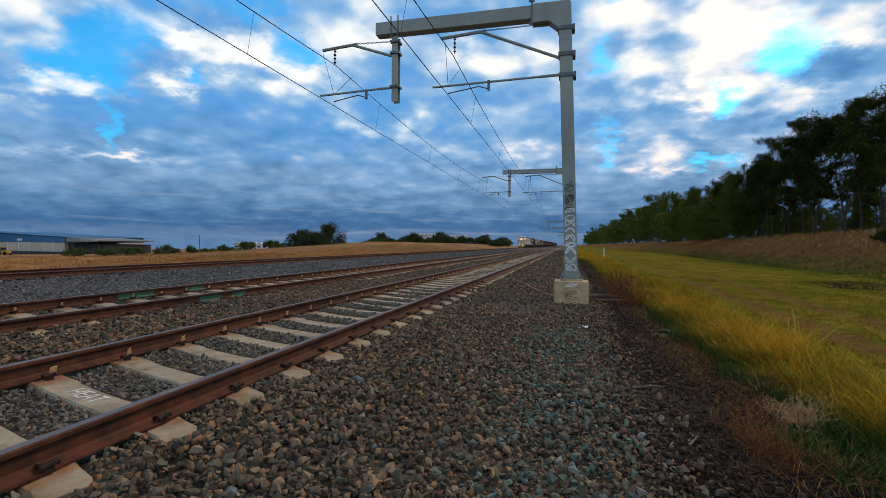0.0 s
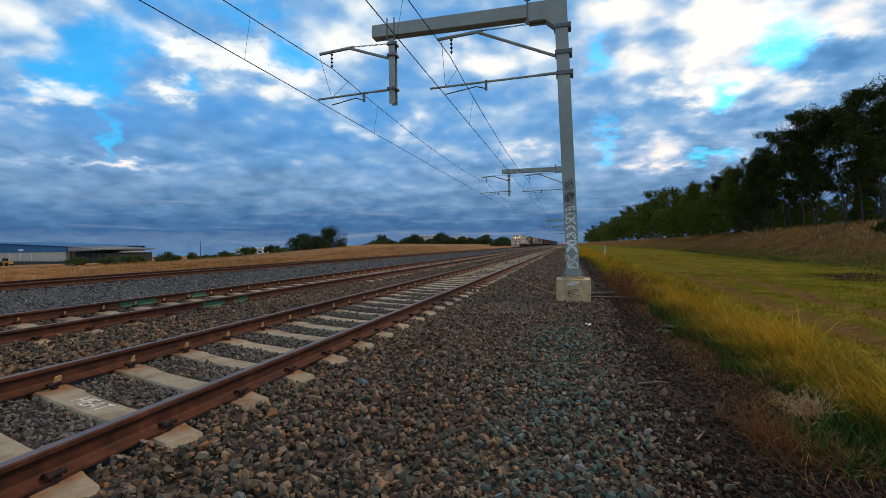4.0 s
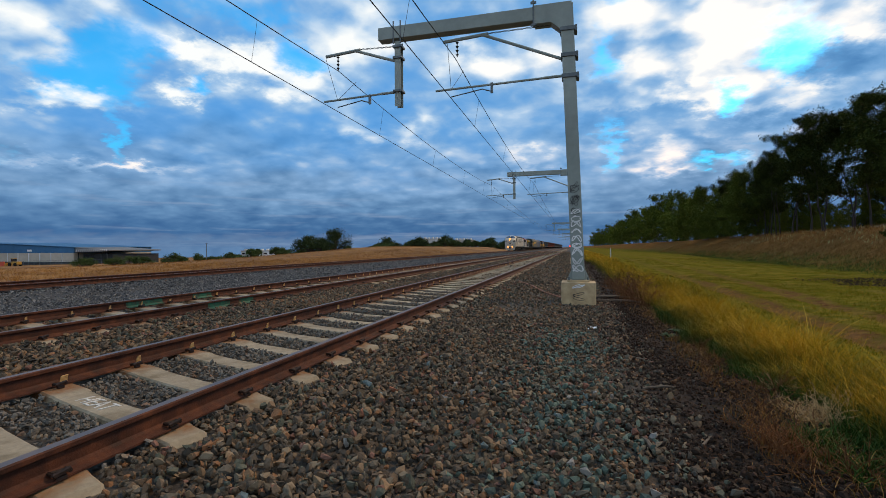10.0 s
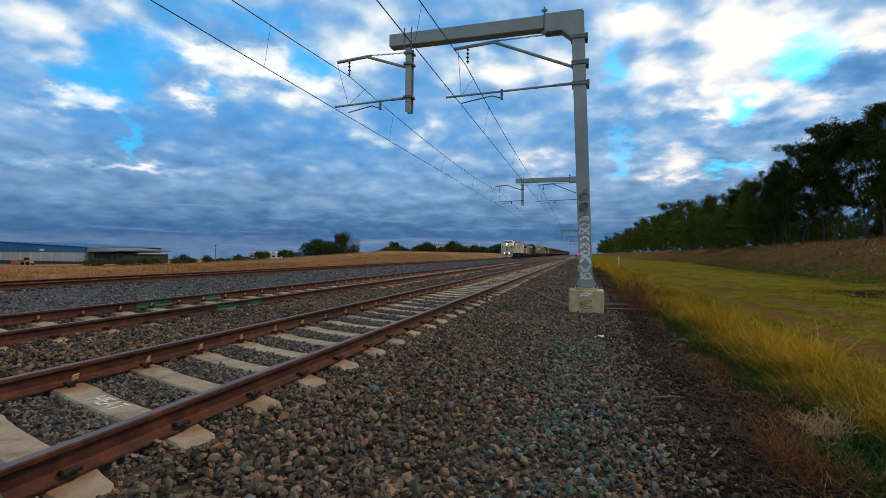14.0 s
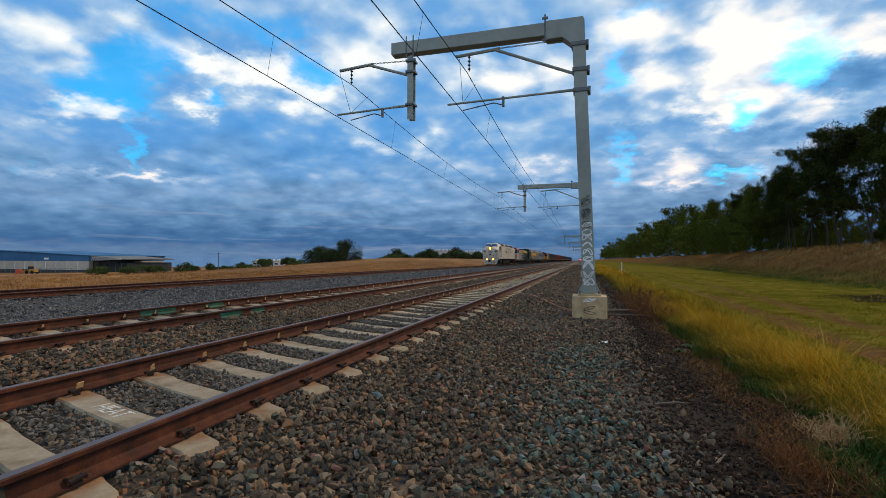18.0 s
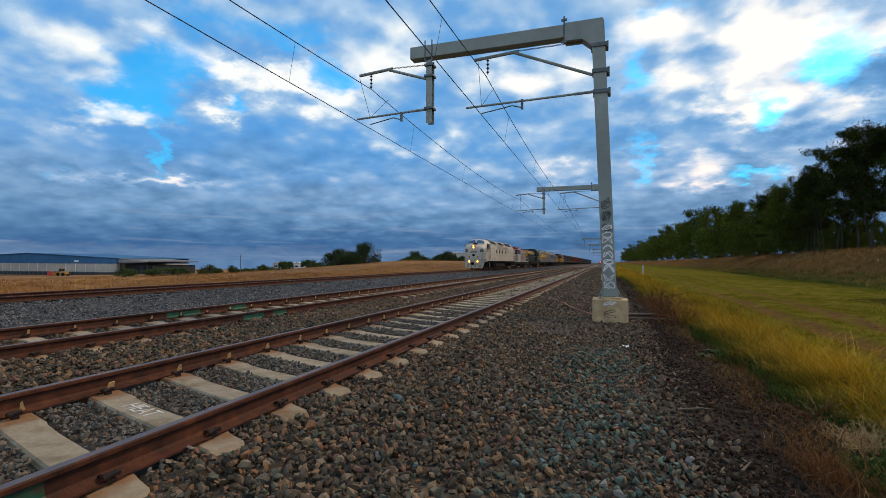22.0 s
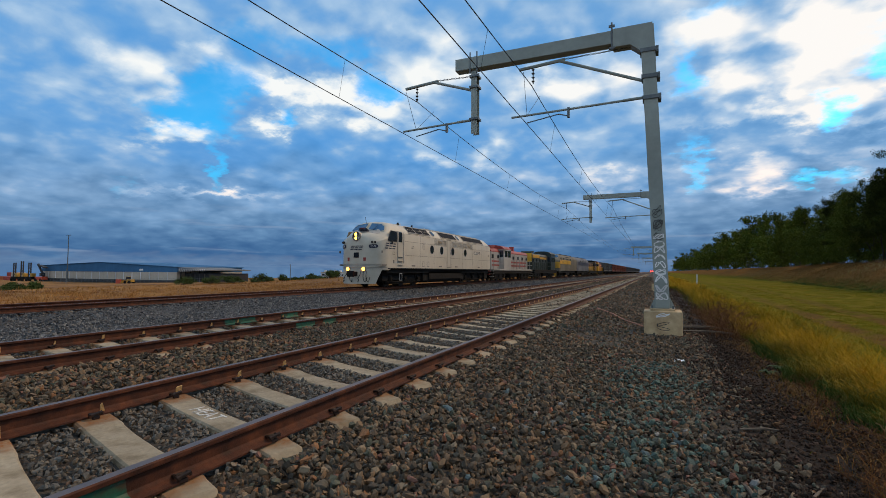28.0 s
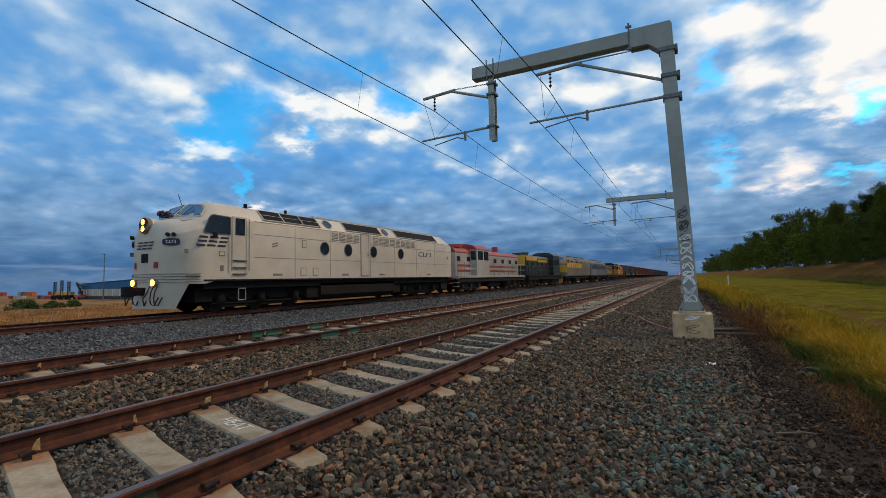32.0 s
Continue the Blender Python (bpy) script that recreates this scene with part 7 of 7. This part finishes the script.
# ---- far side: works yard, bushes, buildings ----
M_BLUESHED = mat("blue_shed_cladding", [(0.045, 0.135, 0.27), (0.065, 0.175, 0.33)], 0.3, 0.9, spec=0.1, coarse=0.2)
M_PALEWALL = mat("pale_shed_wall", [(0.42, 0.37, 0.30), (0.52, 0.46, 0.38)], 0.3, 0.8, coarse=0.2)
M_DARKWALL = mat("dark_shed_wall", [(0.02, 0.024, 0.03), (0.04, 0.045, 0.05)], 0.3, 0.8)
M_STEEL = mat("white_steelwork", [(0.60, 0.61, 0.62), (0.72, 0.72, 0.71)], 0.5, 0.6)
M_DIGGER = mat("yellow_machine_paint", [(0.40, 0.22, 0.03), (0.52, 0.30, 0.05)], 1, 0.6)
M_BARRIER = mat("orange_barrier", [(0.55, 0.07, 0.03), (0.65, 0.10, 0.04)], 1, 0.6)


def warehouse():
    """A long low-pitched shed seen across the field, with an open canopy at its near end."""
    t = thing("warehouse", "long warehouse with blue upper cladding and pale lower wall", "building", at=(-270, 160, -5.9))
    W, D, H = 96.0, 40.0, 9.0
    part("lower_wall", prism([(-48, 0), (48, 0), (48, 5.9), (-48, 5.9)], "y", 0, D), M_PALEWALL, t, "pale panelled lower wall")
    part("upper_wall", prism([(-48.1, 5.9), (48.1, 5.9), (48.1, 8.3), (-3, 10.8), (-48.1, 9.1)], "y", -0.15, D), M_BLUESHED, t, "dark blue upper cladding")
    part("roof", prism([(-48.6, 9.1), (-3, 10.85), (48.6, 8.3), (48.6, 8.55), (-3, 11.1), (-48.6, 9.35)], "y", -0.6, D + 0.6), M_BLUESHED, t)
    for k in range(17):
        part("wall_panel", box(5.2, 0.08, 4.0, (-45.2 + 5.65 * k, -0.06, 3.8)), M_PALEWALL, t)
        part("column", box(0.3, 0.2, 5.8, (-48 + 5.65 * k, -0.12, 2.9)), M_STEEL, t)
    part("plinth_wall", box(96.2, 0.3, 1.9, (0, -0.25, 0.95)), M_DARKWALL, t, "dark base wall")
    part("sign", box(2.4, 0.1, 0.9, (26, -0.3, 7.0)), M_STEEL, t, "small pale sign")
    t.scale = (1.19, 1.0, 1.0)
    c = thing("canopy_shed", "dark open shed with a pale trussed canopy roof", "building", at=(-211, 161, -5.2))
    part("wall", box(26, 24, 4.6, (13.5, 14, 2.3)), M_DARKWALL, c, "dark shed wall")
    part("roof", prism([(-1.5, 7.6), (29, 6.4), (29, 6.0), (-1.5, 5.4)], "y", -1.0, 26), mat("canopy_roof_sheet", [(0.14, 0.15, 0.16), (0.2, 0.21, 0.22)], 0.5, 0.8, spec=0.1), c, "pale low canopy roof")
    for k in range(15):
        part("roof_truss", box(0.35, 0.2, 1.9 - 0.08 * k, (0 + 1.95 * k, -1.2, 6.2), (0, 40, 0)), M_STEEL, c)
    c.scale = (0.62, 1.0, 1.0)
    for k in range(6):
        part("post", box(0.4, 0.4, 5.6, (0.5 + 5.2 * k, -0.6, 2.8)), M_DARKWALL, c)


warehouse()


def wheel_loader():
    t = thing("wheel_loader", "yellow wheel loader parked in the yard", "loader", at=(-216, 139, -5.1))
    part("engine_body", box(4.2, 2.2, 1.6, (1.2, 0, 1.7), bevel=0.15), M_DIGGER, t)
    part("cab", box(1.7, 1.8, 1.9, (-0.9, 0, 3.1), bevel=0.1), M_GLASS, t, "dark glazed cab")
    part("cab_roof", box(1.9, 2.0, 0.2, (-0.9, 0, 4.1)), M_DIGGER, t)
    part("arm", rod((-1.8, 0, 2.2), (-4.6, 0, 1.0), 0.3), M_DIGGER, t)
    part("bucket", prism([(-6.0, 0.3), (-4.6, 0.3), (-4.3, 1.9), (-5.0, 1.7)], "y", -1.6, 1.6), M_DIGGER, t)
    for x in (-2.0, 2.0):
        for s in (-1, 1):
            part("wheel", rod((x, s * 1.0, 0.9), (x, s * 1.6, 0.9), 0.9, seg=20), M_UNDER, t)
    t.scale = (0.75, 0.75, 0.75)
    b = thing("barrier", "orange plastic barrier on the yard ground", "barrier", at=(-222, 138, -5.25))
    part("panel", box(3.4, 0.5, 2.0, (0, 0, 1.0), bevel=0.1), M_BARRIER, b)
    part("base", box(3.6, 0.9, 0.3, (0, 0, 0.15)), M_BARRIER, b)


wheel_loader()


def pole(x, y, h, label, lamp=False, r=0.14):
    t = thing("light_pole" if lamp else "pole", label, "pole", "", (x, y, float(ground_z(x, y))))
    part("shaft", rod((0, 0, -0.3), (0, 0, h), r, seg=8, r2=r * 0.6), M_GALV, t)
    if lamp:
        part("lamp_head", box(3.6, 0.5, 0.3, (0, 0, h)), M_GALV, t)
    else:
        part("cross_arm", box(0.9, 0.12, 0.12, (0, 0, h * 0.96)), M_GALV, t)


pole(-115.9, 130, 6.2, "thin grey pole standing in the dry field")
pole(-299, 158, 26, "tall yard light pole with a flat lamp head", True, 0.3)
pole(-243, 128, 7.0, "dark pole by the yard fence")

# yard fence
f = thing("yard_fence", "low dark wire fence along the yard", "fence", at=(0, 0, 0))
for k in range(46):
    x = -300 + 3.0 * k
    part("post", rod((x, 146, float(ground_z(x, 146)) - 0.2), (x, 146, float(ground_z(x, 146)) + 2.0), 0.06, seg=5), M_GALV, f)
for dz in (0.6, 1.2, 1.9):
    part("rail", tube([Vector((x, 146, float(ground_z(x, 146)) + dz)) for x in np.linspace(-300, -165, 20)], 0.03, 4), M_GALV, f)


def lift_truck(x, y, s, label):
    t = thing("container_stacker", label, "container handler", "", (x, y, float(ground_z(x, y))))
    part("chassis", box(6, 3, 1.6, (0, 0, 1.8), bevel=0.2), M_UNDER, t)
    for k in (-1.1, 1.1):
        part("mast_rail", box(0.5, 0.5, 15 * s, (-2 + k, 0, 7.5 * s)), M_DARKWALL, t)
    for k in range(6):
        part("mast_rung", box(2.4, 0.3, 0.3, (-2, 0, 2.2 + 2.3 * k * s)), M_DARKWALL, t)
    part("cab", box(2, 2, 2, (1.5, 0, 3.6), bevel=0.1), M_DIGGER, t)
    for dx in (-2, 2):
        part("wheel", rod((dx, -1.2, 0.9), (dx, -1.8, 0.9), 0.9, seg=14), M_UNDER, t)


for k in range(3):
    lift_truck(-336 - 8 * k + 4, 157, 0.72 + 0.06 * (k == 1), "dark tall-masted container lift truck in the yard")
t = thing("container_stacker", "dark reach stacker with a raised boom in the yard", "container handler", "", (-322, 157, -5.95))
part("chassis", box(7, 3, 1.8, (0, 0, 1.9), bevel=0.2), M_BARRIER, t)
part("boom", rod((2.5, 0, 3.0), (-3.5, 0, 10.0), 0.6), M_DARKWALL, t)
part("spreader", box(7, 2, 0.7, (1.0, 0, 8.6), (0, 12, 0)), M_DARKWALL, t)
part("cab", box(2, 2, 2, (1, 0, 4.0), bevel=0.1), M_GLASS, t)
for dx in (-2.4, 2.4):
    part("wheel", rod((dx, -1.2, 0.9), (dx, -1.8, 0.9), 0.9, seg=14), M_UNDER, t)
M_CONT = [mat("container_red", [(0.35, 0.05, 0.03), (0.42, 0.07, 0.04)], 0.5, 0.6), mat("container_orange", [(0.5, 0.13, 0.04), (0.55, 0.16, 0.06)], 0.5, 0.6), M_BLUESHED, M_PALEWALL]
for k in range(14):
    c = thing("shipping_container", ("red", "orange", "dark blue", "pale grey")[k % 4] + " shipping container stacked in the yard", "container", "stacked containers", (-372 - 14 * (k % 7), 165 + 4 * (k % 3), -6.3 + 2.6 * (k // 7)))
    part("box", box(12.2, 2.4, 2.6, (0, 0, 1.3), bevel=0.05), M_CONT[k % 4], c)
    for j in range(8):
        part("rib", box(0.3, 0.08, 2.3, (-5.2 + 1.5 * j, -1.24, 1.3)), M_CONT[k % 4], c)


def bush(x, y, w, h, seed, label, name="bush", per=170, leaf=0.30, trunk=True, material=None):
    """Stems that spread from the ground under an uneven crown."""
    rnd = random.Random(seed)
    gg = np.random.default_rng(seed)
    t = thing(name, label, "bush" if name == "bush" else "tree", "bushes of the far field", (x, y, float(ground_z(x, y))))
    bm = bmesh.new()
    tips, rad = [], []
    for k in range(15):
        az, el = rnd.uniform(0, 6.28), rnd.uniform(0.25, 1.45)
        d = Vector((math.cos(az) * math.cos(el) * w * 0.5, math.sin(az) * math.cos(el) * w * 0.5, math.sin(el) * h * 0.75))
        rod((0, 0, -0.2), d * 0.5, 0.03 * h, bm, 5, 0.02 * h)
        rod(d * 0.5, d, 0.02 * h, bm, 4, 0.006 * h)
        tips += [tuple(d), tuple(d * 0.72 + Vector((rnd.uniform(-0.12, 0.12) * w, rnd.uniform(-0.12, 0.12) * w, 0)))]
        rad += [h * rnd.uniform(0.22, 0.36), h * rnd.uniform(0.20, 0.32)]
    part("trunk", bm, M_BARK, t)
    part("crown", leaf_cloud(tips, rad, per, leaf, material or M_SHRUB, gg, 0.0), None, t, "dense uneven green foliage")
    return t


bush(-77.5, 130, 11, 5.5, 201, "broad green tree-like bush standing in the dry field", per=380, leaf=0.32, material=M_FAR)
bush(-69.5, 131, 8.0, 7.3, 202, "taller dark green tree beside the broad bush", "field_tree", per=380, leaf=0.32, material=M_FAR)
bush(-72.5, 127, 6.0, 4.0, 203, "low dark bush under the field tree", per=260, leaf=0.32, material=M_FAR)
for k, (x, y, w, h) in enumerate(((-148, 130, 12, 3.4), (-138, 126, 8, 3.0), (-131, 132, 8, 3.8), (-156, 122, 5, 3.0), (-128, 140, 4, 3.4), (-112, 136, 3.5, 3.0), (-104, 140, 6, 3.4), (-96, 142, 4, 3.2), (-99, 130, 4, 3.2), (-91, 132, 5, 3.0)  )):
    bush(x, y, w, h, 210 + k, "low olive-green bush in the dry field", per=90, leaf=0.34)
for k, (x, y, w, h) in enumerate(((-122, 49, 5.0, 2.8), (-108, 48, 3.4, 1.9), (-103, 46.5, 3, 1.6), (-84, 40, 2.2, 1.5), (-88, 36, 2.0, 1.2), (-140, 118, 6, 3.6), (-146, 112, 5, 3.0))):
    bush(x, y, w, h, 260 + k, "leafy green bush in the dry field", per=110, leaf=0.26)
for k, (x, y, w, h) in enumerate(((18.6, 24.5, 2.2, 1.1), (20.2, 26.5, 2.6, 1.4), (17.4, 21.5, 1.8, 0.8), (19.4, 31, 2.2, 1.0), (21.0, 23, 2.4, 1.5), (20.6, 38, 1.8, 0.9), (18.2, 28, 1.2, 0.6))):
    bush(x, y, w, h, 290 + k, "low dark green shrub among the dry grass of the bank", per=90, leaf=0.12, material=M_DIMMED)
scrub_rnd = random.Random(12)
scrub = [bush(-98, 150, 4.5, 2.6, 230, "small olive-green shrub on the rise of the field", per=80, leaf=0.34), bush(-106, 155, 5, 2.0, 231, "small brown-green shrub on the rise of the field", per=80, leaf=0.3)]
for k in range(34):
    x, y = scrub_rnd.uniform(-175, -52), scrub_rnd.uniform(140, 200)
    o = copy_thing(scrub_rnd.choice(scrub), pose(x, y, float(ground_z(x, y)) - 0.1, 0, 0, scrub_rnd.uniform(0, 360)))
    s = scrub_rnd.uniform(0.5, 1.2)
    o.scale = (s * scrub_rnd.uniform(0.9, 1.5), s, s)
far_rnd = random.Random(4)
base_trees = [bush(-85, 210, 9, 7, 240, "dark distant tree at the edge of the field", "field_tree", 110, 0.62, material=M_FAR), bush(-70, 215, 7, 5.5, 241, "dark distant tree at the edge of the field", "field_tree", 110, 0.60, material=M_FAR)]
for k in range(110):
    x = -150 + 2.3 * (k % 58) + far_rnd.uniform(-3, 3)
    y = 225 + far_rnd.uniform(-20, 60)
    if x > -30:
        continue
    o = copy_thing(far_rnd.choice(base_trees), pose(x, y, float(ground_z(x, y)) - 0.2, 0, 0, far_rnd.uniform(0, 360)))
    s = far_rnd.uniform(0.35, 0.85)
    o.scale = (s * far_rnd.uniform(0.8, 1.35), s * far_rnd.uniform(0.8, 1.35), s * far_rnd.uniform(0.8, 1.15))

# pale buildings behind the trees
for x, y, w, h, n in ((-110, 380, 20, 10.4, 6), (-88, 390, 15, 9.4, 5), (-130, 420, 16, 9.0, 4), (-240, 330, 30, 5, 6)):
    b = thing("distant_building", "white flat-roofed industrial building behind the trees", "building", "white buildings beyond the field", (x, y, -2.2 if x > -200 else -5.5))
    part("wall", box(w, 14, h, (0, 0, h / 2)), M_STEEL, b)
    part("roof", box(w + 0.8, 14.8, 0.5, (0, 0, h + 0.2)), M_PALEWALL, b)
    for k in range(n):
        part("roof_unit", box(1.6, 2, 1.4, (-w / 2 + (k + 0.5) * w / n, -4, h + 1.0)), M_STEEL, b)
        part("window", box(w / n * 0.6, 0.2, h * 0.25, (-w / 2 + (k + 0.5) * w / n, -7.05, h * 0.6)), M_GLASS, b)

# red signal lamps at the end of the straight
M_REDLAMP = mat("lit_red_signal", [(0.9, 0.05, 0.03), (1, 0.08, 0.05)], 1, 0.4, emit=((1.0, 0.06, 0.04), 4.0))
s = thing("railway_signal", "low railway signal with three red lamps lit", "signal", "", (-1.35, 300, 0.0))
part("post", rod((0, 0, -0.3), (0, 0, 1.3), 0.1), M_GALV, s)
part("board", box(3.2, 0.15, 1.1, (0, 0, 1.6), bevel=0.03), M_UNDER, s)
for k in (-1.0, 0.0, 1.0):
    part("lamp", rod((k, -0.08, 1.6), (k, -0.14, 1.6), 0.42, seg=16), M_REDLAMP, s, "lit red lamp")

# marker post, sticks and cable on the verge
p = thing("marker_post", "short white marker post in the grass", "post", "", (4.4, 62, float(ground_z(4.4, 62))))
part("shaft", box(0.12, 0.08, 1.25, (0, 0, 0.6), bevel=0.01), M_STEEL, p)
M_WOOD = mat("weathered_wood", [(0.10, 0.075, 0.055), (0.19, 0.15, 0.11)], 14, 0.9, 0.5, 40)
for k, (x, y, L, r, az) in enumerate(((0.86, 4.9, 0.34, 0.012, 20), (0.55, 3.35, 0.3, 0.016, 100), (0.98, 3.6, 0.25, 0.01, 60), (0.95, 13.4, 1.5, 0.035, 8), (1.15, 12.5, 1.1, 0.03, -5), (0.75, 6.2, 0.3, 0.01, 150))):
    z = float(ground_z(x, y)) + r + 0.012
    st = thing("stick", "weathered wooden stick lying on the gravel", "stick", "sticks on the ground", (x, y, z))
    d = Vector((math.cos(radians(az)), math.sin(radians(az)), 0)) * L / 2
    bm = rod(-d, d * 0.3 + Vector((0, 0, r)), r, seg=6, r2=r * 0.9)
    rod(d * 0.3 + Vector((0, 0, r)), d, r * 0.9, bm, 6, r * 0.5)
    part("twig", bm, M_WOOD, st)
M_CABLE = mat("faded_orange_cable", [(0.30, 0.12, 0.07), (0.40, 0.18, 0.11)], 10, 0.7)
c = thing("cable", "faded orange cable lying over the ballast to the mast plinth", "cable", "", (0, 0, 0))
pts = [Vector((x, y, float(ground_z(x, y)) + 0.055)) for x, y in ((-1.7, 15.6), (-1.45, 15.2), (-1.15, 14.6), (-0.95, 13.9), (-0.7, 13.2), (-0.4, 12.7), (-0.2, 12.4))]
part("sheath", tube(pts, 0.016, 6), M_CABLE, c)


# ---- movement ----
NOSE = [(0, 170.4), (1, 164.6), (2, 159.0), (3, 153.9), (4, 149.2), (5, 144.8), (6, 140.6), (8, 132.4), (10, 124.0), (12, 115.1), (14, 105.6), (15, 100.2),
        (16, 94.6), (17, 88.7), (18, 82.8), (19, 76.8), (20, 70.7), (21, 64.8), (22, 58.9), (23, 52.7), (24, 46.4), (25, 40.4), (26, 34.5), (27, 28.6),
        (28, 22.7), (28.5, 19.6), (29, 16.55), (29.5, 13.6), (30, 10.85), (30.35, 8.95), (30.45, 8.92), (32, 8.92)]


def nose_y(t):
    return float(np.interp(t, [a for a, b in NOSE], [b for a, b in NOSE]))


def motions():
    for ob, off in TRAIN:
        walk(ob, [(t, pose(TRACK_3, y + off, 0.30)) for t, y in NOSE])
    ts = [round(0.1 * k, 1) for k in range(305)] + [32.0]
    for w, y, r in KEYED_WHEELS:
        walk(w, [(t, pose(0, y, r, math.degrees((NOSE[0][1] - nose_y(t)) / r), 0, 0)) for t in ts])


motions()
